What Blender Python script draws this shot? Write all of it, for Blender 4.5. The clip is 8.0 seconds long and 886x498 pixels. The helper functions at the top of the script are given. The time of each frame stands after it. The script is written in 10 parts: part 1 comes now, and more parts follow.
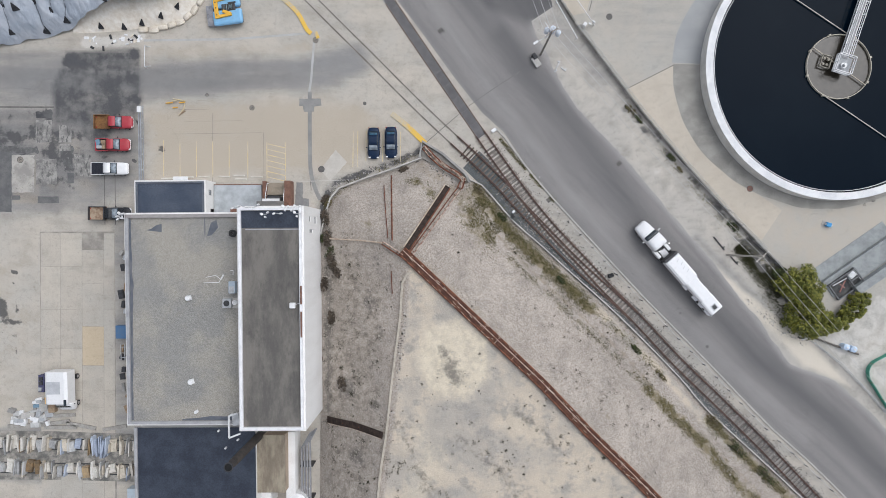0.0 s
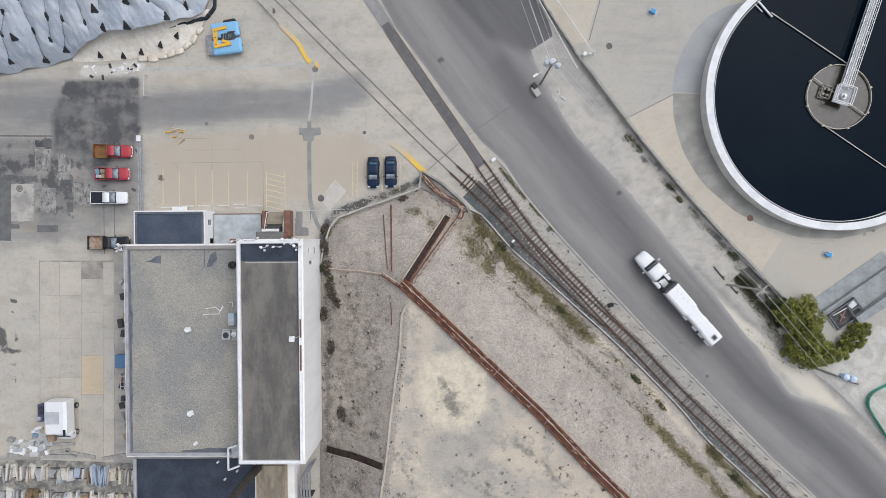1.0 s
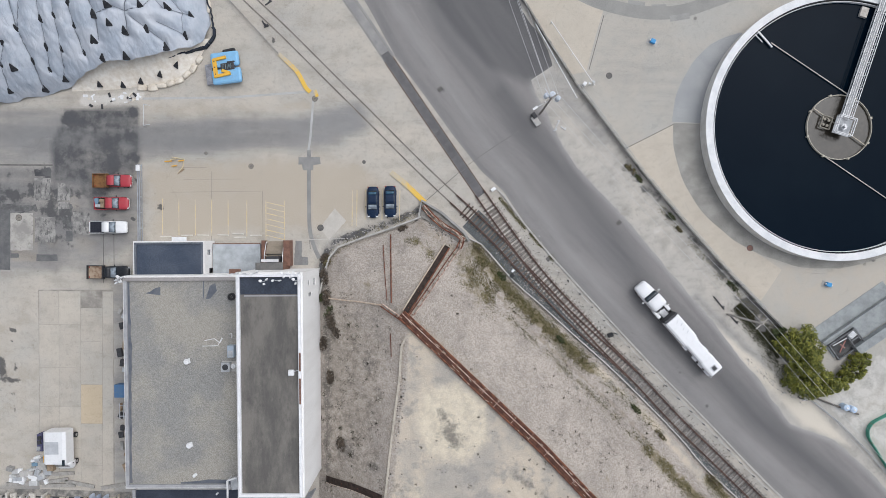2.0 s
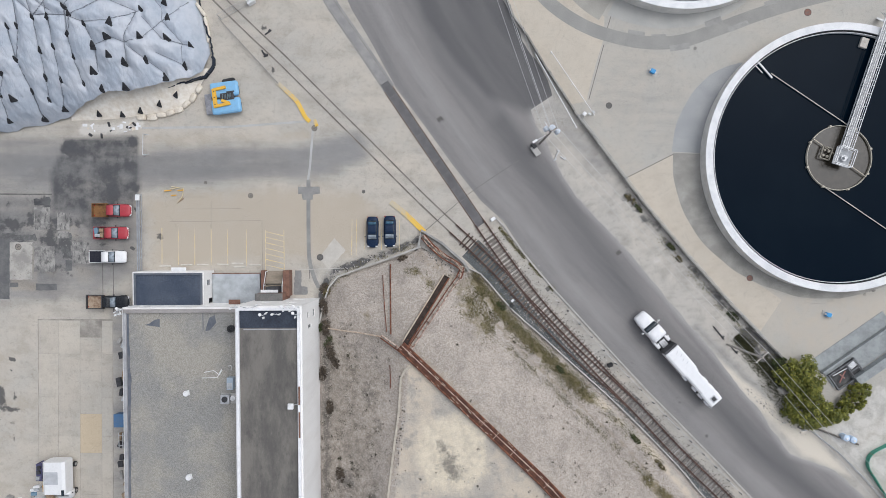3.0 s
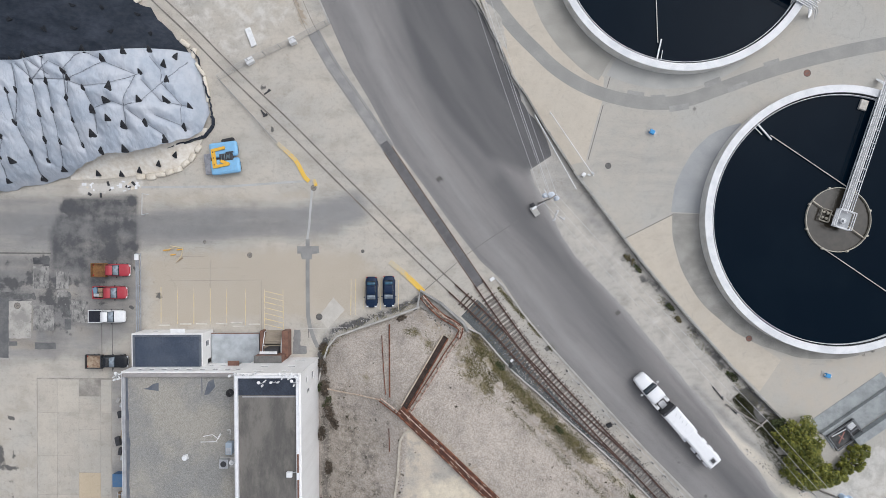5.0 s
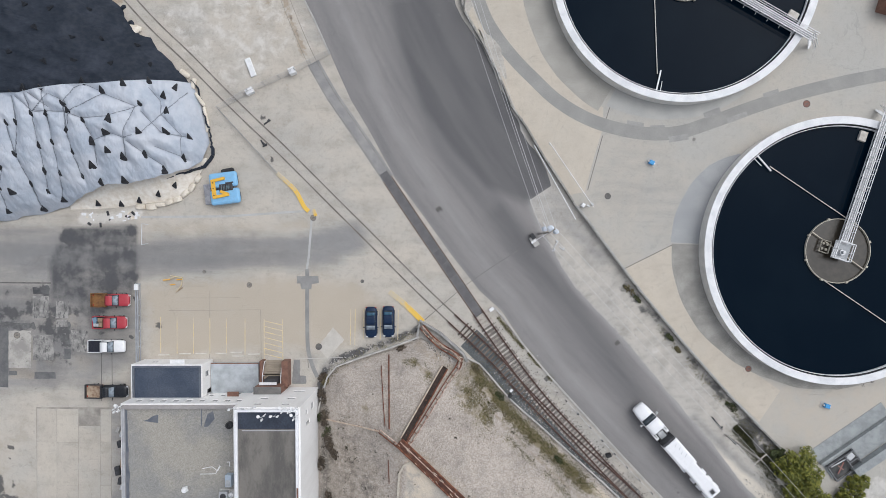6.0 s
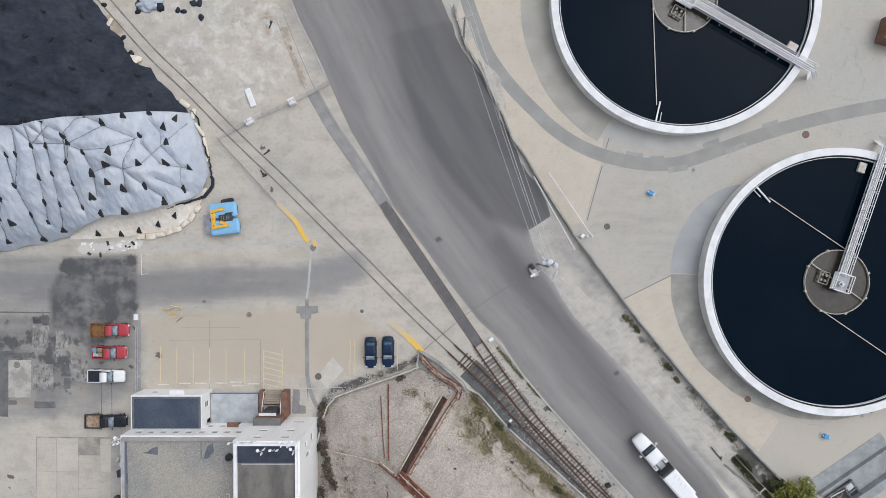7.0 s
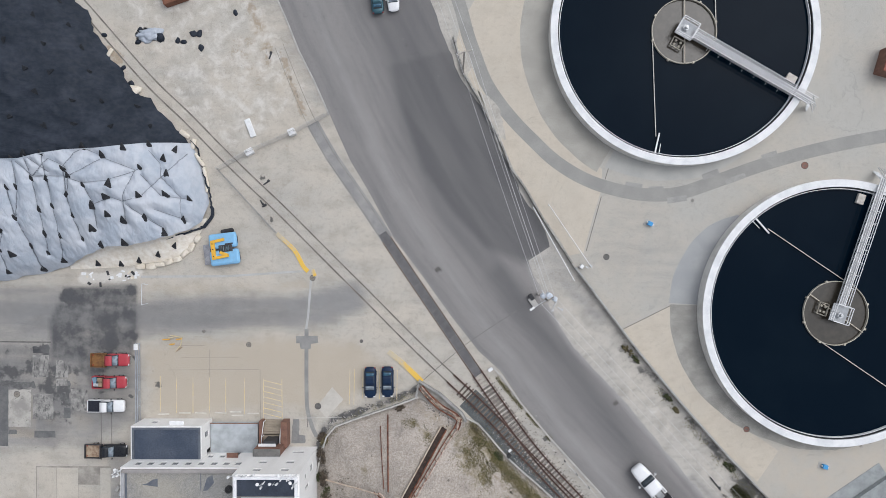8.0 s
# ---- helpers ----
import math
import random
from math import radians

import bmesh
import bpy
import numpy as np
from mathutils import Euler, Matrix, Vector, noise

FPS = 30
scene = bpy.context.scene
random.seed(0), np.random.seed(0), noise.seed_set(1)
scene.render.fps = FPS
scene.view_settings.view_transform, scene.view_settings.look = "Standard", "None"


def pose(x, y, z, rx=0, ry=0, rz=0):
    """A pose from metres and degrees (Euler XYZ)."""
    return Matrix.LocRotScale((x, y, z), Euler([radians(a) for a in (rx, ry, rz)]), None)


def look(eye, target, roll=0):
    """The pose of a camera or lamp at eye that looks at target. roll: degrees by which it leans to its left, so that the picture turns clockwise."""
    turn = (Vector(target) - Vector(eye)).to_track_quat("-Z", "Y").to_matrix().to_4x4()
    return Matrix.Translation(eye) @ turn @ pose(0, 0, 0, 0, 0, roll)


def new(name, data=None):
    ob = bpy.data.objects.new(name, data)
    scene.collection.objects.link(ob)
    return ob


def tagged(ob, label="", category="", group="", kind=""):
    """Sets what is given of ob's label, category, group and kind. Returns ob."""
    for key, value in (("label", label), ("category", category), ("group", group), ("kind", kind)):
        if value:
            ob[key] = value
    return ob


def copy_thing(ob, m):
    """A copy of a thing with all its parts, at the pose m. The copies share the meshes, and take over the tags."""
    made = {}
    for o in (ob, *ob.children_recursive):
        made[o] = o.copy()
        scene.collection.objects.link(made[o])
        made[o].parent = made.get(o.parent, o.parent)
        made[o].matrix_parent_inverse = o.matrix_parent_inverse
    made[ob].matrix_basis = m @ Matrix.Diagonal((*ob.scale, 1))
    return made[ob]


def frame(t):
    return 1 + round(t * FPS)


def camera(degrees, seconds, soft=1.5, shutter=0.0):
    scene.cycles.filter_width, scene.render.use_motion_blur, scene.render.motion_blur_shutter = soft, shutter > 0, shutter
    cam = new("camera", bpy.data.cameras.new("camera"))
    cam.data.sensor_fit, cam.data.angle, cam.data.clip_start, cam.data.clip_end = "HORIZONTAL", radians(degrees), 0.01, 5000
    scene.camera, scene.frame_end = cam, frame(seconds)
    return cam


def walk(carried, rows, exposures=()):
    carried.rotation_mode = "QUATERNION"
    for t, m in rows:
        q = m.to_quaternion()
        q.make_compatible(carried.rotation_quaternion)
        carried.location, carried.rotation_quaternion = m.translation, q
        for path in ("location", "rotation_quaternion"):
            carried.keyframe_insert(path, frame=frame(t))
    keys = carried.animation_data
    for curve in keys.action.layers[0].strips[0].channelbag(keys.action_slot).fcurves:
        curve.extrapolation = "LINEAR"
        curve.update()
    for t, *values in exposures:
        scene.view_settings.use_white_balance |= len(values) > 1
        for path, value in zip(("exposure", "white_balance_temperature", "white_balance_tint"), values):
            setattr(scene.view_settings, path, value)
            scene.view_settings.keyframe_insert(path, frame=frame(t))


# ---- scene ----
# The camera: a drone that looks straight down and glides north.
cam = camera(73.7, 8.0, soft=0.6)
PATH = [
    (0.0, 1.205, 1.392, 91.160, -0.813, 0.646, 0.884),
    (1.0, 1.198, 5.930, 90.996, -0.827, 0.656, 0.910),
    (2.0, 1.191, 10.478, 90.848, -0.832, 0.664, 0.937),
    (3.0, 1.184, 15.035, 90.723, -0.831, 0.672, 0.963),
    (4.0, 1.177, 19.601, 90.626, -0.824, 0.678, 0.991),
    (5.0, 1.170, 24.177, 90.564, -0.813, 0.683, 1.018),
    (6.0, 1.163, 28.763, 90.543, -0.798, 0.687, 1.046),
    (7.0, 1.156, 33.358, 90.568, -0.781, 0.689, 1.074),
    (8.0, 1.149, 37.962, 90.646, -0.764, 0.691, 1.103),
]
walk(cam, [(t, pose(x, y, z, rx, ry, rz)) for t, x, y, z, rx, ry, rz in PATH], exposures=[(0.0, -0.45, 6150, 10)])

# Overcast light: a pale sky and a wide, weak sun.
SUN_EL, SUN_AZ = 57.0, 52.0
world = bpy.data.worlds.new("overcast_sky")
scene.world = world
world.use_nodes = True
wt = world.node_tree
sky = wt.nodes.new("ShaderNodeTexSky")
sky.sky_type, sky.sun_disc = "NISHITA", False
sky.sun_elevation, sky.sun_rotation = radians(SUN_EL), radians(SUN_AZ)
sky.air_density, sky.dust_density, sky.ozone_density = 1.0, 4.0, 1.0
grey = wt.nodes.new("ShaderNodeHueSaturation")
grey.inputs["Saturation"].default_value = 0.30
wt.links.new(sky.outputs["Color"], grey.inputs["Color"])
wt.links.new(grey.outputs["Color"], wt.nodes["Background"].inputs["Color"])
wt.nodes["Background"].inputs["Strength"].default_value = 0.20
sun = new("sun", bpy.data.lights.new("sun", "SUN"))
sun.data.energy, sun.data.angle, sun.data.color = 0.98, radians(75), (1.0, 0.98, 0.95)
az, el = radians(SUN_AZ), radians(SUN_EL)
sun.matrix_world = look((math.sin(az) * math.cos(el) * 100, math.cos(az) * math.cos(el) * 100, math.sin(el) * 100), (0, 0, 0))


# ---------------------------------------------------------------- materials
class Mat:
    """A small builder of node materials in world-size coordinates."""

    def __init__(self, name, rough=0.8, metal=0.0, local=False):
        self.m = bpy.data.materials.new(name)
        self.m.use_nodes = True
        self.t = self.m.node_tree
        self.b = self.t.nodes["Principled BSDF"]
        self.b.inputs["Roughness"].default_value = rough
        self.b.inputs["Metallic"].default_value = metal
        if local:
            self.pos = self.node("ShaderNodeTexCoord").outputs["Object"]
        else:
            self.pos = self.node("ShaderNodeNewGeometry").outputs["Position"]

    def node(self, kind):
        return self.t.nodes.new(kind)

    def link(self, a, b):
        self.t.links.new(a, b)

    def put(self, sock, v):
        if isinstance(v, bpy.types.NodeSocket):
            self.link(v, sock)
        else:
            sock.default_value = v

    def noise(self, scale, detail=4.0, rough=0.55, stretch=(1, 1, 1), dist=0.0):
        mp = self.node("ShaderNodeMapping")
        mp.inputs["Scale"].default_value = stretch
        self.link(self.pos, mp.inputs["Vector"])
        n = self.node("ShaderNodeTexNoise")
        self.link(mp.outputs["Vector"], n.inputs["Vector"])
        n.inputs["Scale"].default_value, n.inputs["Detail"].default_value = scale, detail
        n.inputs["Roughness"].default_value, n.inputs["Distortion"].default_value = rough, dist
        return n.outputs["Fac"]

    def cells(self, scale, what="Distance", feature="F1"):
        n = self.node("ShaderNodeTexVoronoi")
        n.feature = feature
        self.link(self.pos, n.inputs["Vector"])
        n.inputs["Scale"].default_value = scale
        return n.outputs[what]

    def ramp(self, v, lo, hi, a=0.0, b=1.0):
        n = self.node("ShaderNodeMapRange")
        n.interpolation_type = "SMOOTHSTEP"
        self.put(n.inputs["Value"], v)
        for k, x in zip(("From Min", "From Max", "To Min", "To Max"), (lo, hi, a, b)):
            n.inputs[k].default_value = x
        return n.outputs["Result"]

    def math(self, op, a, b=0.0):
        n = self.node("ShaderNodeMath")
        n.operation = op
        self.put(n.inputs[0], a), self.put(n.inputs[1], b)
        return n.outputs[0]

    def mix(self, f, a, b, blend="MIX"):
        n = self.node("ShaderNodeMix")
        n.data_type, n.blend_type = "RGBA", blend
        self.put(n.inputs[0], f), self.put(n.inputs[6], a), self.put(n.inputs[7], b)
        return n.outputs[2]

    def attr(self, name):
        n = self.node("ShaderNodeAttribute")
        n.attribute_name = name
        return n.outputs["Fac"]

    def random(self):
        return self.node("ShaderNodeObjectInfo").outputs["Random"]

    def island(self):
        return self.node("ShaderNodeNewGeometry").outputs["Random Per Island"]

    def bump(self, h, strength=0.4, dist=0.02):
        n = self.node("ShaderNodeBump")
        n.inputs["Strength"].default_value, n.inputs["Distance"].default_value = strength, dist
        self.link(h, n.inputs["Height"])
        self.link(n.outputs["Normal"], self.b.inputs["Normal"])

    def done(self, colour, rough=None):
        self.put(self.b.inputs["Base Color"], colour)
        if rough is not None:
            self.put(self.b.inputs["Roughness"], rough)
        return self.m


def weathered(name, a, b, scale=0.6, rough=0.8, metal=0.0, grain=18.0, bump=0.15, local=False, streak=(1, 1, 1), vary=0.0):
    """A surface in two close tones: large blotches, fine grain and a light relief."""
    k = Mat(name, rough, metal, local)
    big = k.ramp(k.noise(scale, 5, 0.6, streak), 0.35, 0.68)
    fine = k.noise(grain, 3, 0.6)
    c = k.mix(big, a, b)
    c = k.mix(0.45, c, k.mix(k.ramp(fine, 0.3, 0.7), (0.25, 0.25, 0.25, 1), (0.78, 0.78, 0.78, 1)), "SOFT_LIGHT")
    if vary:
        c = k.mix(vary, c, k.mix(k.random(), (0.12, 0.12, 0.12, 1), (0.9, 0.9, 0.88, 1)), "SOFT_LIGHT")
    if bump:
        k.bump(fine, bump, 0.02)
    return k.done(c)


def paint(name, colour, rough=0.35, metal=0.0, dirt=0.25, coat=0.0):
    """Coated metal with a film of dust and small scuffs."""
    k = Mat(name, rough, metal, True)
    d = k.ramp(k.noise(2.5, 5, 0.65), 0.42, 0.75, 0.0, dirt)
    c = k.mix(d, colour, (0.24, 0.21, 0.18, 1))
    k.b.inputs["Coat Weight"].default_value = coat
    return k.done(c, k.ramp(k.noise(9, 4), 0.3, 0.7, rough * 0.85, min(1, rough * 1.5)))


def glass_mat(name, tint=(0.02, 0.028, 0.035, 1)):
    k = Mat(name, 0.06, 0.0, True)
    k.b.inputs["Specular IOR Level"].default_value = 0.7
    return k.done(k.mix(k.ramp(k.noise(1.7, 3), 0.4, 0.7), tint, (tint[0] * 1.8, tint[1] * 1.8, tint[2] * 1.8, 1)))


def ground_mat(name, base, warm, cold, dust, flow=(1, 1, 1), contrast=1.0, break_up=1.0, lanes=False):
    """Paved ground: two tones, cracks, and the dirt and tone fields held on the mesh (dust, dark, grey, tan, white)."""
    k = Mat(name, 0.9)
    world_pos = k.pos
    if lanes:
        # tones drawn out along the way of the traffic
        lane = k.node("ShaderNodeCombineXYZ")
        k.link(k.math("MULTIPLY", k.attr("lane_u"), 60.0), lane.inputs[0])
        k.link(k.math("MULTIPLY", k.attr("lane_s"), 26.0), lane.inputs[1])
        k.pos = lane.outputs[0]
    n1, n2, n3 = k.noise(0.09, 6, 0.62, flow), k.noise(0.42, 8, 0.62, flow), k.noise(7.0, 4, 0.7)
    if lanes:
        n1, n2 = k.noise(0.22, 5, 0.55), k.noise(0.9, 6, 0.6)
        k.pos = world_pos
        n3 = k.noise(7.0, 4, 0.7)
    n4 = k.noise(0.34, 9, 0.64)
    n5 = k.noise(1.7, 5, 0.6)
    c = k.mix(k.ramp(n1, 0.38, 0.64), warm, cold)
    c = k.mix(k.ramp(n2, 0.42, 0.70, 0.0, 0.75 * contrast), c, base)
    c = k.mix(k.ramp(n5, 0.50, 0.72, 0.0, 0.35 * contrast), c, (base[0] * 0.72, base[1] * 0.72, base[2] * 0.72, 1))
    mask = lambda nm, n, amt, lo, hi: k.ramp(k.math("ADD", k.attr(nm), k.math("MULTIPLY", k.math("SUBTRACT", n, 0.5), amt)), lo, hi)
    c = k.mix(k.math("MULTIPLY", mask("tan", n2, 0.9, 0.25, 0.8), 0.85), c, dust)
    grey_ = mask("grey", k.noise(0.42, 8, 0.62, (0.22, 1.3, 1)), 0.9 * break_up, 0.15, 0.85)
    c = k.mix(k.math("MULTIPLY", grey_, 0.72), c, (0.19, 0.194, 0.203, 1))
    pale = mask("dust", n4, 1.0 * break_up, 0.20, 0.95)
    c = k.mix(k.math("MULTIPLY", pale, 0.88), c, k.mix(k.ramp(n3, 0.35, 0.7), dust, (min(1, dust[0] * 1.2), min(1, dust[1] * 1.2), min(1, dust[2] * 1.2), 1)))
    dark = mask("dark", n4, 2.1 * min(1.0, break_up + 0.05), 0.40, 0.62)
    c = k.mix(k.math("MULTIPLY", dark, 0.86), c, k.mix(n5, (0.035, 0.035, 0.038, 1), (0.085, 0.083, 0.082, 1)))
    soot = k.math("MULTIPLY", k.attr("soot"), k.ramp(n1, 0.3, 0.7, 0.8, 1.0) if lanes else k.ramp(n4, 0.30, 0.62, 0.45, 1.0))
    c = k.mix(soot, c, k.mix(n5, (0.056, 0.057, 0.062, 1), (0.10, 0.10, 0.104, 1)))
    brown = mask("brown", k.noise(0.7, 9, 0.68, (1, 1, 1), 0.8), 1.7, 0.40, 0.78)
    c = k.mix(k.math("MULTIPLY", brown, 0.72), c, k.mix(n5, (0.25, 0.19, 0.13, 1), (0.40, 0.32, 0.23, 1)))
    white = mask("white", k.noise(0.5, 9, 0.66, (1, 1, 1), 0.3), 1.9, 0.40, 0.85)
    c = k.mix(k.math("MULTIPLY", white, 0.62), c, (0.68, 0.655, 0.61, 1))
    # meandering hairline cracks and small oil spots
    warp = k.node("ShaderNodeTexNoise")
    k.link(k.pos, warp.inputs["Vector"])
    warp.inputs["Scale"].default_value, warp.inputs["Detail"].default_value = 0.35, 5
    add = k.node("ShaderNodeVectorMath")
    add.operation = "MULTIPLY_ADD"
    k.link(warp.outputs["Color"], add.inputs[0])
    add.inputs[1].default_value = (6, 6, 0)
    k.link(k.pos, add.inputs[2])
    vor = k.node("ShaderNodeTexVoronoi")
    vor.feature = "DISTANCE_TO_EDGE"
    vor.inputs["Scale"].default_value = 0.10
    k.link(add.outputs[0], vor.inputs["Vector"])
    crack = k.math("MULTIPLY", k.ramp(vor.outputs["Distance"], 0.0, 0.009, 1.0, 0.0), k.ramp(n1, 0.5, 0.6))
    c = k.mix(k.math("MULTIPLY", crack, 0.18), c, (0.08, 0.075, 0.07, 1))
    spot = k.math("MULTIPLY", k.ramp(k.cells(0.22), 0.03, 0.08, 0.6, 0.0), k.ramp(n1, 0.5, 0.6))
    c = k.mix(spot, c, (0.07, 0.067, 0.064, 1))
    c = k.mix(0.45, c, k.mix(k.ramp(n3, 0.25, 0.75), (0.3, 0.3, 0.3, 1), (0.72, 0.72, 0.72, 1)), "SOFT_LIGHT")
    speck = k.math("MULTIPLY", k.ramp(k.noise(3.2, 3, 0.6), 0.64, 0.72), k.ramp(k.noise(0.16, 4, 0.6), 0.42, 0.62, 0.15, 1.0))
    c = k.mix(k.math("MULTIPLY", speck, 0.42 * contrast), c, (0.12, 0.112, 0.10, 1))
    if name == "slab_concrete":
        c = k.mix(0.2, c, k.mix(k.random(), (0.27, 0.27, 0.28, 1), (0.80, 0.77, 0.70, 1)), "SOFT_LIGHT")
    k.bump(k.math("ADD", n3, n5), 0.25, 0.03)
    return k.done(c, k.ramp(dark, 0, 1, 0.92, 0.7))


CONC = ground_mat("yard_concrete", (0.385, 0.349, 0.30, 1), (0.52, 0.473, 0.405, 1), (0.463, 0.437, 0.39, 1), (0.455, 0.395, 0.315, 1), (0.75, 0.95, 1))
ASPHALT = ground_mat("road_asphalt", (0.172, 0.166, 0.168, 1), (0.252, 0.240, 0.232, 1), (0.215, 0.206, 0.202, 1), (0.41, 0.395, 0.375, 1), (1, 1, 1), 0.55, 0.22, True)
VERGE = ground_mat("dusty_verge", (0.36, 0.335, 0.30, 1), (0.51, 0.475, 0.42, 1), (0.47, 0.445, 0.405, 1), (0.63, 0.575, 0.485, 1), (1, 1, 1), 1.2, 0.7)
PLANT = ground_mat("plant_concrete", (0.42, 0.40, 0.36, 1), (0.47, 0.435, 0.38, 1), (0.44, 0.425, 0.39, 1), (0.52, 0.455, 0.37, 1))
FAR = weathered("far_ground", (0.30, 0.29, 0.27, 1), (0.22, 0.22, 0.21, 1), 0.02)
SLAB = ground_mat("slab_concrete", (0.40, 0.365, 0.315, 1), (0.51, 0.465, 0.40, 1), (0.455, 0.43, 0.385, 1), (0.54, 0.46, 0.36, 1))
KERB = weathered("kerb_concrete", (0.50, 0.48, 0.45, 1), (0.38, 0.37, 0.35, 1), 0.8)
WALLC = weathered("wall_concrete", (0.36, 0.35, 0.33, 1), (0.24, 0.235, 0.225, 1), 0.7)
WHITE = weathered("white_render", (0.85, 0.84, 0.825, 1), (0.77, 0.755, 0.735, 1), 0.35, 0.75, streak=(1, 1, 0.2), grain=9)
WHITEP = weathered("white_paint", (0.82, 0.82, 0.82, 1), (0.70, 0.70, 0.70, 1), 1.2, 0.5)
RIM = weathered("tank_rim", (0.80, 0.80, 0.80, 1), (0.66, 0.67, 0.68, 1), 0.5, 0.65)
TANKW = weathered("tank_wall", (0.74, 0.72, 0.68, 1), (0.60, 0.58, 0.54, 1), 0.5)
GALV = weathered("galvanised_steel", (0.60, 0.61, 0.62, 1), (0.45, 0.46, 0.47, 1), 1.5, 0.5, 0.55)
RUST = weathered("rusty_steel", (0.085, 0.030, 0.018, 1), (0.235, 0.092, 0.052, 1), 1.6, 0.9, 0.0, 14)
RUSTL = weathered("flaking_steel", (0.62, 0.50, 0.42, 1), (0.20, 0.080, 0.050, 1), 1.7, 0.85, 0.0, 14)
RAILM = weathered("rail_steel", (0.062, 0.036, 0.030, 1), (0.12, 0.070, 0.055, 1), 1.5, 0.6, 0.4)
TIE = weathered("timber_tie", (0.50, 0.46, 0.42, 1), (0.30, 0.27, 0.24, 1), 1.3, 0.9, streak=(1, 1, 1), vary=0.7)
BALLAST = weathered("dark_ballast", (0.125, 0.13, 0.13, 1), (0.075, 0.085, 0.088, 1), 0.5, 0.95, 0, 5, 0.6)
RUBBER = weathered("rubber", (0.025, 0.025, 0.027, 1), (0.05, 0.05, 0.05, 1), 1, 0.9)
DARK = weathered("dark_metal", (0.03, 0.03, 0.033, 1), (0.055, 0.055, 0.06, 1), 1.5, 0.6)
GLASS = glass_mat("dark_glass")
BRICK = weathered("red_brick", (0.215, 0.115, 0.082, 1), (0.150, 0.080, 0.060, 1), 1.5, 0.9)
WOOD = weathered("bare_wood", (0.36, 0.27, 0.18, 1), (0.24, 0.17, 0.11, 1), 1.4, 0.85)
BAGW = weathered("white_bag", (0.74, 0.68, 0.58, 1), (0.62, 0.55, 0.45, 1), 0.9, 0.9, 0, 3, 0.4)


# ---------------------------------------------------------------- mesh helpers
def thing(name, x, y, z=0.0, rz=0.0, label="", category="", group="", kind=""):
    ob = new(name)
    ob.empty_display_size = 0.3
    ob.matrix_world = pose(x, y, z, 0, 0, rz)
    return tagged(ob, label, category, group, kind)


def part(name, bm, material, parent=None, label="", smooth=False):
    """Links a bmesh as one mesh object under a thing or a part."""
    me = bpy.data.meshes.new(name)
    bm.normal_update()
    bm.to_mesh(me)
    bm.free()
    for mt in (material if isinstance(material, (list, tuple)) else [material]):
        me.materials.append(mt)
    if smooth:
        me.polygons.foreach_set("use_smooth", [True] * len(me.polygons))
    ob = new(name, me)
    if parent:
        ob.parent = parent
    return tagged(ob, label)


def same_mesh(ob, m, parent=None):
    """Another piece on the same mesh."""
    o = new(ob.name.split(".")[0], ob.data)
    o.parent = parent or ob.parent
    o.matrix_basis = m
    return o


def box(bm, x, y, z, sx, sy, sz, rz=0.0, bevel=0.0, taper=1.0, rx=0.0, ry=0.0):
    """A box whose base is centred at x, y, z; its top may taper, its edges may be rounded."""
    r = bmesh.ops.create_cube(bm, size=1.0)
    vs = r["verts"]
    for v in vs:
        s = taper if v.co.z > 0 else 1.0
        v.co = Vector((v.co.x * sx * s, v.co.y * sy * s, (v.co.z + 0.5) * sz))
    if bevel:
        es = {e for v in vs for e in v.link_edges}
        r2 = bmesh.ops.bevel(bm, geom=list(es), offset=bevel, segments=2, affect="EDGES", profile=0.5)
        vs = list({v for f in r2["faces"] for v in f.verts} | {v for v in vs if v.is_valid})
    bmesh.ops.transform(bm, matrix=pose(x, y, z, rx, ry, rz), verts=vs)
    return vs


def cyl(bm, x, y, z, r, h, n=16, r2=None, axis="z", rz=0.0):
    """A capped cylinder or cone standing on x, y, z (or lying along x or y from there)."""
    r_ = bmesh.ops.create_cone(bm, cap_ends=True, segments=n, radius1=r, radius2=r if r2 is None else r2, depth=h)
    vs = r_["verts"]
    bmesh.ops.translate(bm, vec=(0, 0, h / 2), verts=vs)
    turn = {"z": pose(0, 0, 0), "x": pose(0, 0, 0, 0, 90, 0), "y": pose(0, 0, 0, -90, 0, 0)}[axis]
    bmesh.ops.transform(bm, matrix=pose(x, y, z, 0, 0, rz) @ turn, verts=vs)
    return vs


def rod(bm, a, b, r, n=6):
    """A round bar from a to b."""
    a, b = Vector(a), Vector(b)
    d = b - a
    q = d.to_track_quat("Z", "Y").to_matrix().to_4x4()
    res = bmesh.ops.create_cone(bm, cap_ends=True, segments=n, radius1=r, radius2=r, depth=d.length)
    bmesh.ops.transform(bm, matrix=Matrix.Translation((a + b) / 2) @ q, verts=res["verts"])


def beam(bm, a, b, w, h):
    """A square bar from a to b, w wide and h high."""
    a, b = Vector(a), Vector(b)
    d = b - a
    res = bmesh.ops.create_cube(bm, size=1.0)
    for v in res["verts"]:
        v.co = Vector((v.co.x * d.length, v.co.y * w, v.co.z * h))
    flat = math.hypot(d.x, d.y)
    m = Matrix.Translation((a + b) / 2) @ Euler((0, -math.atan2(d.z, flat), math.atan2(d.y, d.x))).to_matrix().to_4x4()
    bmesh.ops.transform(bm, matrix=m, verts=res["verts"])


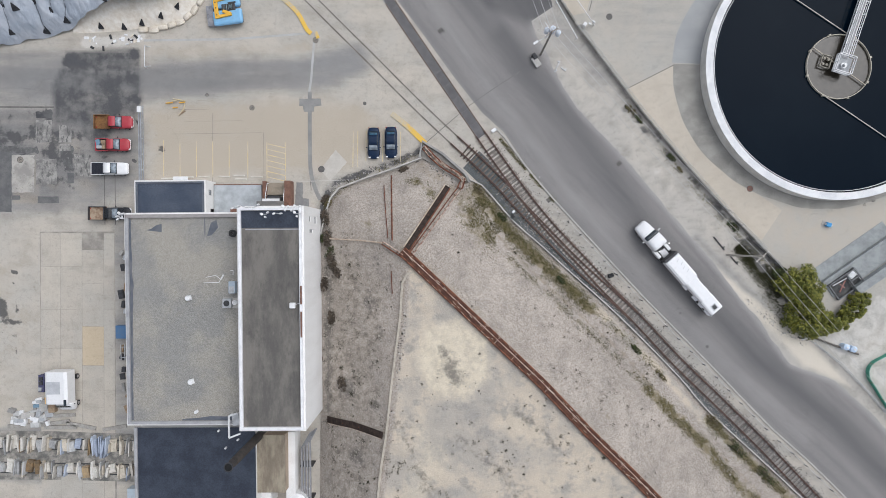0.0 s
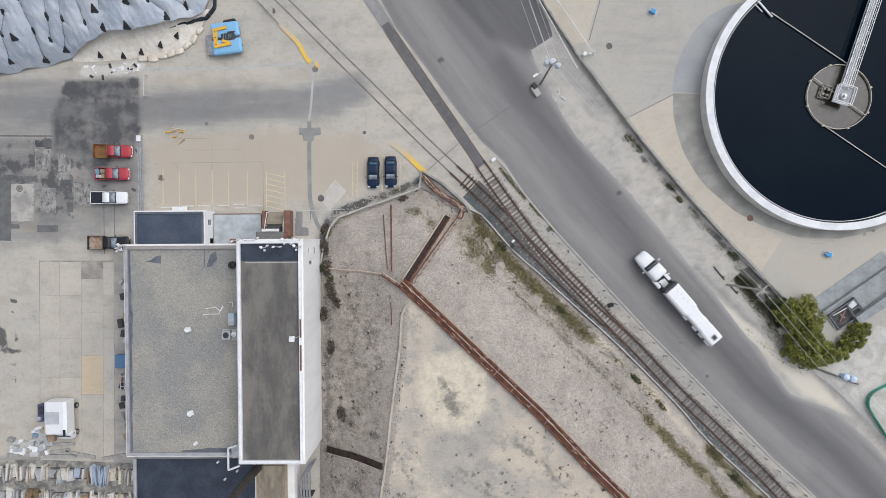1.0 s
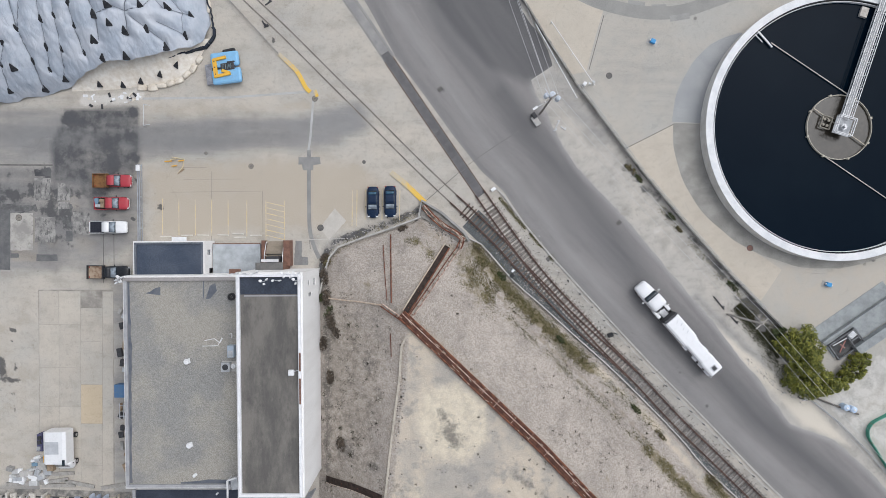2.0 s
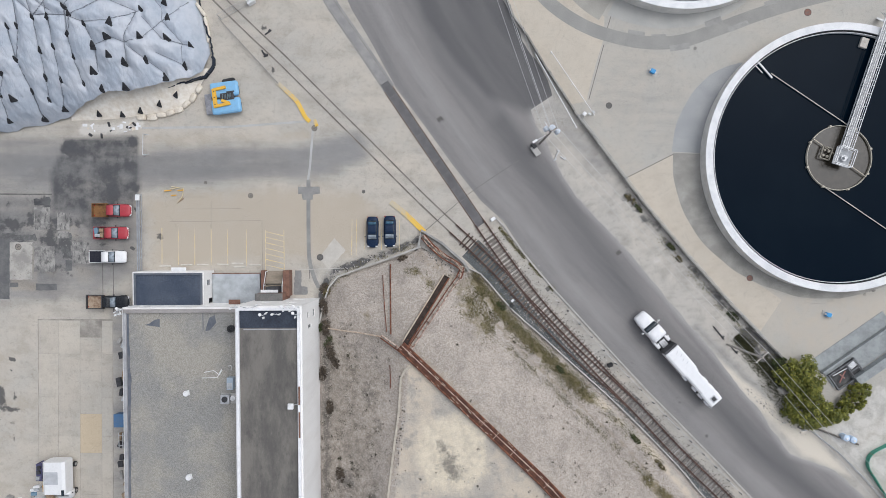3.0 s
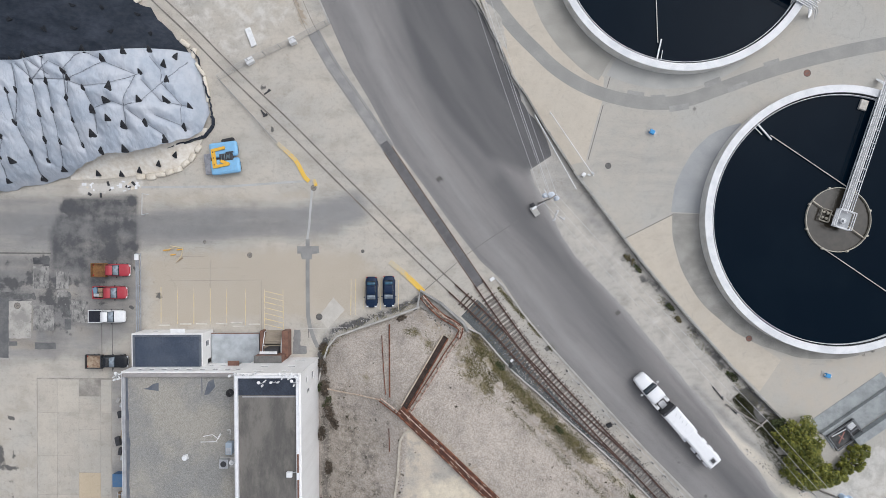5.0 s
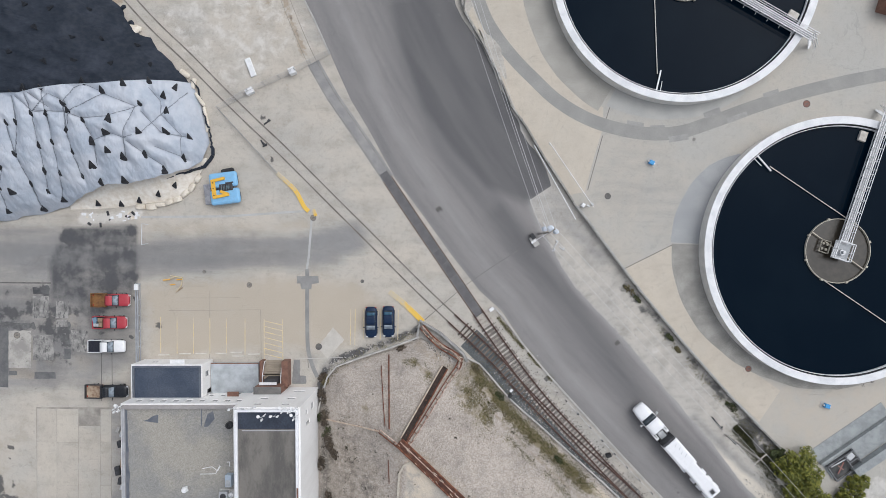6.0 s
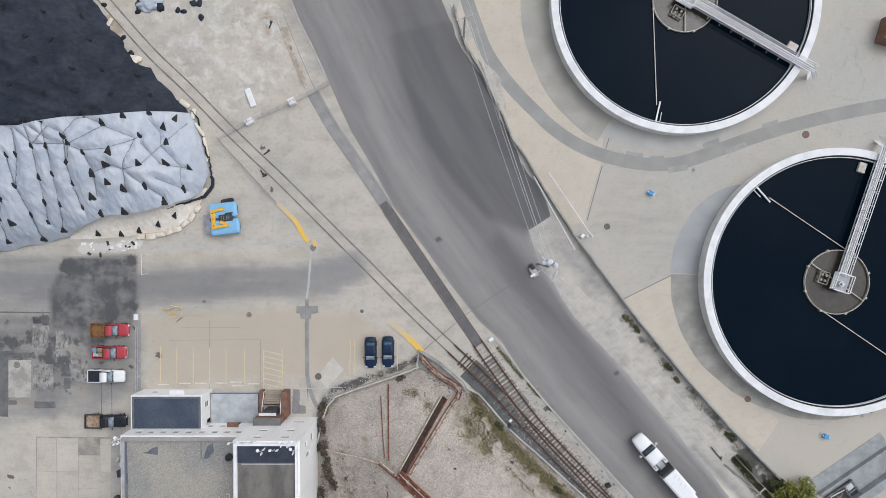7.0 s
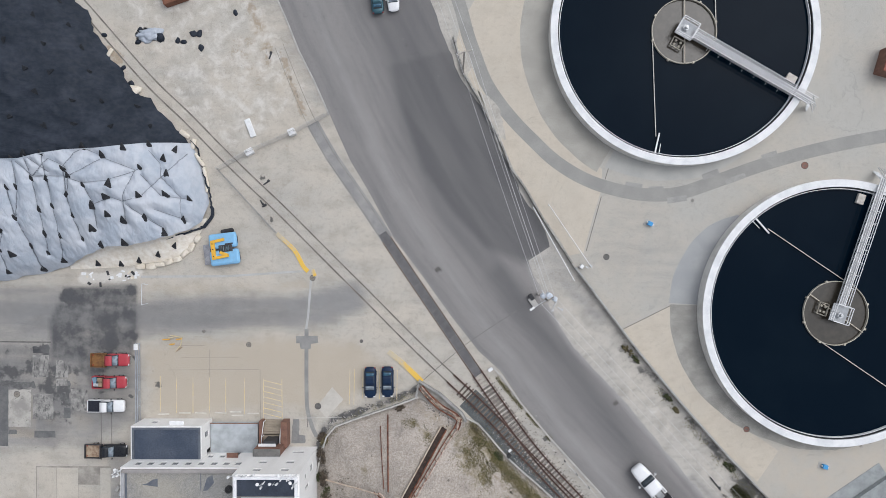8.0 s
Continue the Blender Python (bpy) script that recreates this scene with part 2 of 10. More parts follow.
def prism(bm, pts, z0, z1):
    """A straight-sided block over a polygon."""
    lo = [bm.verts.new((x, y, z0)) for x, y in pts]
    hi = [bm.verts.new((x, y, z1)) for x, y in pts]
    n = len(pts)
    bm.faces.new(hi), bm.faces.new(lo[::-1])
    for i in range(n):
        bm.faces.new((lo[i], lo[(i + 1) % n], hi[(i + 1) % n], hi[i]))
    bmesh.ops.recalc_face_normals(bm, faces=bm.faces)


def along(pts, step):
    """Points every step metres along a polyline, with the heading at each."""
    out, carry = [], 0.0
    for (x0, y0), (x1, y1) in zip(pts, pts[1:]):
        L = math.hypot(x1 - x0, y1 - y0)
        s = carry
        while s < L:
            out.append((x0 + (x1 - x0) * s / L, y0 + (y1 - y0) * s / L, math.degrees(math.atan2(y1 - y0, x1 - x0))))
            s += step
        carry = s - L
    return out


def curve_pts(pts, step=1.0):
    """A smooth curve (Catmull-Rom) through the points, sampled about every step metres."""
    p = [Vector((*q[:2], q[2] if len(q) > 2 else 0)) for q in pts]
    p = [2 * p[0] - p[1]] + p + [2 * p[-1] - p[-2]]
    out = []
    for a, b, c, d in zip(p, p[1:], p[2:], p[3:]):
        n = max(1, int((c - b).length / step))
        for i in range(n):
            t = i / n
            out.append(0.5 * (2 * b + (c - a) * t + (2 * a - 5 * b + 4 * c - d) * t * t + (3 * b - a - 3 * c + d) * t ** 3))
    return out + [p[-2]]


def strip(bm, pts, w, z0, z1, off=0.0):
    """A solid band of width w along a polyline, from z0 to z1, shifted sideways by off."""
    pts = [Vector((p[0], p[1])) for p in pts]
    rows = []
    for i, p in enumerate(pts):
        d = (pts[min(i + 1, len(pts) - 1)] - pts[max(i - 1, 0)]).normalized()
        nrm = Vector((-d.y, d.x))
        rows.append([bm.verts.new((*(p + nrm * (off + s * w / 2)), z)) for s, z in ((1, z0), (1, z1), (-1, z1), (-1, z0))])
    for a, b in zip(rows, rows[1:]):
        for j in range(4):
            bm.faces.new((a[j], b[j], b[(j + 1) % 4], a[(j + 1) % 4]))
    bm.faces.new(rows[0]), bm.faces.new(rows[-1][::-1])
    bmesh.ops.recalc_face_normals(bm, faces=bm.faces)


# ---------------------------------------------------------------- fields of dirt and tone on the ground
def seg_dist(P, pts, closed=False):
    best = np.full(len(P), 1e9)
    q = list(pts) + ([pts[0]] if closed else [])
    for a, b in zip(q, q[1:]):
        a, b = np.array(a[:2], float), np.array(b[:2], float)
        d = b - a
        t = np.clip(((P - a) @ d) / max(d @ d, 1e-9), 0, 1)
        best = np.minimum(best, np.linalg.norm(P - a - t[:, None] * d, axis=1))
    return best


def inside(P, poly):
    r = np.zeros(len(P), bool)
    for (x0, y0), (x1, y1) in zip(poly, list(poly[1:]) + [poly[0]]):
        if y0 != y1:
            c = ((y0 > P[:, 1]) != (y1 > P[:, 1])) & (P[:, 0] < (x1 - x0) * (P[:, 1] - y0) / (y1 - y0) + x0)
            r ^= c
    return r


def area(P, poly, soft):
    """1 inside a polygon, falling to 0 over soft metres about its edge."""
    d = seg_dist(P, poly, True) * np.where(inside(P, poly), 1, -1)
    return np.clip(0.5 + d / soft, 0, 1)


def stroke(P, pts, w, soft):
    return np.clip(0.5 + (w / 2 - seg_dist(P, pts)) / soft, 0, 1)


def spots(P, places, soft=0.6):
    v = np.zeros(len(P))
    for x, y, r in places:
        v = np.maximum(v, np.clip(0.5 + (r - np.hypot(P[:, 0] - x, P[:, 1] - y)) / (soft * r), 0, 1))
    return v


def sheet(name, poly, z, material, cell, fields, label, category, depth=0.0):
    """A paved sheet over a polygon, on a fine grid that holds its dirt and tone fields."""
    from mathutils import geometry
    poly = [tuple(map(float, p)) for p in poly]
    a = np.array(poly)
    gx, gy = np.meshgrid(np.arange(a[:, 0].min(), a[:, 0].max(), cell) + 0.013, np.arange(a[:, 1].min(), a[:, 1].max(), cell) + 0.017)
    G = np.stack([gx.ravel(), gy.ravel()], 1)
    G = G[inside(G, poly) & (seg_dist(G, poly, True) > cell * 0.3)]
    n = len(poly)
    vs, _, fs, *_ = geometry.delaunay_2d_cdt([Vector(p) for p in poly] + [Vector(p) for p in G], [(i, (i + 1) % n) for i in range(n)], [], 1, 1e-4)
    P = np.array([tuple(v) for v in vs])
    me = bpy.data.meshes.new(name)
    me.from_pydata([(x, y, z) for x, y in P], [], [tuple(f) for f in fs])
    me.materials.append(material)
    for key, fn in fields.items():
        me.attributes.new(key, "FLOAT", "POINT").data.foreach_set("value", np.clip(fn(P), 0, 1).astype(np.float32))
    ob = new(name, me)
    if ob.data.polygons and ob.data.polygons[0].normal.z < 0:
        me.flip_normals()
    return tagged(ob, label, category, kind="structure")


# ---------------------------------------------------------------- the plan
ROAD_L = [(-38, 110), (-27.3, 77.5), (-24.3, 71.0), (-22.5, 66.7), (-20.2, 62.4), (-18.6, 59.0), (-16.2, 53.8), (-14.4, 50.0), (-11.7, 45.7), (-7.5, 38.3), (-3.0, 32.5), (1.4, 26.6), (5.8, 21.2), (9.2, 18.2),
          (12.5, 13.5), (16.9, 8.4), (21.7, 3.3), (27.0, -2.3), (32.3, -7.8), (36.1, -11.5), (42.3, -17.6), (46.3, -21.7), (51.6, -26.9), (56.5, -31.1), (62.2, -36.5), (85, -59)]
ROAD_R = [(-20, 110), (-5.8, 83), (-2.6, 74.7), (-0.7, 69.8), (0.5, 66.9), (1.2, 65.4), (2.2, 62.8), (3.9, 60.6), (5.4, 58.5), (7.2, 55.1), (9.9, 49.1), (11.7, 45.7), (13.9, 42.7), (15.7, 40.1), (16.4, 37.4),
          (13.2, 35.2), (13.7, 33.9), (14.9, 31.5), (16.4, 28.6), (18.4, 25.0), (20.8, 21.6), (24.4, 18.0), (27.9, 14.4), (32.3, 9.4), (36.2, 4.8), (40.6, 0.0), (45.1, -5.6), (49.5, -10.9), (52.6, -15.3), (53.9, -16.8), (57.4, -18.0), (60.5, -19.2), (63.5, -21.4), (66.2, -24.0), (68.7, -26.6), (95, -54)]
RC = 15
FENCE = [(-14, 110), (0.3, 72.0), (1.6, 67.3), (2.7, 63.5), (5.3, 59.3), (8.0, 54.2), (10.3, 49.1), (12.5, 46.1), (15.1, 41.8), (17.4, 38.5), (20.3, 34.2), (24.9, 28.3), (30.2, 21.5), (36.4, 14.3), (43.8, 6.2), (49.0, 1.0), (53.4, -3.3), (57, -7)]
SE_FENCE = [(57, -7), (57.5, -13.5), (60.8, -16.2), (65.2, -20.5), (72, -28), (98, -54)]

ground_me = bpy.data.meshes.new("ground")
ground_me.from_pydata([(-1500, -1500, -0.12), (1500, -1500, -0.12), (1500, 1500, -0.12), (-1500, 1500, -0.12)], [], [(0, 1, 2, 3)])
ground_me.materials.append(FAR)
tagged(new("ground", ground_me), "grey bare earth that runs out to the horizon", "ground", kind="structure")

OIL = [(-58.5, 29.4), (-46.6, 30.4), (-46.4, 27.6), (-46.6, 22), (-49, 18.5), (-53, 17.5), (-59.5, 17.8), (-60.5, 22), (-60.2, 25.2)]
yard_fields = {
    "dark": lambda P: np.maximum.reduce([
        0.40 * area(P, OIL, 3.0), 0.62 * area(P, [(-58.7, 29.4), (-56.6, 29.6), (-56.4, 28.0), (-59.2, 27.6)], 0.8), 0.55 * area(P, [(-52, 30), (-47.1, 30.3), (-47.1, 27.6), (-50, 28.4)], 1.2), 0.60 * stroke(P, [(-53.8, 16.7), (-51.6, 16.7)], 0.6, 0.7), 0.55 * area(P, [(-48.9, 21.6), (-46.7, 21.8), (-46.7, 23.3), (-48.5, 23.4)], 0.8), 0.62 * stroke(P, [(-54.5, 19.9), (-50, 20.5), (-47.6, 19.6)], 0.7, 1.2), 0.85 * spots(P, [(-47.7, 13.1, 0.35), (-47.5, 18.8, 0.4), (-66.5, 16.5, 0.9)]), 0.50 * stroke(P, [(-58.6, 20.5), (-57.6, 16.5)], 1.2, 1.6), 0.50 * stroke(P, [(-56.5, 16.0), (-55.5, 9.5)], 1.4, 1.6), 0.55 * stroke(P, [(-49, 13.4), (-54, 13.6)], 0.3, 0.8),
        0.42 * area(P, [(-72, 20.5), (-60, 20.8), (-54, 18), (-53.5, 12), (-57, 7), (-72, 9)], 4.5),
        0.62 * stroke(P, [(-61.5, 21), (-60.6, 14)], 1.4, 1.0), 0.5 * stroke(P, [(-58.5, 16), (-57.5, 8)], 2.0, 1.6),
        # a dark strip along the outer foot of the bank's wall
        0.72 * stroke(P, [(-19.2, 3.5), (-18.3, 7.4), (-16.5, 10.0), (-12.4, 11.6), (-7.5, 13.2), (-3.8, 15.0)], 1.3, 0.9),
        0.45 * stroke(P, [(-46.6, 26.5), (-40, 26.6), (-30, 27.1)], 0.4, 0.8),
        0.72 * spots(P, [(-66.2, -4.7, 0.5), (-66.7, -6.2, 0.3), (-43.5, 14.9, 0.7), (-22.6, 71.6, 0.6), (-27.8, 47.2, 0.6), (-26.3, 40.7, 0.5)]),
        0.50 * stroke(P, [(-25.3, 66), (-24, 62.8), (-22.9, 60)], 0.9, 1.0), 0.42 * stroke(P, [(-22.9, 60), (-21.8, 57)], 0.25, 0.5), 0.34 * stroke(P, [(-27.5, 71), (-26.3, 68)], 1.0, 2.0), 0.30 * spots(P, [(-27.4, 66.6, 0.5)]),
        0.95 * stroke(P, [(-70, -8.5), (-68.6, -9.6), (-68.2, -11.2)], 1.8, 2.0), 0.72 * stroke(P, [(-69, -12.3), (-66.4, -12.4), (-62.8, -11.8)], 0.5, 1.0), 0.7 * stroke(P, [(-68.5, -14.0), (-66.4, -14.4), (-65, -15.4)], 0.35, 0.6), 0.7 * stroke(P, [(-66.2, -9.5), (-65.6, -13), (-66, -17.5)], 0.25, 0.6), 0.75 * stroke(P, [(-70, -18.8), (-67, -18.7)], 0.2, 0.3), 0.62 * stroke(P, [(-65.2, 0.4), (-63.8, 0.9), (-63.2, -0.4)], 0.12, 0.3)]),
    "grey": lambda P: np.maximum.reduce([
        0.62 * area(P, [(-82, 31), (-47, 31), (-47, 9), (-54, 4), (-82, 3)], 4.0), 0.80 * stroke(P, [(-75, 25.5), (-60, 25.2), (-46, 25.4), (-33, 26.4), (-22, 26.4), (-14, 29)], 6.0, 3.5),
        0.28 * area(P, [(-20, 33), (-30, 43), (-40, 55), (-50, 68), (-42, 70), (-30, 52), (-13, 36), (2, 20), (-2, 17)], 5),
        0.36 * stroke(P, ROAD_L, 8.0, 6.0), 
        0.55 * area(P, [(-20.6, 12), (-17, 9), (-4, 14.5), (-3.6, 15.5), (-10, 12.5), (-18, 10), (-20, 8)], 1.5),
        0.5 * stroke(P, [(-46, 8), (-27, 8.4)], 2.5, 2), 0.55 * stroke(P, [(-49.8, 5), (-49.4, -28)], 3.0, 1.5),
        0.7 * area(P, [(-75, -28.5), (-46, -28.5), (-46, -37.5), (-75, -37.5)], 2)]),
    "tan": lambda P: np.maximum.reduce([
        0.80 * area(P, [(-46, 21.5), (-20, 23.5), (-12, 22), (-8, 18), (-14, 12), (-45, 9.5)], 4), 0.55 * area(P, [(-46, 31), (-20, 32), (-20, 29.5), (-46, 28.6)], 2.5),
        0.6 * spots(P, [(-50.6, 65.1, 1.4), (-28.8, 70, 1.6), (-27.5, 67.5, 1.2), (-51.9, 66.2, 0.8)], 1.0), 0.35 * area(P, [(-75, 4), (-62, 2), (-61, -30), (-75, -30)], 6)]),
    "dust": lambda P: np.maximum.reduce([
        0.62 * area(P, [(-66.8, 13.2), (-62.5, 13.2), (-62.3, 6), (-66.8, 6)], 0.8), 0.5 * area(P, [(-58.6, 16.8), (-56, 16.6), (-56, 14), (-58.6, 14)], 0.8), 0.5 * spots(P, [(-55.5, 9, 2), (-60.5, 9.5, 1.6), (-61, 16.5, 1.2), (-52, 24, 1.2)], 1.2),
        0.45 * stroke(P, [(-25, 62), (-28, 55), (-33, 62)], 4, 5), 0.5 * stroke(P, [(-60, 77), (-48, 61), (-40, 54)], 2.0, 2.0)]),
    "soot": lambda P: np.maximum.reduce([
        # first a narrower dark strip outside the bank's wall, then the oily yard
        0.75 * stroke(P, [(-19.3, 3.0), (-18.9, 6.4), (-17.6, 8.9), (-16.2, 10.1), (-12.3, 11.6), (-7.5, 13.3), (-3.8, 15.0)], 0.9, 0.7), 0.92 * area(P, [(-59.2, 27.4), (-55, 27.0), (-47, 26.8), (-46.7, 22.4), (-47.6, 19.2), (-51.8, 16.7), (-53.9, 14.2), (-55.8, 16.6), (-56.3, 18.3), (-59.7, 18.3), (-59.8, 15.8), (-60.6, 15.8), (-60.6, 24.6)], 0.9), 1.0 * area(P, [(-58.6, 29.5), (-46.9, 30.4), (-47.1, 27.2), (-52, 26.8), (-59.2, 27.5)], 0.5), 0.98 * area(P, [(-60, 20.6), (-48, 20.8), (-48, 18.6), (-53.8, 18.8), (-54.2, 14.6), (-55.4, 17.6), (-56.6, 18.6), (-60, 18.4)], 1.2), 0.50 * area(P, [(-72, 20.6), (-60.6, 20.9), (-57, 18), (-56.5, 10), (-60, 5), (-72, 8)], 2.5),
        0.40 * area(P, [(-60, 19), (-46.8, 19), (-46.8, 9.5), (-57, 8)], 3.0), 0.22 * area(P, [(-75, 29), (-46, 29), (-30, 28.5), (-22, 27), (-30, 23.5), (-46, 22), (-75, 22)], 4.0)]),
    "brown": lambda P: np.maximum.reduce([
        0.85 * stroke(P, [(-30.5, 74), (-28.5, 70), (-27, 66.5)], 2.0, 2.6), 0.9 * stroke(P, [(-25.3, 66.2), (-24, 62.8), (-22.6, 59), (-21.6, 56.8)], 1.1, 1.2), 0.52 * area(P, [(-33.5, 69), (-28, 71), (-26.2, 66), (-28, 61.5), (-32, 63.5)], 2.5), 0.8 * spots(P, [(-50.6, 65.1, 1.3), (-51.7, 66.3, 0.8), (-27.7, 65.2, 0.9)], 0.9),
        0.5 * spots(P, [(-28.9, 61.9, 1.1), (-32.3, 66.0, 1.6), (-24, 51.5, 1.2)], 1.2), 0.45 * stroke(P, [(-40.6, 56.2), (-38.5, 54.6)], 0.8, 1.0), 0.42 * stroke(P, [(-45, 21.3), (-22, 21.6)], 0.5, 1.0)]),
    "white": lambda P: np.maximum.reduce([
        1.25 * stroke(P, [(-55.5, 31.1), (-50, 31.5), (-47.0, 32.3)], 1.6, 1.2), 0.85 * stroke(P, [(-28.8, 64.6), (-28.2, 63.5), (-26.8, 63.8), (-26.4, 65.6), (-27.4, 66.4)], 0.9, 1.2), 0.52 * area(P, [(-37, 62), (-33, 69), (-27, 68.5), (-25.6, 64), (-27, 56), (-30, 54)], 3), 0.85 * stroke(P, [(-32.2, 66.3), (-31.2, 63.5), (-29.5, 62.6)], 1.2, 2.0),
        0.9 * stroke(P, [(-36, 61), (-32.5, 59), (-30, 57.2), (-28.2, 56.6), (-28.4, 58.6)], 1.2, 1.6), 0.50 * area(P, [(-58, 84), (-30, 84), (-25, 70), (-20, 59), (-32, 50), (-41, 56)], 4),
        0.5 * spots(P, [(-29, 56.6, 1.0), (-28.2, 55.2, 0.9)])])}
LANE_W = [(-19, 84), (-13.1, 74.6), (-8.6, 64.3), (-5.8, 53.1), (-1.3, 44.6), (3.0, 38.6), (8.4, 33.0), (13.4, 26.4), (18.9, 20.2), (25.7, 12.0), (34.6, -0.6), (47.9, -15.6), (61.0, -25.4), (75, -40)]
DARK_HALF = [(-15.5, 84), (-12.6, 74.6), (-11.2, 69.7), (-8.7, 63.6), (-6.4, 56.2), (-3.6, 48.6), (1.5, 42), (6.5, 37), (13.0, 34.6), (17, 37.4), (14, 44), (5.6, 60), (-5, 84)]
OLD_HALF = [(-15.5, 84), (-12.6, 74.6), (-11.2, 69.7), (-9.0, 64.5), (0.6, 67.1), (4, 70), (-5, 84)]
LANE_MID = [(-25, 84), (-20, 72), (-14.6, 60.5), (-9.0, 48.5), (-2.6, 38.2), (4.5, 28.4), (11.8, 18.6), (20.0, 8.6), (29.5, -2.0), (40, -13), (56, -28)]
SCUFF = [(-4.4, 74.7), (-3.4, 64.4), (0.2, 55.0), (4.7, 46.4), (7.9, 40.0)]
road_fields = {
    "dust": lambda P: np.maximum.reduce([
        0.95 * stroke(P, ROAD_R[RC:RC + 9], 0.9, 2.6), 1.0 * stroke(P, ROAD_R[RC + 8:], 0.9, 2.2), 0.34 * stroke(P, ROAD_L[:9], 3.0, 5.0), 0.55 * stroke(P, ROAD_L[9:14], 0.9, 1.6), 0.26 * stroke(P, ROAD_L[13:], 0.8, 2.4), 0.44 * stroke(P, LANE_MID, 5.0, 5.0),
        0.42 * stroke(P, SCUFF, 0.8, 1.6), 0.40 * stroke(P, [(p[0] + 1.5, p[1] + 0.6) for p in SCUFF[2:]], 0.6, 1.4)]),
    "grey": lambda P: 0.0 * P[:, 0],
    "soot": lambda P: np.maximum.reduce([0.84 * stroke(P, LANE_W[6:], 1.8, 4.2), 0.38 * stroke(P, LANE_W[:7], 1.8, 4.0), 0.70 * area(P, DARK_HALF, 1.6) - 0.20 * area(P, OLD_HALF, 0.6)]),
    "dark": lambda P: np.maximum.reduce([
        0.30 * stroke(P, LANE_W, 1.4, 5.0), 0.42 * stroke(P, [(53, -19), (62, -24), (72, -34)], 4, 6),
        0.55 * spots(P, [(15.5, 10, 0.5), (-0.5, 33.5, 0.8), (55, -30, 0.7), (-10.4, 61.3, 0.3), (-21.7, 71.8, 0.5)])]),
    "tan": lambda P: 0.0 * P[:, 0],
    "white": lambda P: np.maximum.reduce([0.40 * stroke(P, [(p[0] + d, p[1] + d * 0.4) for p in SCUFF], 0.15, 0.7) for d in (-2.6, -1.2, 0.0, 1.5)]),
    "lane_u": lambda P: seg_dist(P, ROAD_L) / 60.0,
    "lane_s": lambda P: (P[:, 0] - P[:, 1] + 150) / 400.0}
verge_fields = {
    "dust": lambda P: np.maximum(0.35 * stroke(P, offset_in(ROAD_R[RC + 2:], 3.0), 4, 4), 1.1 * area(P, [(38, 1), (53, -14), (56, -17), (63, -20), (56.5, -13), (47, -6)], 2)),
    "grey": lambda P: np.maximum.reduce([0.45 * stroke(P, ROAD_R[RC:RC + 9], 0.5, 2.6), 0.55 * stroke(P, [(17, 33), (24, 27)], 4, 4), 0.5 * stroke(P, [(22, 30), (36, 14), (47, 3)], 1.0, 2.5), 0.60 * stroke(P, [(39, 2.5), (46, -4.5), (54, -12)], 1.6, 2), 0.35 * area(P, [(13, 35.5), (16.6, 37.2), (21, 33), (16, 27.5)], 1.0)]),
    "dark": lambda P: np.maximum.reduce([
        0.62 * stroke(P, [(28, 23), (36, 13.5), (44, 5), (52, -3), (55, -9)], 1.8, 2.6), 0.5 * stroke(P, [(38, 6.5), (44, 1), (49, -4)], 0.6, 1.6), 0.5 * spots(P, [(29.5, 20.5, 1.0), (31, 19.2, 0.9), (35.5, 14.6, 1.1), (37.5, 12.2, 1.2), (14.6, 29.4, 0.7)]),
        0.5 * stroke(P, [(41, 3.2), (45.5, -2.6)], 0.35, 0.7), 0.68 * area(P, [(44, 3), (46.5, -1), (51, -6), (54, -9), (54, -3), (51, 0.6), (48, 3)], 2.0),
        0.45 * stroke(P, [(47, -7), (55, -13)], 0.8, 1.2)]),
    "tan": lambda P: 0.35 * area(P, [(13, 35.5), (16.6, 37.2), (24, 29), (19, 24)], 3), "white": lambda P: 0.40 * stroke(P, [(20, 28), (32, 14), (40, 4)], 3.0, 5)}
T1, T2, TR = (58.95, 28.3), (35.4, 69.9), 19.9
PATH_RD = [(-4, 90), (0.7, 77.3), (2.2, 73.1), (3.2, 69.6), (4.5, 66.2), (6.1, 62.4), (8.4, 59.0), (11.0, 56.0), (13.7, 53.4), (16.3, 51.0), (19.4, 48.9), (22.8, 47.3), (26.3, 46.3), (29.7, 45.7), (33.2, 45.6), (36.6, 46.1), (40.8, 47.6), (48.5, 50.5), (56.9, 53.0), (66.9, 55.2), (84, 58)]


def offset_in(pts, d):
    """The line shifted to its left."""
    out = []
    for i, p in enumerate(pts):
        a, b = Vector(pts[max(i - 1, 0)]), Vector(pts[min(i + 1, len(pts) - 1)])
        t = (b - a).normalized()
        out.append((p[0] - t.y * d, p[1] + t.x * d))
    return out


ringd = lambda P, c: np.hypot(P[:, 0] - c[0], P[:, 1] - c[1])
plant_fields = {
    "grey": lambda P: np.maximum.reduce([
0.28 * area(P, [(22, 36), (33, 28), (38, 35), (33, 46), (27, 46)], 2)]),
    "dark": lambda P: np.maximum.reduce([
        0.45 * stroke(P, [(37, 21), (37.9, 19.6)], 0.6, 0.5), 0.40 * (abs(ringd(P, T1) - TR - 0.6) < 0.8) * (P[:, 1] < 20), 0.6 * spots(P, [(37.3, 20.4, 0.7)]),
        0.45 * stroke(P, [(1.4, 67.5), (4.2, 63)], 0.5, 1.0)]),
    "tan": lambda P: np.maximum.reduce([0.5 * area(P, [(40, 10), (70, 9), (70, 3), (58, -4), (50, 1)], 5)]),
    "dust": lambda P: 0.5 * stroke(P, [(48, 8.5), (60, 5), (70, 7)], 0.8, 2.0), "white": lambda P: 0.65 * area(P, [(57, -13), (66, -6), (80, 5), (90, -30), (66, -21)], 4)}



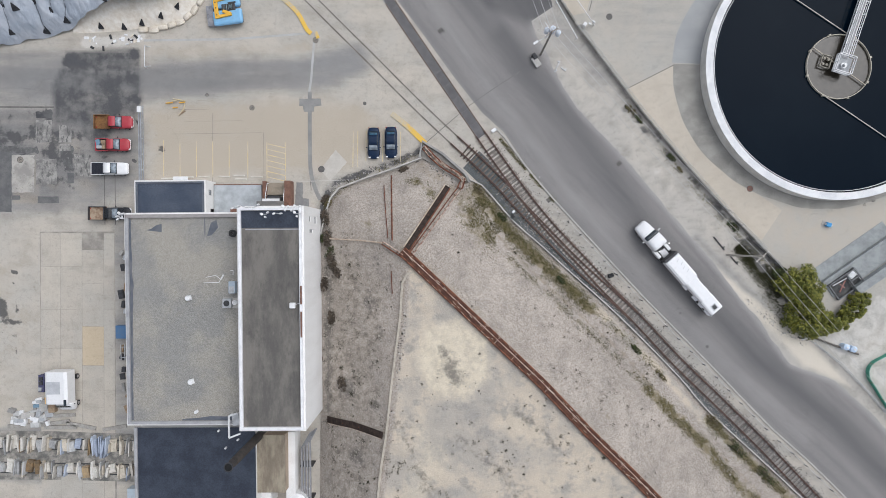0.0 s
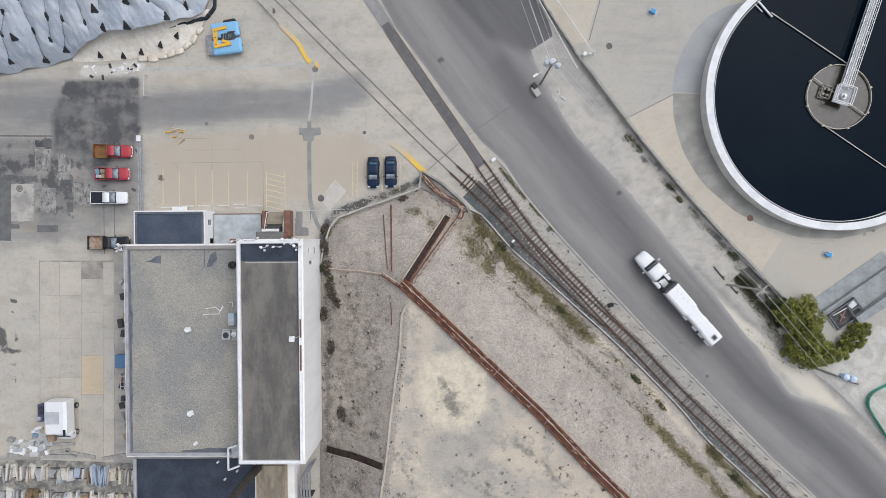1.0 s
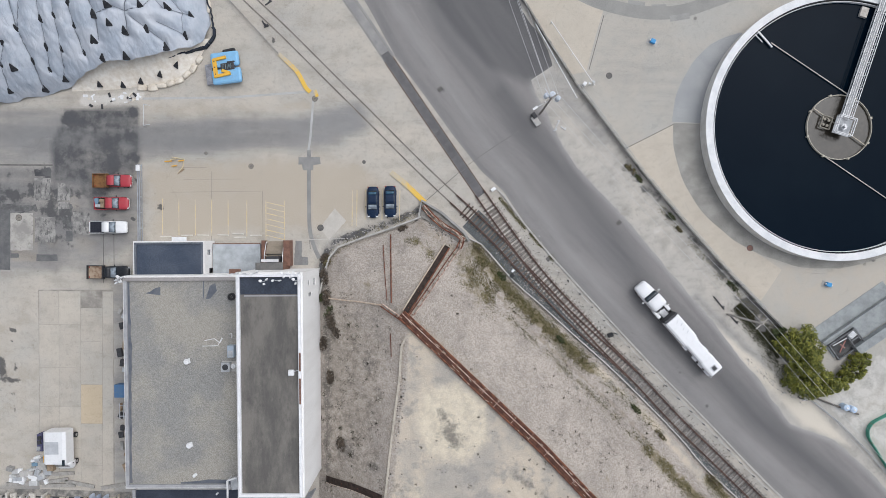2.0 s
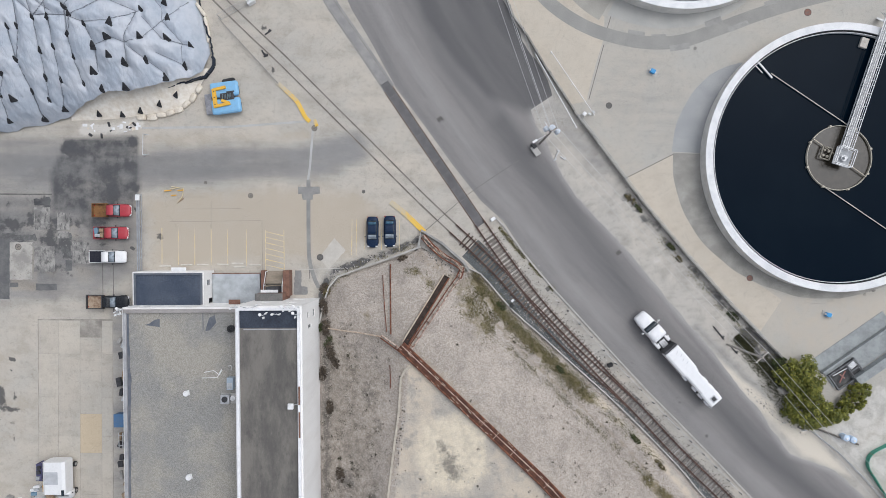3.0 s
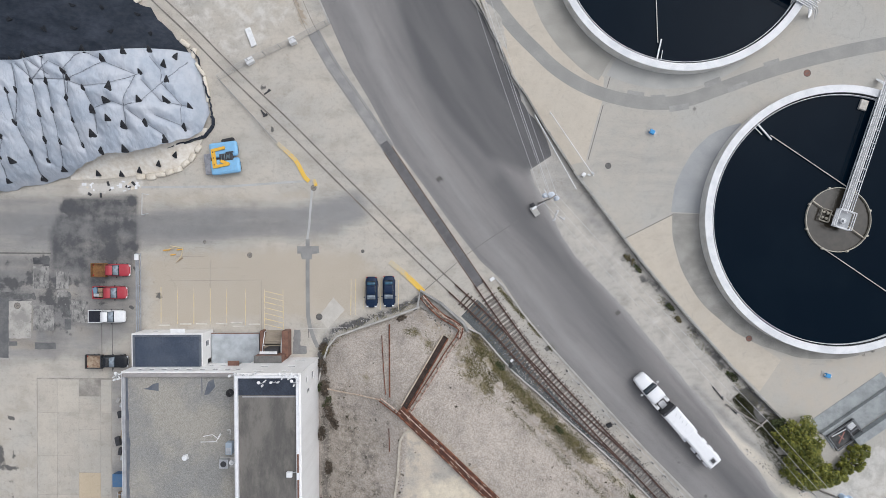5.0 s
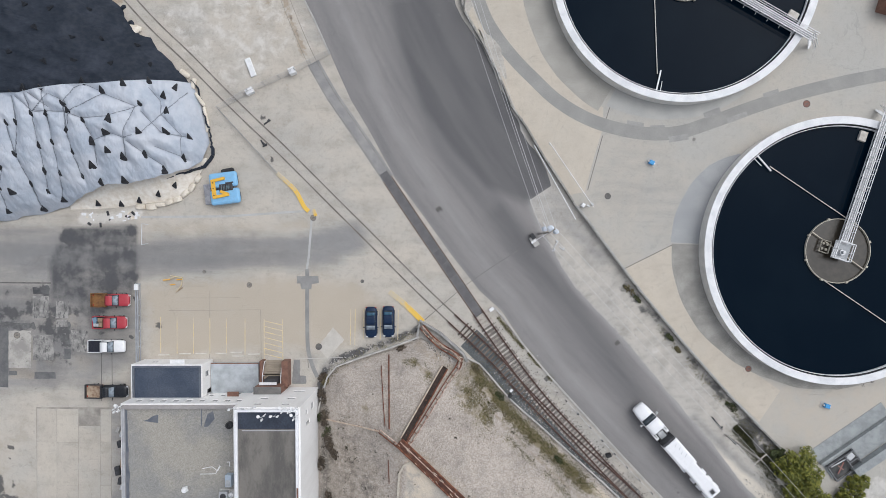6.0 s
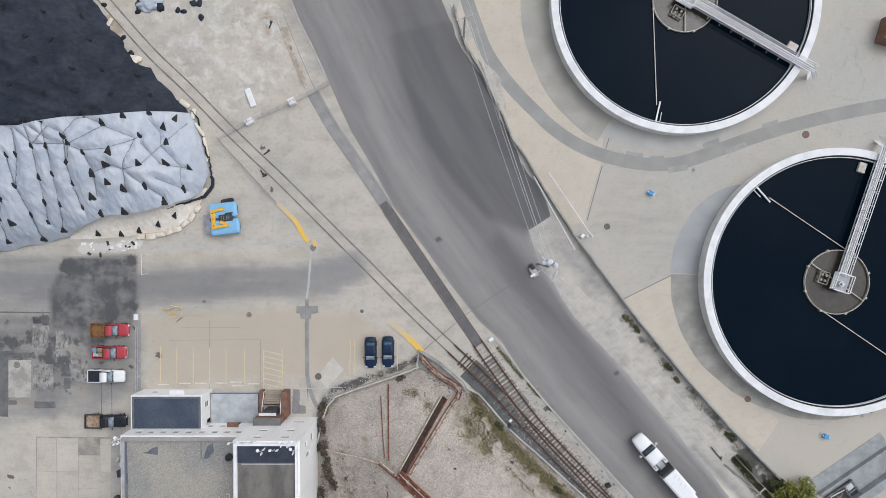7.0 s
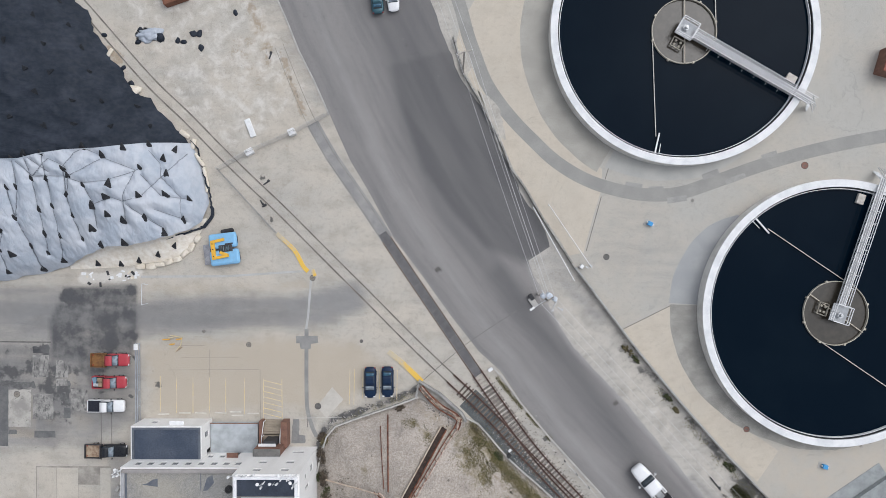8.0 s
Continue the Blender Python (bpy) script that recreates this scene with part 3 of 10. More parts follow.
def ragged(pts, amp, step=0.8):
    """The polyline with a crumbling, uneven edge."""
    out = []
    for x, y, a in along(pts, step):
        k = amp * (noise.noise(Vector((x * 0.35, y * 0.35, 5.0))) + 0.6 * noise.noise(Vector((x * 1.3, y * 1.3, 8.0))))
        out.append((x - math.sin(radians(a)) * k, y + math.cos(radians(a)) * k))
    return out + [pts[-1]]


ROAD_RR = ROAD_R[:3] + ragged(ROAD_R[2:RC], 0.35, 0.9)[1:] + ROAD_R[RC:RC + 1] + ragged(ROAD_R[RC:], 0.3)[1:]
WEST, NORTH, SOUTH, EAST = -82, 108, -58, 96
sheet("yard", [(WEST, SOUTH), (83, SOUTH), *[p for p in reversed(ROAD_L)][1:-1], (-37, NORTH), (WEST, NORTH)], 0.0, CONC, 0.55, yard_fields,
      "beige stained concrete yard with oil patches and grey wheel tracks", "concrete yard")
sheet("road", [*ROAD_RR[::-1], *ROAD_L], 0.0, ASPHALT, 0.55, road_fields, "worn grey asphalt road with pale dusty edges", "road")
FULLF = FENCE + SE_FENCE[1:]
sheet("pavement", [*FULLF[::-1], *ROAD_RR], 0.0, VERGE, 0.5, verge_fields, "pale dusty concrete verge beside the road", "pavement")
sheet("plant_yard", [*FULLF, (110, -54), (110, 110)], 0.0, PLANT, 0.6, plant_fields, "pale beige concrete ground with a curved grey asphalt path", "concrete ground")

# ---------------------------------------------------------------- the gravel embankment
BASE = [(-18.2, -58), (-18.4, -26), (-18.9, 2), (-18.3, 4.8), (-17.4, 7.3), (-16, 8.9), (-12.1, 10.4), (-7.3, 12.1), (-3.1, 13.7), (0, 13.6), (3.3, 11.4),
        (5.9, 9.9), (10.9, 4.4), (14.8, 1.1), (19.2, -2.8), (22.7, -5.9), (27.2, -9.8), (32.1, -14.3), (36.5, -18.9), (41.0, -24.0), (45.4, -28.0), (49.8, -31.9), (55, -36.6), (78, -58)]
CREST = [(-9.6, -58), (-8.7, -36), (-7.6, -26.5), (-6.4, -14.5), (-5.8, -9.6), (-5.5, -4.7), (-5.4, -0.1), (-3.8, -1.5), (5.55, -10.1), (14.9, -18.7), (21.95, -25.8), (28.2, -31.7), (38, -41.5), (53, -57)]
TOP = 6.1
EAST_LINE, WEST_LINE = BASE[9:], BASE[:10]
TRODDEN = [(3.4, 7.8), (6.1, 4.9), (10.5, 0.2), (14.8, -4.0), (19.2, -7.8), (23.4, -11.5), (27.7, -15.1), (32.1, -20.0), (36.5, -24.7), (40.9, -28.6), (45.3, -32.8), (56, -43.5)]
MOSS_LOW = [(4.8, 9.3), (8.0, 5.6), (10.8, 2.4), (14.8, -1.3), (19.2, -5.2), (23.0, -8.8)]
MOSS_HIGH = [(31.6, -20.6), (35.6, -24.6), (39.1, -27.8), (43.5, -32.6), (46.1, -35.4), (56, -45)]


def bank_height(P):
    """The height of the embankment over points of the plan."""
    db, dc = seg_dist(P, BASE[:-1] + [BASE[-1]]), seg_dist(P, CREST)
    t = np.where(inside(P, CREST), 1.0, db / np.maximum(db + dc, 1e-6))
    t = np.where(inside(P, BASE), t, 0.0)
    ze = np.where(t < 0.34, 0.8 * t / 0.34, 0.8 + (TOP - 0.8) * (t - 0.34) / 0.66)
    zw = TOP * np.clip(t, 0, 1) ** 0.85
    w = 1 / (1 + np.exp(np.clip((seg_dist(P, EAST_LINE) - seg_dist(P, WEST_LINE)) / 2.0, -20, 20)))
    return zw + (ze - zw) * w


gk = Mat("bank_gravel", 0.95)
gn1, gn2, gn3 = gk.noise(0.16, 5, 0.6), gk.noise(0.9, 6, 0.7), gk.noise(9.0, 3, 0.7)
gstone = gk.cells(6.5, "Color")
gval = gk.node("ShaderNodeSeparateColor")
gk.link(gstone, gval.inputs[0])
gc = gk.mix(gk.ramp(gn1, 0.4, 0.62), (0.38, 0.337, 0.295, 1), (0.455, 0.403, 0.352, 1))
gc = gk.mix(gk.ramp(gk.noise(0.5, 7, 0.65), 0.48, 0.72, 0, 0.6), gc, (0.275, 0.25, 0.222, 1))
gc = gk.mix(0.42, gc, gk.mix(gval.outputs[0], (0.10, 0.10, 0.10, 1), (0.88, 0.88, 0.88, 1)), "SOFT_LIGHT")
gsoil = gk.ramp(gk.math("ADD", gk.attr("soil"), gk.math("MULTIPLY", gk.math("SUBTRACT", gn2, 0.5), 1.3)), 0.3, 0.85)
gc = gk.mix(gk.math("MULTIPLY", gsoil, 0.8), gc, (0.325, 0.27, 0.20, 1))
gsand = gk.ramp(gk.math("ADD", gk.attr("sand"), gk.math("MULTIPLY", gk.math("SUBTRACT", gn2, 0.5), 0.8)), 0.3, 0.75)
gsandc = gk.mix(gk.ramp(gk.noise(0.13, 7, 0.62), 0.40, 0.60), (0.60, 0.52, 0.415, 1), (0.455, 0.415, 0.36, 1))
gc = gk.mix(gsand, gc, gk.mix(gk.ramp(gk.noise(0.33, 9, 0.72), 0.48, 0.62, 0.0, 0.7), gsandc, (0.33, 0.312, 0.29, 1)))
gspeck = gk.math("MULTIPLY", gk.ramp(gk.noise(2.6, 5, 0.75), 0.60, 0.70), gk.ramp(gk.noise(0.22, 5, 0.6), 0.46, 0.62))
gc = gk.mix(gk.math("MULTIPLY", gspeck, 0.62), gc, (0.16, 0.15, 0.14, 1))
gpale = gk.ramp(gk.math("ADD", gk.attr("pale"), gk.math("MULTIPLY", gk.math("SUBTRACT", gn2, 0.5), 0.9)), 0.3, 0.9)
gc = gk.mix(gk.math("MULTIPLY", gpale, 0.92), gc, gk.mix(gk.ramp(gk.noise(0.8, 7, 0.7), 0.4, 0.65), (0.74, 0.655, 0.51, 1), (0.60, 0.53, 0.42, 1)))
gash_shade = gk.ramp(gk.math("ADD", gk.attr("ash"), gk.math("MULTIPLY", gk.math("SUBTRACT", gn2, 0.5), 1.5)), 0.35, 0.8)
gc = gk.mix(gk.math("MULTIPLY", gash_shade, 0.78), gc, (0.145, 0.135, 0.122, 1))
gmoss = gk.ramp(gk.math("ADD", gk.attr("moss"), gk.math("MULTIPLY", gk.math("SUBTRACT", gn2, 0.5), 1.5)), 0.35, 0.8)
gc = gk.mix(gk.math("MULTIPLY", gmoss, 0.7), gc, gk.mix(gn3, (0.135, 0.112, 0.042, 1), (0.235, 0.19, 0.085, 1)))
gc = gk.mix(0.5, gc, gk.mix(gk.ramp(gn3, 0.25, 0.75), (0.28, 0.28, 0.28, 1), (0.74, 0.74, 0.74, 1)), "SOFT_LIGHT")
gk.bump(gk.math("ADD", gval.outputs[0], gn3), 0.7, 0.08)
GRAVEL = gk.done(gc)

bank = sheet("embankment", BASE, 0.0, GRAVEL, 0.45, {
    "sand": lambda P: np.maximum.reduce([area(P, [(p[0] + (0.9 if p[0] < -3 else -0.9), p[1] - 0.9) for p in CREST], 1.2), 0.85 * stroke(P, [(23.6, -8.4), (32, -16.2), (39.6, -24.4), (46.5, -31.4)], 1.5, 1.5),
                                         0.35 * stroke(P, CREST[:7], 3.0, 3.0)]),
    "pale": lambda P: np.maximum.reduce([1.05 * area(P, [(-2, -11.0), (3, -9.6), (7, -12.5), (7.4, -18.5), (4, -22), (-1.5, -21), (-3.6, -15)], 3.5), 0.55 * area(P, [(-6, -22), (0, -22), (4, -30), (0, -40), (-7, -40)], 8),
                                         0.5 * stroke(P, [(10, -24), (16, -32), (20, -40)], 5, 7), 0.62 * stroke(P, [(-17, -12.4), (-12, -12.0), (-7, -13)], 0.6, 1.8), 0.5 * stroke(P, [(-17.2, -8), (-16.8, -22)], 0.5, 1.4)]),
    "ash": lambda P: np.maximum.reduce([0.70 * area(P, [(-0.5, -13.5), (1.2, -13), (3.2, -16.5), (4.4, -19.5), (2.0, -20.5), (-0.4, -18.0)], 2.5), 0.72 * stroke(P, [(-6, -25), (-3, -31), (-1, -36), (3, -40)], 2.4, 4.5), 0.68 * stroke(P, [(3, -27), (8, -31), (13, -37)], 2.2, 4.0), 0.64 * stroke(P, [(11, -23), (14, -25), (17, -28)], 2.0, 3.0), 0.74 * spots(P, [(-10.5, -8, 1.4), (-14, -21, 2.2), (-12, -31, 2), (-9.5, -23, 1.2)], 1.2),
                                        # first stroke: weeds and shade along the factory's wall, both put into the
                                        # colour
                                        0.82 * stroke(P, [(-18.4, 5), (-17.6, 0), (-17.2, -8), (-17.0, -25)], 1.8, 2.0), 0.46 * area(P, [(-18, 1), (-8, 0), (-7.5, -12), (-9.5, -40), (-18, -40)], 3.0), 0.85 * stroke(P, [(-17, -6.0), (-6.5, -6.4)], 0.25, 0.6), 0.6 * stroke(P, [(-15.5, 2), (-15.2, -6), (-15.8, -16)], 0.6, 1.6), 0.55 * spots(P, [(-10, -17, 1.6), (-13, -11, 1.2), (-15, -31, 1.6), (-11, -35, 1.3), (-8.6, -12, 0.9)], 1.2),
                                        0.42 * stroke(P, [(-17, 1), (-14, 3), (-11, 3)], 2, 3), 0.6 * stroke(P, [(-17.6, 3), (-16.4, -2), (-15.2, -4)], 1.1, 1.2)]),
    "soil": lambda P: np.maximum.reduce([0.75 * stroke(P, TRODDEN, 0.6, 0.7), 0.42 * area(P, [(-18.5, -6), (-7, -6), (-6, -14), (-18, -14)], 3), 0.50 * area(P, [(-18.5, 2), (-13, 0), (-7, -4), (-7.2, -9), (-9, -40), (-18, -40)], 4), 0.55 * stroke(P, [(-3, 12.6), (1, 9.5), (5, 7)], 3.0, 2.5),
                                         0.62 * stroke(P, CREST[6:9], 3.0, 2.5), 0.50 * stroke(P, CREST[6:], 2.4, 1.8), 0.5 * stroke(P, [(1.5, 9.4), (-5, 0)], 2.4, 1.5), 0.50 * stroke(P, CREST[:7], 2.2, 2.0), 0.35 * area(P, [(-13, -9), (-8, -9), (-8, -14), (-14, -14)], 3)]),
    "moss": lambda P: np.maximum.reduce([0.84 * stroke(P, MOSS_LOW, 2.2, 1.8), 0.5 * stroke(P, [(24, -9.4), (30, -14.6), (34, -18.6)], 0.7, 1.4), 0.85 * stroke(P, [(41.5, -25.6), (45.3, -29.5), (49.9, -33.6), (55, -38.6)], 1.8, 1.6), 0.86 * stroke(P, MOSS_HIGH, 1.9, 1.6),
                                         0.72 * area(P, [(1.8, 9.2), (5.0, 6.4), (9, 2.0), (8.2, -0.4), (5.0, 1.2), (2.4, 4.5)], 3), 0.56 * stroke(P, [(10, -0.9), (19, -8.9), (27.4, -16.4), (32, -21)], 0.9, 1.4),
                                         0.75 * stroke(P, [(-5.5, 10.6), (-3.2, 10.0), (-1.2, 7.8)], 0.9, 1.0), 0.52 * stroke(P, [(-18.5, 5), (-17.6, 0), (-17.4, -9)], 0.8, 1.4), 0.45 * spots(P, [(-11, 3.4, 1.6), (-18, 1.5, 1.0), (22.5, -14.5, 0.9), (25, -24, 0.7), (20, -27, 0.5), (29, -22.5, 0.6)], 1.0)])},
    "grey gravel bank with a sandy top and mossy foot", "embankment")
co = np.empty(len(bank.data.vertices) * 3, np.float32)
bank.data.vertices.foreach_get("co", co)
co = co.reshape(-1, 3)
rough_ = np.array([noise.fractal(Vector((x * 0.35, y * 0.35, 3.1)), 0.8, 2.0, 4) for x, y, _ in co])
hh = bank_height(co[:, :2].astype(float))
co[:, 2] = hh + rough_ * 0.16 * np.clip(hh, 0, 1) + 0.02
bank.data.vertices.foreach_set("co", co.ravel())
bank.data.polygons.foreach_set("use_smooth", [True] * len(bank.data.polygons))


def bank_z(x, y):
    return float(bank_height(np.array([[x, y]], float))[0]) + 0.03


# the low retaining wall round the foot of the bank
bm = bmesh.new()
strip(bm, [(-18.6, 2.0), (-18.0, 5.0), (-17.2, 7.6), (-15.9, 9.2), (-12.1, 10.7), (-7.3, 12.4), (-3.3, 14.0)], 0.22, -0.1, 0.75)
part("wall_bank_north", bm, KERB, None, "weathered concrete retaining wall at the bank's foot")["kind"] = "structure"
bm = bmesh.new()
strip(bm, [(-3.6, 14.0), (-3.2, 16.5), (0, 14.6), (3.5, 11.6), (4.1, 10.4)], 0.35, -0.1, 0.85)
part("wall_bank_corner", bm, WALLC, None, "stained concrete retaining wall around the pipe bend")["kind"] = "structure"
bm = bmesh.new()
strip(bm, curve_pts([(4.1, 10.9), (6.0, 10.0), (11.0, 4.5), (14.9, 1.2), (19.3, -2.7), (27.3, -9.7), (36.6, -18.8), (41.1, -23.9), (49.9, -31.8), (55.1, -36.5), (70, -50.2)], 2), 0.2, -0.1, 0.40)
part("wall_bank_east", bm, KERB, None, "low concrete edging between the bank and the railway")["kind"] = "structure"
bm = bmesh.new()
strip(bm, curve_pts([(-4.0, -3.2), (-4.9, -3.6), (-5.5, -4.8), (-5.75, -9.6), (-6.3, -14.5), (-7.0, -21), (-7.5, -26.5), (-8.6, -36), (-9.6, -58)], 1.5), 0.28, 5.6, 6.36)
part("trim_bank_kerb", bm, weathered("sandy_kerb", (0.52, 0.47, 0.39, 1), (0.40, 0.36, 0.30, 1), 0.9), None, "pale concrete kerb along the edge of the sandy top")["kind"] = "structure"


bm = bmesh.new()
prism(bm, [(-3.4, 14.1), (-3.1, 16.2), (0, 14.4), (3.4, 11.5), (2.4, 10.2), (-0.5, 12.4)], -0.05, 0.42)
part("wall_corner_slab", bm, weathered("stained_slab", (0.30, 0.285, 0.26, 1), (0.21, 0.195, 0.175, 1), 0.9), None, "stained concrete slab in the bank's corner")["kind"] = "structure"


# ---------------------------------------------------------------- railway
def offset(pts, d):
    out = []
    for i, p in enumerate(pts):
        a, b = Vector(pts[max(i - 1, 0)][:2]), Vector(pts[min(i + 1, len(pts) - 1)][:2])
        t = (b - a).normalized()
        out.append((p[0] - t.y * d, p[1] + t.x * d))
    return out


TRACK_A = [tuple(p[:2]) for p in curve_pts([(-8.6, 38.0), (-1.6, 28.05), (5.6, 17.9), (8.9, 13.3), (13.3, 7.5), (17.0, 3.2), (21.4, -1.3), (25.4, -5.5), (30.2, -10.2), (36.7, -16.9), (43.2, -23.0), (49.9, -29.4), (54.4, -34.0), (75, -55)], 1.0)]
TRACK_B = [tuple(p[:2]) for p in curve_pts([(-66, 84), (-55.2, 72.2), (-45.9, 62.0), (-39.7, 56.2), (-34.0, 50.6), (-29.1, 46.0), (-24.7, 42.0), (-16.1, 33.7), (-11.6, 29.4), (-7.2, 25.1), (-2.8, 20.9), (1.6, 16.9), (4.6, 14.25), (6.7, 12.3), (9.2, 9.9), (12.7, 6.1), (16.2, 2.6), (19.8, -1.0), (23.3, -4.2), (26.9, -7.3), (30.2, -10.2)], 1.0)]
TRACK_A_OPEN = [p for p in TRACK_A if p[1] < 18.2]
TRACK_B_OPEN = [p for p in TRACK_B if p[1] < 17.6]
bm = bmesh.new()
strip(bm, [p for p in TRACK_A if p[1] < 16.5], 2.3, -0.1, 0.015)
tagged(part("ballast", bm, weathered("brown_ballast", (0.235, 0.21, 0.185, 1), (0.155, 0.14, 0.125, 1), 0.5, 0.95, 0, 5, 0.6)), "brown dusty ballast between the main rails", "ballast", kind="stuff")
bm = bmesh.new()
strip(bm, offset([p for p in TRACK_B if p[1] < 14.8], -0.45), 3.6, -0.1, 0.010)
strip(bm, offset([p for p in TRACK_A if p[1] < 2], -2.3), 3.0, -0.1, 0.012)
tagged(part("ballast", bm, BALLAST), "dark crushed stone ballast under the rails", "ballast", kind="stuff")


def rails(name, pts, label, top=0.27):
    t = thing(name, *pts[0], 0, 0, label, "railway track", "tracks")
    for d in (-0.75, 0.75):
        bm = bmesh.new()
        strip(bm, [(x - pts[0][0], y - pts[0][1]) for x, y in offset(pts, d)], 0.22, 0.02, top)
        part("rail", bm, RAILM, t)
    return t


track_a = rails("railway_track", TRACK_A_OPEN, "rusty rails on weathered timber sleepers beside the road")
track_b = rails("railway_track", TRACK_B_OPEN, "rusty siding rails on dark timber sleepers that join the main track", 0.262)
bm = bmesh.new()
box(bm, 0, 0, 0, 0.25, 2.45, 0.11, bevel=0.02)
tie0 = part("sleeper", bm, TIE, track_a)
dark_tie = tie0.data.copy()
dark_tie.materials[0] = weathered("dark_timber_tie", (0.27, 0.255, 0.24, 1), (0.16, 0.15, 0.14, 1), 1.3, 0.9, vary=0.6)
black_tie = tie0.data.copy()
black_tie.materials[0] = weathered("buried_timber_tie", (0.165, 0.135, 0.112, 1), (0.085, 0.07, 0.06, 1), 1.3, 0.9, vary=0.5)
first = True
for trk, pts, stop in ((track_a, TRACK_A_OPEN, -99), (track_b, TRACK_B_OPEN, 2.0)):
    for x, y, a in along(pts, 0.62):
        if y < stop or y < -44 or y > (17.4 if trk is track_a else 15.4):
            continue
        m = Matrix.Translation((x - trk.location.x, y - trk.location.y, 0.0)) @ pose(random.uniform(-0.05, 0.05), 0, 0.015 if trk is track_a else 0.008, 0, 0, a + random.uniform(-2, 2))
        if first:
            tie0.matrix_basis, first = m, False
        else:
            o = same_mesh(tie0, m, trk)
            if trk is track_b:
                o.data = black_tie
            elif y < -9:
                o.data = dark_tie
# rails sunk in the paving: two dark flangeway grooves each
GROOVE = weathered("groove_filler", (0.285, 0.265, 0.235, 1), (0.165, 0.15, 0.13, 1), 0.5)
SUNK = weathered("sunken_rail", (0.105, 0.085, 0.072, 1), (0.20, 0.175, 0.15, 1), 0.8, 0.8)
emb = thing("embedded_track", -15.9, 35.6, 0, 0, "disused rails sunk in the concrete paving", "railway track", "tracks")
for d in (-0.75, 0.75):
    bm = bmesh.new()
    strip(bm, [(x + 15.9, y - 35.6) for x, y in offset([p for p in TRACK_B if p[1] > 15.5], d)], 0.26, -0.05, 0.006)
    part("groove", bm, GROOVE, emb)
    bm = bmesh.new()
    strip(bm, [(x + 15.9, y - 35.6) for x, y in offset([p for p in TRACK_B if p[1] > 15.5], d + 0.02)], 0.08, -0.05, 0.012)
    part("rail", bm, SUNK, emb)
# the crossing with dark filler panels
cross = thing("level_crossing", 5.95, 17.9, 0, 0, "dark rubber crossing panels between sunken rails", "level crossing")
PANEL = weathered("crossing_panel", (0.118, 0.114, 0.117, 1), (0.145, 0.140, 0.142, 1), 1.0, 0.85, vary=0.12)
bm = bmesh.new()
box(bm, 0, 0, -0.04, 2.392, 1.30, 0.055, bevel=0.008)
pan0 = part("panel", bm, PANEL, cross)
first = True
for x, y, a in along([p for p in TRACK_A if p[1] > 17.4], 2.4):
    m = pose(x - 5.95, y - 17.9, 0.0, 0, 0, a)
    if first:
        pan0.matrix_basis, first = m, False
    else:
        same_mesh(pan0, m, cross)
for d in (-0.75, 0.75):
    bm = bmesh.new()
    strip(bm, [(x - 5.95, y - 17.9) for x, y in offset([p for p in TRACK_A if p[1] > 17.5], d)], 0.13, -0.05, 0.03)
    part("rail", bm, RAILM, cross)
bm = bmesh.new()
UP_STRIP = [(-8.5, 38.1), (-10.5, 41.0), (-13.6, 45.4), (-17.2, 50.4), (-20.3, 55.6)]
strip(bm, UP_STRIP, 1.9, -0.05, 0.008)
tagged(part("asphalt_strip", bm, weathered("patched_asphalt", (0.25, 0.245, 0.24, 1), (0.32, 0.31, 0.295, 1), 0.6)), "grey asphalt strip where the old rails were paved over", "asphalt strip", kind="structure")
OLD_LINE = UP_STRIP + [(-22.6, 60.4), (-25.6, 67.5)]
for d in (-0.6, 0.75):
    bm = bmesh.new()
    strip(bm, [(p.x, p.y) for p in curve_pts(offset(OLD_LINE, d), 1.0)], 0.07, -0.05, 0.013)
    tagged(part("buried_rail", bm, GROOVE), "thin edge of an old rail under the paving", "rail", "buried rails", "structure")

# kerbs
bm = bmesh.new()
strip(bm, curve_pts([(8.1, 18.7), (9.4, 17.4), (12.5, 13.3), (16.9, 8.2), (21.7, 3.1), (27.0, -2.5), (32.3, -8.0), (36.1, -11.7), (42.3, -17.8), (46.3, -21.9), (51.6, -27.1), (56.5, -31.3), (62.2, -36.7), (84, -58)], 2), 0.22, -0.1, 0.15)
part("kerb_west", bm, KERB, None, "pale concrete kerb between road and railway")["kind"] = "structure"
bm = bmesh.new()
strip(bm, [(-37.6, 108), (-27.4, 77.5), (-24.4, 71.0), (-22.6, 66.7), (-20.3, 62.4), (-18.7, 59.0), (-17.8, 57.0)], 0.22, -0.1, 0.10)
part("kerb_yard", bm, KERB, None, "thin concrete kerb at the yard's edge")["kind"] = "structure"


# ---------------------------------------------------------------- settling tanks
WATER = Mat("dark_water", 0.03)
WATER.b.inputs["IOR"].default_value = 1.33
WATER.b.inputs["Specular IOR Level"].default_value = 0.055
WATER.bump(WATER.noise(0.7, 3, 0.5), 0.02, 0.02)
WATER_M = WATER.done(WATER.mix(WATER.ramp(WATER.noise(0.12, 4), 0.4, 0.7), (0.0012, 0.0062, 0.0135, 1), (0.0024, 0.0080, 0.0155, 1)))
SCUM_K = Mat("scummy_water", 0.25)
SCUM = SCUM_K.done(SCUM_K.mix(SCUM_K.ramp(SCUM_K.noise(0.9, 5), 0.35, 0.7), (0.026, 0.022, 0.015, 1), (0.044, 0.036, 0.026, 1)))


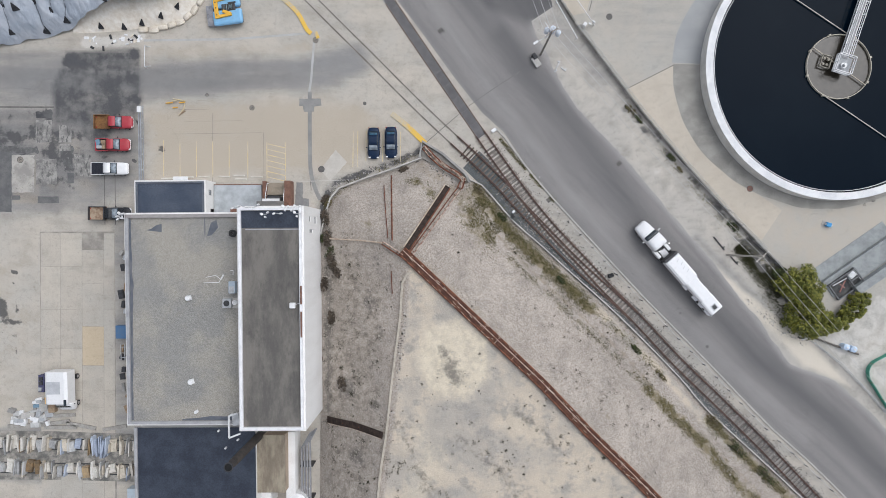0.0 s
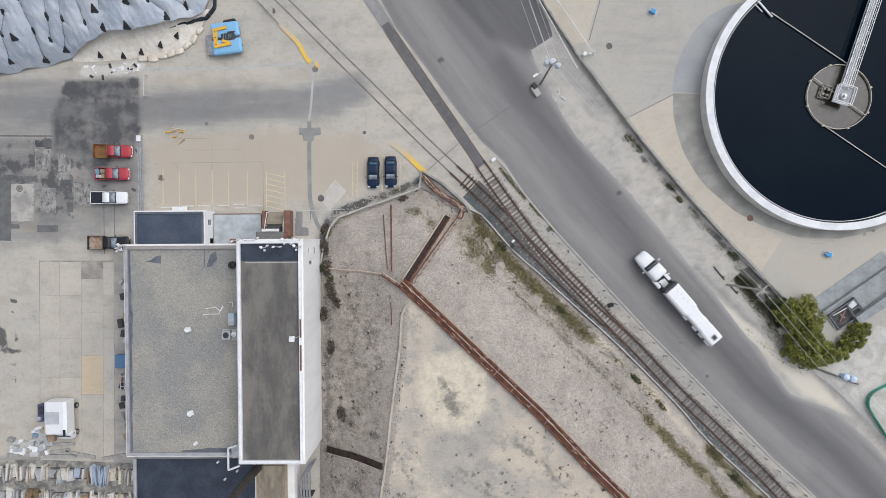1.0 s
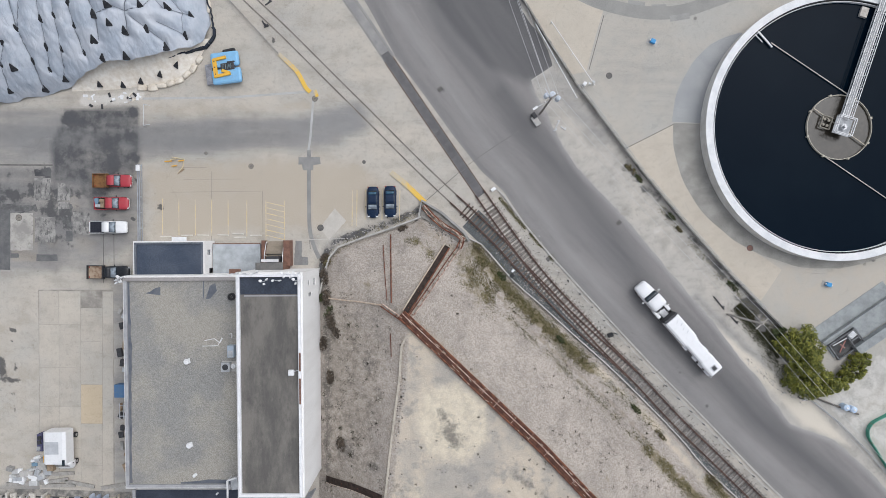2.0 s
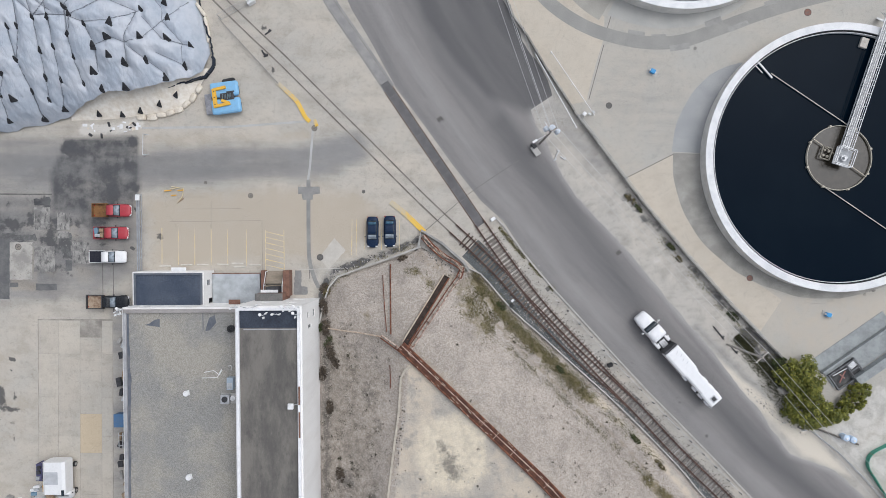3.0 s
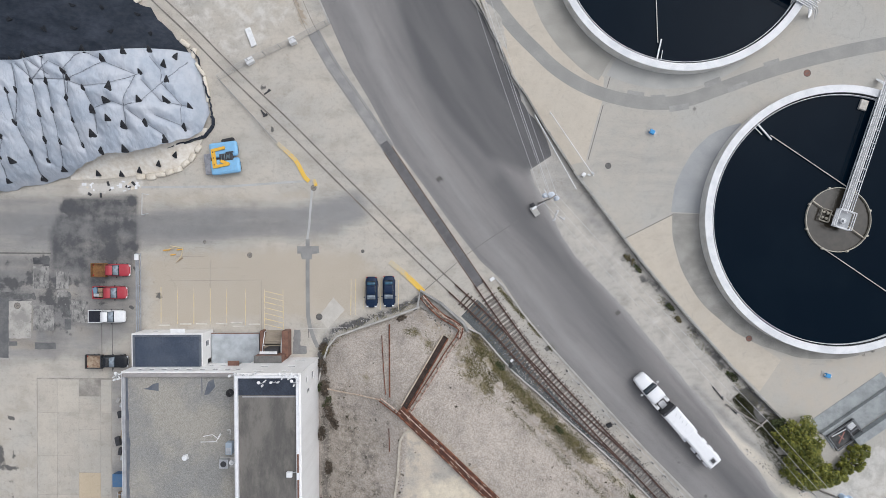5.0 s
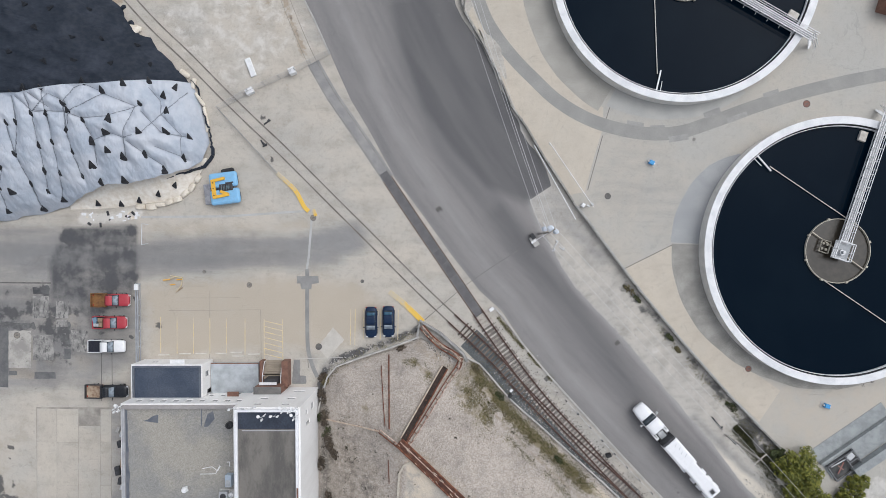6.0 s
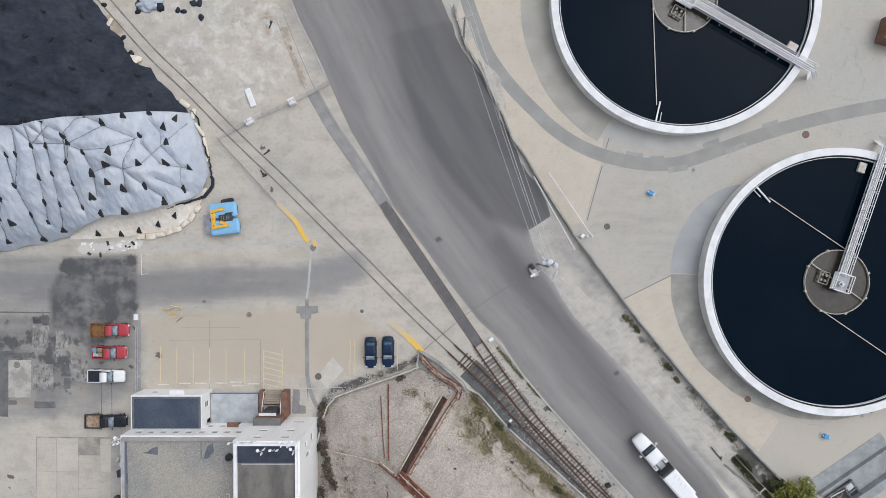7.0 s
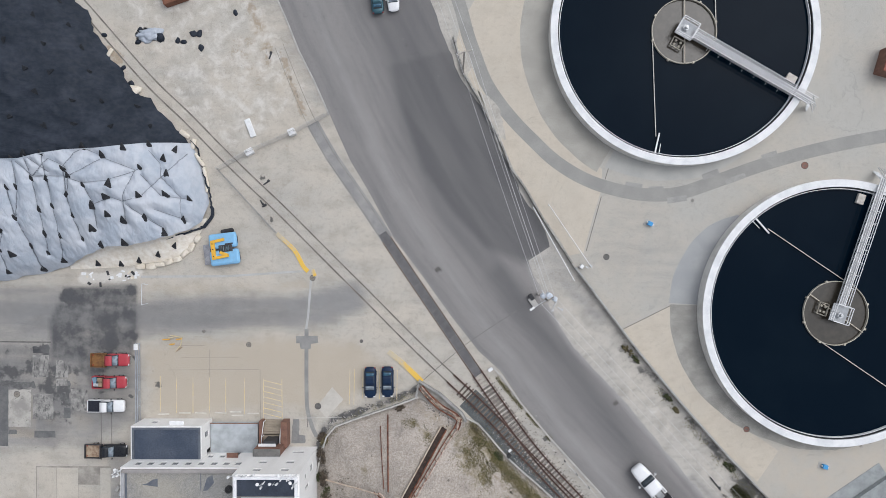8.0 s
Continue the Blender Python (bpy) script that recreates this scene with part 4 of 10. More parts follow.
def ring(bm, r0, r1, z0, z1, n=96):
    """A ring wall between two radii."""
    prof = [(r0, z0), (r0, z1), (r1, z1), (r1, z0)]
    rows = [[bm.verts.new((r * math.cos(2 * math.pi * i / n), r * math.sin(2 * math.pi * i / n), z)) for r, z in prof] for i in range(n)]
    for i in range(n):
        a, b = rows[i], rows[(i + 1) % n]
        for j in range(4):
            bm.faces.new((a[j], a[(j + 1) % 4], b[(j + 1) % 4], b[j]))
    bmesh.ops.recalc_face_normals(bm, faces=bm.faces)


def disc(bm, r, z, n=96):
    bm.faces.new([bm.verts.new((r * math.cos(2 * math.pi * i / n), r * math.sin(2 * math.pi * i / n), z)) for i in range(n)])


def settling_tank(cx, cy, bridge_dir, arm_dir, label):
    R, H, WZ = TR, 2.1, 1.5
    t = thing("settling_tank", cx, cy, 0, 0, label, "settling tank", "settling tanks")
    bm = bmesh.new()
    ring(bm, R - 0.75, R, 0.0, H)
    part("tank_wall", bm, TANKW, t)
    bm = bmesh.new()
    ring(bm, R - 1.05, R + 0.05, H, H + 0.14)
    part("rim", bm, RIM, t, "white painted rim")
    bm = bmesh.new()
    ring(bm, R - 1.36, R - 1.28, H - 0.9, H - 0.12)
    part("weir", bm, RIM, t, "white weir plate inside the rim")
    bm = bmesh.new()
    ring(bm, R - 1.11, R - 1.065, H - 0.9, H - 0.05)
    part("weir", bm, DARK, t, "dark launder edge")
    bm = bmesh.new()
    disc(bm, R - 0.8, WZ)
    part("water_surface", bm, WATER_M, t, "still black water")
    # the feed well in the middle
    well = R * 0.243
    bm = bmesh.new()
    ring(bm, well - 0.10, well, WZ - 0.3, WZ + 0.35, 48)
    for k in range(8):
        a = k * math.pi / 4 + 0.3
        box(bm, math.cos(a) * (well + 0.02), math.sin(a) * (well + 0.02), WZ, 0.3, 0.3, 0.4, math.degrees(a))
    part("feed_well", bm, weathered("well_rim", (0.56, 0.52, 0.43, 1), (0.44, 0.40, 0.33, 1), 1.0), t, "pale ring of the feed well")
    bm = bmesh.new()
    disc(bm, well - 0.1, WZ + 0.02, 48)
    part("scum", bm, SCUM, t, "brown scum inside the feed well")
    d = Vector((math.cos(radians(bridge_dir)), math.sin(radians(bridge_dir)), 0))
    n = Vector((-d.y, d.x, 0))
    # the bridge: deck, rails and trussed sides
    bz = H + 0.4
    deck = bmesh.new()
    beam(deck, d * 1.0 + Vector((0, 0, bz)), d * (R + 1.0) + Vector((0, 0, bz)), 0.80, 0.10)
    part("bridge_deck", deck, weathered("deck_grating", (0.42, 0.42, 0.42, 1), (0.30, 0.30, 0.31, 1), 1.0, 0.7, 0.2), t, "grey steel grating deck")
    for s in (-1, 1):
        rb = bmesh.new()
        o = n * (0.46 * s)
        for hgt, w in ((0.02, 0.13), (0.55, 0.06), (1.05, 0.08), (-0.55, 0.12)):
            beam(rb, d * 1.2 + o + Vector((0, 0, bz + hgt)), d * (R + (1.6 if hgt > 0 else -0.4)) + o + Vector((0, 0, bz + hgt)), w, 0.08)
        k = 1.4
        while k < R:
            rod(rb, d * k + o + Vector((0, 0, bz - 0.55)), d * k + o + Vector((0, 0, bz + 1.05)), 0.04, 5)
            rod(rb, d * k + o + Vector((0, 0, bz - 0.55)), d * min(k + 1.6, R) + o + Vector((0, 0, bz + 0.02)), 0.035, 5)
            k += 1.6
        part("railing", rb, WHITEP, t, "white steel truss and handrail")
    for k in range(8):
        lb = bmesh.new()
        c = d * (4.2 + k * 2.0)
        rod(lb, c - n * 0.5 + Vector((0, 0, bz - 0.3)), c - n * 1.15 + Vector((0, 0, bz - 0.2)), 0.05, 5)
        part("bracket", lb, WHITEP, t)
    # stair from the bridge to the ground
    sb = bmesh.new()
    for k in range(12):
        c = d * (R + 0.9 + k * 0.16) - Vector((0, 0, 0.25 * k))
        box(sb, c.x, c.y, bz - 0.1 + c.z, 0.26, 0.85, 0.05, bridge_dir)
    for s in (-0.46, 0, 0.46):
        beam(sb, d * (R + 0.8) + n * s + Vector((0, 0, bz + 0.9)), d * (R + 3.0) + n * s + Vector((0, 0, 0.9)), 0.08, 0.08)
    part("stair", sb, GALV, t, "short steel stair")
    # the middle platform with its drive
    pb = bmesh.new()
    box(pb, 0, 0, bz - 0.08, 2.6, 2.4, 0.10, bridge_dir)
    part("platform", pb, weathered("platform_plate", (0.50, 0.51, 0.52, 1), (0.40, 0.41, 0.42, 1), 1.5), t, "grey drive platform")
    pr = bmesh.new()
    for hgt in (0.55, 1.05):
        cs = [d * (sx * 1.3) + n * (sy * 1.2) + Vector((0, 0, bz + hgt)) for sx, sy in ((-1, -1), (-1, 1), (1, 1), (1, -1), (-1, -1))]
        for a, b in zip(cs, cs[1:]):
            beam(pr, a, b, 0.09, 0.09)
    for sx in (-1.3, 0, 1.3):
        for sy in (-1.2, 1.2):
            c = d * sx + n * sy
            rod(pr, c + Vector((0, 0, bz)), c + Vector((0, 0, bz + 1.05)), 0.045)
    part("railing", pr, WHITEP, t, "white handrail round the platform")
    db = bmesh.new()
    cyl(db, -d.x * 0.2, -d.y * 0.2, bz, 0.42, 0.5, 14)
    cyl(db, -d.x * 0.2, -d.y * 0.2, bz + 0.5, 0.22, 0.45, 12)
    part("drive", db, GALV, t, "round gearbox with motor")
    cb = bmesh.new()
    cyl(cb, 0, 0, WZ - 0.5, 0.75, bz - WZ + 0.4, 20)
    part("column", cb, TANKW, t)
    # side basket beside the platform
    kb = bmesh.new()
    o = -n * 2.2 if bridge_dir < 0 else n * 2.2
    cs = [o + d * sx * 0.9 + n * sy * 0.7 + Vector((0, 0, WZ + 0.5)) for sx, sy in ((-1, -1), (-1, 1), (1, 1), (1, -1), (-1, -1))]
    for a, b in zip(cs, cs[1:]):
        beam(kb, a, b, 0.12, 0.3)
    for sx in (-0.4, 0.4):
        for sy in (-0.3, 0.3):
            c = o + d * sx + n * sy
            cyl(kb, c.x, c.y, WZ + 0.3, 0.2, 0.25, 10)
    part("basket", kb, weathered("basket_steel", (0.40, 0.37, 0.30, 1), (0.2, 0.18, 0.15, 1), 2.0), t, "pale frame with four round drums")
    # the skimmer arm across the water, both ways, with its scoop at the rim
    a = Vector((math.cos(radians(arm_dir)), math.sin(radians(arm_dir)), 0))
    m = Vector((-a.y, a.x, 0))
    armp = weathered("arm_paint", (0.62, 0.59, 0.53, 1), (0.48, 0.45, 0.40, 1), 1.0)
    for s, out in ((1, R - 4.3), (-1, R - 3.0)):
        ab = bmesh.new()
        beam(ab, a * 0.6 * s - m * (well - 0.1) * s + Vector((0, 0, WZ + 0.22)), a * out * s - m * (well - 0.6) * s + Vector((0, 0, WZ + 0.22)), 0.11, 0.12)
        part("skimmer_arm", ab, armp, t, "long pale skimmer arm")
    wb = bmesh.new()
    beam(wb, -a * well + Vector((0, 0, WZ + 0.4)), a * well + Vector((0, 0, WZ + 0.4)), 0.13, 0.12)
    part("spreader", wb, weathered("spreader_paint", (0.52, 0.47, 0.38, 1), (0.42, 0.37, 0.30, 1), 1.0), t, "beam across the feed well")
    sb = bmesh.new()
    beam(sb, a * (R - 4.8) - m * (well - 1.1) + Vector((0, 0, WZ + 0.3)), a * (R - 1.7) - m * (well - 0.4) + Vector((0, 0, WZ + 0.3)), 0.2, 0.2)
    beam(sb, a * (R - 3.2) - m * (well - 1.3) + Vector((0, 0, WZ + 0.25)), a * (R - 1.6) - m * (well - 1.0) + Vector((0, 0, WZ + 0.25)), 0.08, 0.15)
    part("scoop", sb, WHITEP, t, "white scum scoop at the rim")
    xb = bmesh.new()
    c = d * (R - 2.6) + n * 1.9
    box(xb, c.x, c.y, WZ - 0.1, 1.5, 1.1, 0.5, bridge_dir, 0.05)
    part("scum_box", xb, weathered("box_paint", (0.60, 0.57, 0.52, 1), (0.42, 0.38, 0.33, 1), 1.0), t, "pale scum box beside the bridge")
    return t


settling_tank(*T1, 73.0, 145.0, "round concrete settling tank of dark water with white rim and bridge")
settling_tank(*T2, -29.0, 271.5, "round concrete settling tank of black water with white rim and walkway")

# beige slabs and grey rings of asphalt laid round the tanks
TANP = ground_mat("beige_concrete", (0.47, 0.415, 0.34, 1), (0.56, 0.50, 0.415, 1), (0.52, 0.47, 0.395, 1), (0.55, 0.48, 0.385, 1), contrast=0.8)
for pts in ([(4.2, 74.8), (3.0, 84), (11.0, 84), (11.9, 74.9), (12.2, 69.8), (13.9, 62.1), (18.4, 54.4), (24.1, 49.4), (24.1, 46.3), (22.9, 42.0), (21.6, 36.6), (19.4, 36.1), (17.7, 38.8), (15.4, 41.9), (12.8, 46.2), (10.6, 49.2), (8.3, 54.3), (5.7, 59.3), (3.2, 63.6), (1.4, 67.4), (2.0, 71)],
            [(27.7, 24.9), (35.3, 28.9), (36.8, 22.0), (40.8, 14.7), (45.2, 11.3), (52.0, 6.8), (48.9, 2.0), (44.2, 6.3), (36.8, 14.4), (30.6, 21.6)]):
    sheet("plant_slab", pts, 0.005, TANP, 0.8, {}, "beige concrete slab with a straight open edge", "concrete slab")


def ring_pad(c, rows, mat, label):
    """A band of paving round a tank, through rows of angle and width."""
    ang = np.arange(rows[0][0], rows[-1][0] + 0.1, 2.0)
    wid = np.interp(ang, [r[0] for r in rows], [r[1] for r in rows])
    out = []
    for a, w in zip(ang, wid):
        w += 0.16 * noise.noise(Vector((a * 0.11, c[0], 2.0)))
        out.append((c[0] + math.cos(radians(a)) * (TR + w), c[1] + math.sin(radians(a)) * (TR + w)))
    inn = [(c[0] + math.cos(radians(a)) * (TR - 0.2), c[1] + math.sin(radians(a)) * (TR - 0.2)) for a in ang]
    bm = bmesh.new()
    q = [[bm.verts.new((*p_, z)) for p_, z in ((i, -0.02), (i, 0.010), (o, 0.010), (o, -0.02))] for i, o in zip(inn, out)]
    for u, v in zip(q, q[1:]):
        for j in range(4):
            bm.faces.new((u[j], u[(j + 1) % 4], v[(j + 1) % 4], v[j]))
    bm.faces.new(q[0][::-1]), bm.faces.new(q[-1])
    bmesh.ops.recalc_face_normals(bm, faces=bm.faces)
    tagged(part("ring_paving", bm, mat), label, "paving", "rings round the tanks", "structure")


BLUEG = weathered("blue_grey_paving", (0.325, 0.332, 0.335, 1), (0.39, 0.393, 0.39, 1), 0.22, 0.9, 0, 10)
# south-west of T1 the wall's shade is put into the stained paving's colour
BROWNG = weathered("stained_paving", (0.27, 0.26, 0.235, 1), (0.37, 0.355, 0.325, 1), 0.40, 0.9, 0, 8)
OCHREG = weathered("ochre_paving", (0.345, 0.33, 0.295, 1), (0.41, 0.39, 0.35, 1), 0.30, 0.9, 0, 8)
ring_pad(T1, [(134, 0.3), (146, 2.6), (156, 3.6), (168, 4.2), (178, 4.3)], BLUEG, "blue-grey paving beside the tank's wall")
ring_pad(T1, [(178.4, 4.1), (196, 4.0), (210, 3.4), (225, 2.6), (245, 1.7), (270, 1.3), (300, 0.9)], BROWNG, "paving along the tank's foot, stained and darkened for its shade")
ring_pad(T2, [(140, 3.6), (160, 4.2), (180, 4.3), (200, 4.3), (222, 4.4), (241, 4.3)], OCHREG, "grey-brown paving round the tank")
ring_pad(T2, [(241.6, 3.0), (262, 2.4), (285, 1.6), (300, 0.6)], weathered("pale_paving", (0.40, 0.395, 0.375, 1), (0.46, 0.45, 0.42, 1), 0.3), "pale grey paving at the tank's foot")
# repairs that step along the path's edge
for x, y, a, sx, sy in ((29.0, 47.0, -8, 2.6, 0.8), (32.4, 46.6, 2, 2.2, 0.6), (35.6, 45.0, 10, 3.0, 0.9), (40.6, 48.9, 22, 2.6, 0.9), (44.4, 48.3, 22, 3.2, 0.8), (49.4, 52.0, 18, 2.4, 0.7)):
    bm = bmesh.new()
    box(bm, 0, 0, -0.03, sx, sy, 0.038 + 0.0008 * (x - 29), 0, 0.004)
    ob = part("path_repair", bm, weathered("repair_asphalt", (0.30, 0.295, 0.28, 1), (0.36, 0.35, 0.33, 1), 0.6) if x < 30 else bpy.data.materials["repair_asphalt"])
    ob.matrix_world = pose(x, y, 0, 0, 0, a)
    tagged(ob, "grey asphalt repair at the path's edge", "asphalt patch", "path repairs", "structure")
for pts in ([(1.6, 66.9), (3.4, 66.6), (4.2, 64.6), (3.4, 63.2), (2.6, 63.2), (1.4, 65.4)], [(4.9, 61.2), (6.4, 60.2), (8.0, 58.4), (8.8, 56.4), (9.4, 53.4), (8.4, 53.8), (7.0, 56.6), (5.6, 59.2)]):
    bm = bmesh.new()
    prism(bm, ragged(pts + [pts[0]], 0.35, 0.4)[:-1], -0.03, 0.022)
    tagged(part("crumbled_concrete", bm, VERGE), "pale crumbled concrete spilled over the path", "concrete", "crumbled edges", "structure")
# the grey path between the tanks, laid in strips
bm = bmesh.new()
strip(bm, [(p.x, p.y) for p in curve_pts(PATH_RD, 1.0)], 2.0, -0.03, 0.012)
tagged(part("plant_path", bm, weathered("grey_path", (0.285, 0.28, 0.262, 1), (0.33, 0.322, 0.30, 1), 0.35, 0.9, 0, 14)), "worn grey asphalt path between the tanks", "path", kind="structure")


# ---------------------------------------------------------------- factory building
def wall(bm, x0, y0, x1, y1, z0, z1, th, holes=()):
    """A wall from (x0, y0) to (x1, y1) with its outer face on that line (outside to the left of the way), with openings (s0, s1, z0, z1) cut through."""
    L = math.hypot(x1 - x0, y1 - y0)
    ux, uy = (x1 - x0) / L, (y1 - y0) / L
    nx, ny = uy, -ux
    ss = sorted({0, L, *[h[0] for h in holes], *[h[1] for h in holes]})
    zs = sorted({z0, z1, *[h[2] for h in holes], *[h[3] for h in holes]})
    for a, b in zip(ss, ss[1:]):
        run = []
        for c, d in zip(zs, zs[1:]):
            if any(h[0] <= (a + b) / 2 <= h[1] and h[2] <= (c + d) / 2 <= h[3] for h in holes):
                continue
            if run and run[-1][1] == c:
                run[-1][1] = d
            else:
                run.append([c, d])
        for c, d in run:
            v = [bm.verts.new((x0 + ux * s + nx * t, y0 + uy * s + ny * t, z)) for z in (c, d) for s, t in ((a, 0), (b, 0), (b, th), (a, th))]
            for f in ((0, 1, 5, 4), (1, 2, 6, 5), (2, 3, 7, 6), (3, 0, 4, 7), (4, 5, 6, 7), (3, 2, 1, 0)):
                bm.faces.new([v[i] for i in f])
    bmesh.ops.remove_doubles(bm, verts=bm.verts, dist=0.0005)


FRAME_W = paint("window_frame_paint", (0.62, 0.62, 0.61, 1), 0.5)


def window(parent, x0, y0, x1, y1, hole, th):
    """Frame, pane and sill in an opening of a wall given as in wall()."""
    L = math.hypot(x1 - x0, y1 - y0)
    ux, uy = (x1 - x0) / L, (y1 - y0) / L
    s, w, zb, h = (hole[0] + hole[1]) / 2, hole[1] - hole[0], hole[2], hole[3] - hole[2]
    cx, cy = x0 + ux * s + uy * th * 0.5, y0 + uy * s - ux * th * 0.5
    a = math.degrees(math.atan2(uy, ux))
    bm = bmesh.new()
    for dx, dz, sx, sz in ((-w / 2 + 0.04, 0, 0.08, h), (w / 2 - 0.04, 0, 0.08, h), (0, 0, w - 0.16, 0.08), (0, h - 0.08, w - 0.16, 0.08), (0, h / 2, w - 0.16, 0.05)):
        box(bm, dx, 0, dz, sx, 0.09, sz)
    win = part("window", bm, FRAME_W, parent)
    win.matrix_basis = pose(cx, cy, zb, 0, 0, a)
    bm = bmesh.new()
    box(bm, 0, 0, 0.05, w - 0.12, 0.03, h - 0.1)
    part("pane", bm, PANEG, win, "window glass greyed as if reflecting the sky")
    bm = bmesh.new()
    box(bm, 0, th * 0.5 + 0.06, -0.06, w + 0.16, 0.22, 0.06)
    part("sill", bm, KERB, win)


# panes get a lighter grey base colour to suggest reflected sky
PANEG = glass_mat("window_glass", (0.13, 0.135, 0.145, 1))
ROOF_GRAVEL_K = Mat("roof_gravel", 0.95)
_n1, _n2, _n3 = ROOF_GRAVEL_K.noise(0.12, 5, 0.6), ROOF_GRAVEL_K.noise(1.0, 5, 0.7), ROOF_GRAVEL_K.noise(12.0, 3, 0.8)
_c = ROOF_GRAVEL_K.mix(ROOF_GRAVEL_K.ramp(_n1, 0.40, 0.60), (0.355, 0.332, 0.29, 1), (0.275, 0.27, 0.255, 1))
_c = ROOF_GRAVEL_K.mix(ROOF_GRAVEL_K.ramp(_n2, 0.5, 0.75, 0, 0.45), _c, (0.36, 0.33, 0.28, 1))
_s = ROOF_GRAVEL_K.node("ShaderNodeSeparateColor")
ROOF_GRAVEL_K.link(ROOF_GRAVEL_K.cells(11.0, "Color"), _s.inputs[0])
_c = ROOF_GRAVEL_K.mix(0.4, _c, ROOF_GRAVEL_K.mix(_s.outputs[0], (0.02, 0.02, 0.02, 1), (0.97, 0.97, 0.97, 1)), "SOFT_LIGHT")
_c = ROOF_GRAVEL_K.mix(0.35, _c, ROOF_GRAVEL_K.mix(ROOF_GRAVEL_K.ramp(_n3, 0.3, 0.7), (0.2, 0.2, 0.2, 1), (0.8, 0.8, 0.8, 1)), "SOFT_LIGHT")
ROOF_GRAVEL_K.bump(_n3, 0.7, 0.06)
ROOF_GRAVEL = ROOF_GRAVEL_K.done(_c)
ROOF_TALL_K = Mat("stained_roof", 0.85)
_n1, _n2, _n3 = ROOF_TALL_K.noise(0.24, 9, 0.68, (1.5, 0.55, 1)), ROOF_TALL_K.noise(1.1, 7, 0.72, (1.6, 0.6, 1)), ROOF_TALL_K.noise(8, 3, 0.7)
_c = ROOF_TALL_K.mix(ROOF_TALL_K.ramp(_n1, 0.36, 0.62), (0.110, 0.103, 0.095, 1), (0.195, 0.180, 0.160, 1))
_c = ROOF_TALL_K.mix(ROOF_TALL_K.ramp(_n2, 0.55, 0.75, 0, 0.5), _c, (0.25, 0.235, 0.21, 1))
_c = ROOF_TALL_K.mix(ROOF_TALL_K.ramp(ROOF_TALL_K.noise(0.6, 9, 0.72, (1.3, 0.6, 1)), 0.52, 0.66, 0, 0.45), _c, (0.070, 0.066, 0.062, 1))
_c = ROOF_TALL_K.mix(0.4, _c, ROOF_TALL_K.mix(_n3, (0.25, 0.25, 0.25, 1), (0.75, 0.75, 0.75, 1)), "SOFT_LIGHT")
ROOF_TALL = ROOF_TALL_K.done(_c)
NAVY = weathered("navy_membrane", (0.022, 0.029, 0.046, 1), (0.042, 0.052, 0.074, 1), 0.35, 0.7, 0, 6, 0.1)
COPING = weathered("coping", (0.40, 0.40, 0.41, 1), (0.30, 0.30, 0.31, 1), 0.6)
COPINGR = weathered("brown_coping", (0.36, 0.335, 0.32, 1), (0.28, 0.262, 0.255, 1), 0.6)
WHITEC = weathered("white_coping", (0.84, 0.84, 0.85, 1), (0.74, 0.74, 0.75, 1), 0.8)
FAC = thing("factory_building", -45.2, 4.35, 0, 1.3, "white rendered factory with a gravel roof and a taller wing", "building")


def flat_roof(name, x0, y0, x1, y1, z, mat, parent, label, th=0.25):
    bm = bmesh.new()
    box(bm, (x0 + x1) / 2, (y0 + y1) / 2, z - th, abs(x1 - x0), abs(y1 - y0), th)
    return part(name, bm, mat, parent, label)


def coping(parent, x0, y0, x1, y1, z, w, mat, label, sides="nsew", h=0.35):
    """A parapet round a roof, one part a side."""
    for sd, (a, b, c, d) in {"n": (x0, y1 - w, x1, y1), "s": (x0, y0, x1, y0 + w), "w": (x0, y0 + w, x0 + w, y1 - w), "e": (x1 - w, y0 + w, x1, y1 - w)}.items():
        if sd in sides:
            bm = bmesh.new()
            box(bm, (a + c) / 2, (b + d) / 2, z - 0.02, c - a, d - b, h, bevel=0.03)
            part("parapet", bm, mat, parent, label)


# the low block: x 0 to 17.6, y -30 to 0
LOWH, TALLH = 6.9, 10.9
holes = [(17.6 - x - 0.5, 17.6 - x + 0.5, 4.7, 5.9) for x in (1.5, 3.3, 5.1, 6.9, 8.8, 10.7, 12.6, 14.4, 16.1)] + [(17.6 - x - 0.45, 17.6 - x + 0.45, 1.9, 3.0) for x in (10.9, 12.7)] + [(2.6, 3.7, 1.0, 3.0)]
bm = bmesh.new()
wall(bm, 17.6, 0, 0, 0, 0, LOWH, 0.3, holes)
part("wall_north", bm, WHITE, FAC)
for h in holes[:-1]:
    window(FAC, 17.6, 0, 0, 0, h, 0.3)
bm = bmesh.new()
box(bm, 17.6 - 3.15, -0.15, 1.0, 1.0, 0.08, 1.98, bevel=0.01)
box(bm, 17.6 - 3.15, 0.5, 3.05, 1.7, 1.0, 0.12)
part("door", bm, BRICK, FAC, "brown door with a small red canopy")
bm = bmesh.new()
wall(bm, 0, 0.3, 0, -30, 0, LOWH, 0.3)
part("wall_west", bm, WHITE, FAC)
bm = bmesh.new()
wall(bm, -0.3, -30, 17.3, -30, 0, LOWH, 0.3)
part("wall_south", bm, WHITE, FAC)
flat_roof("roof", 0.3, -29.7, 17.6, -0.3, LOWH + 0.02, ROOF_GRAVEL, FAC, "flat roof of pale gravel ballast")
coping(FAC, -0.05, -30.05, 17.6, 0.05, LOWH, 0.42, COPING, "grey parapet coping", "sw")
coping(FAC, -0.05, -30.05, 17.6, 0.05, LOWH, 0.5, COPINGR, "brown-grey parapet coping", "n")
FLASH = weathered("blue_membrane", (0.095, 0.108, 0.135, 1), (0.16, 0.165, 0.18, 1), 0.6)


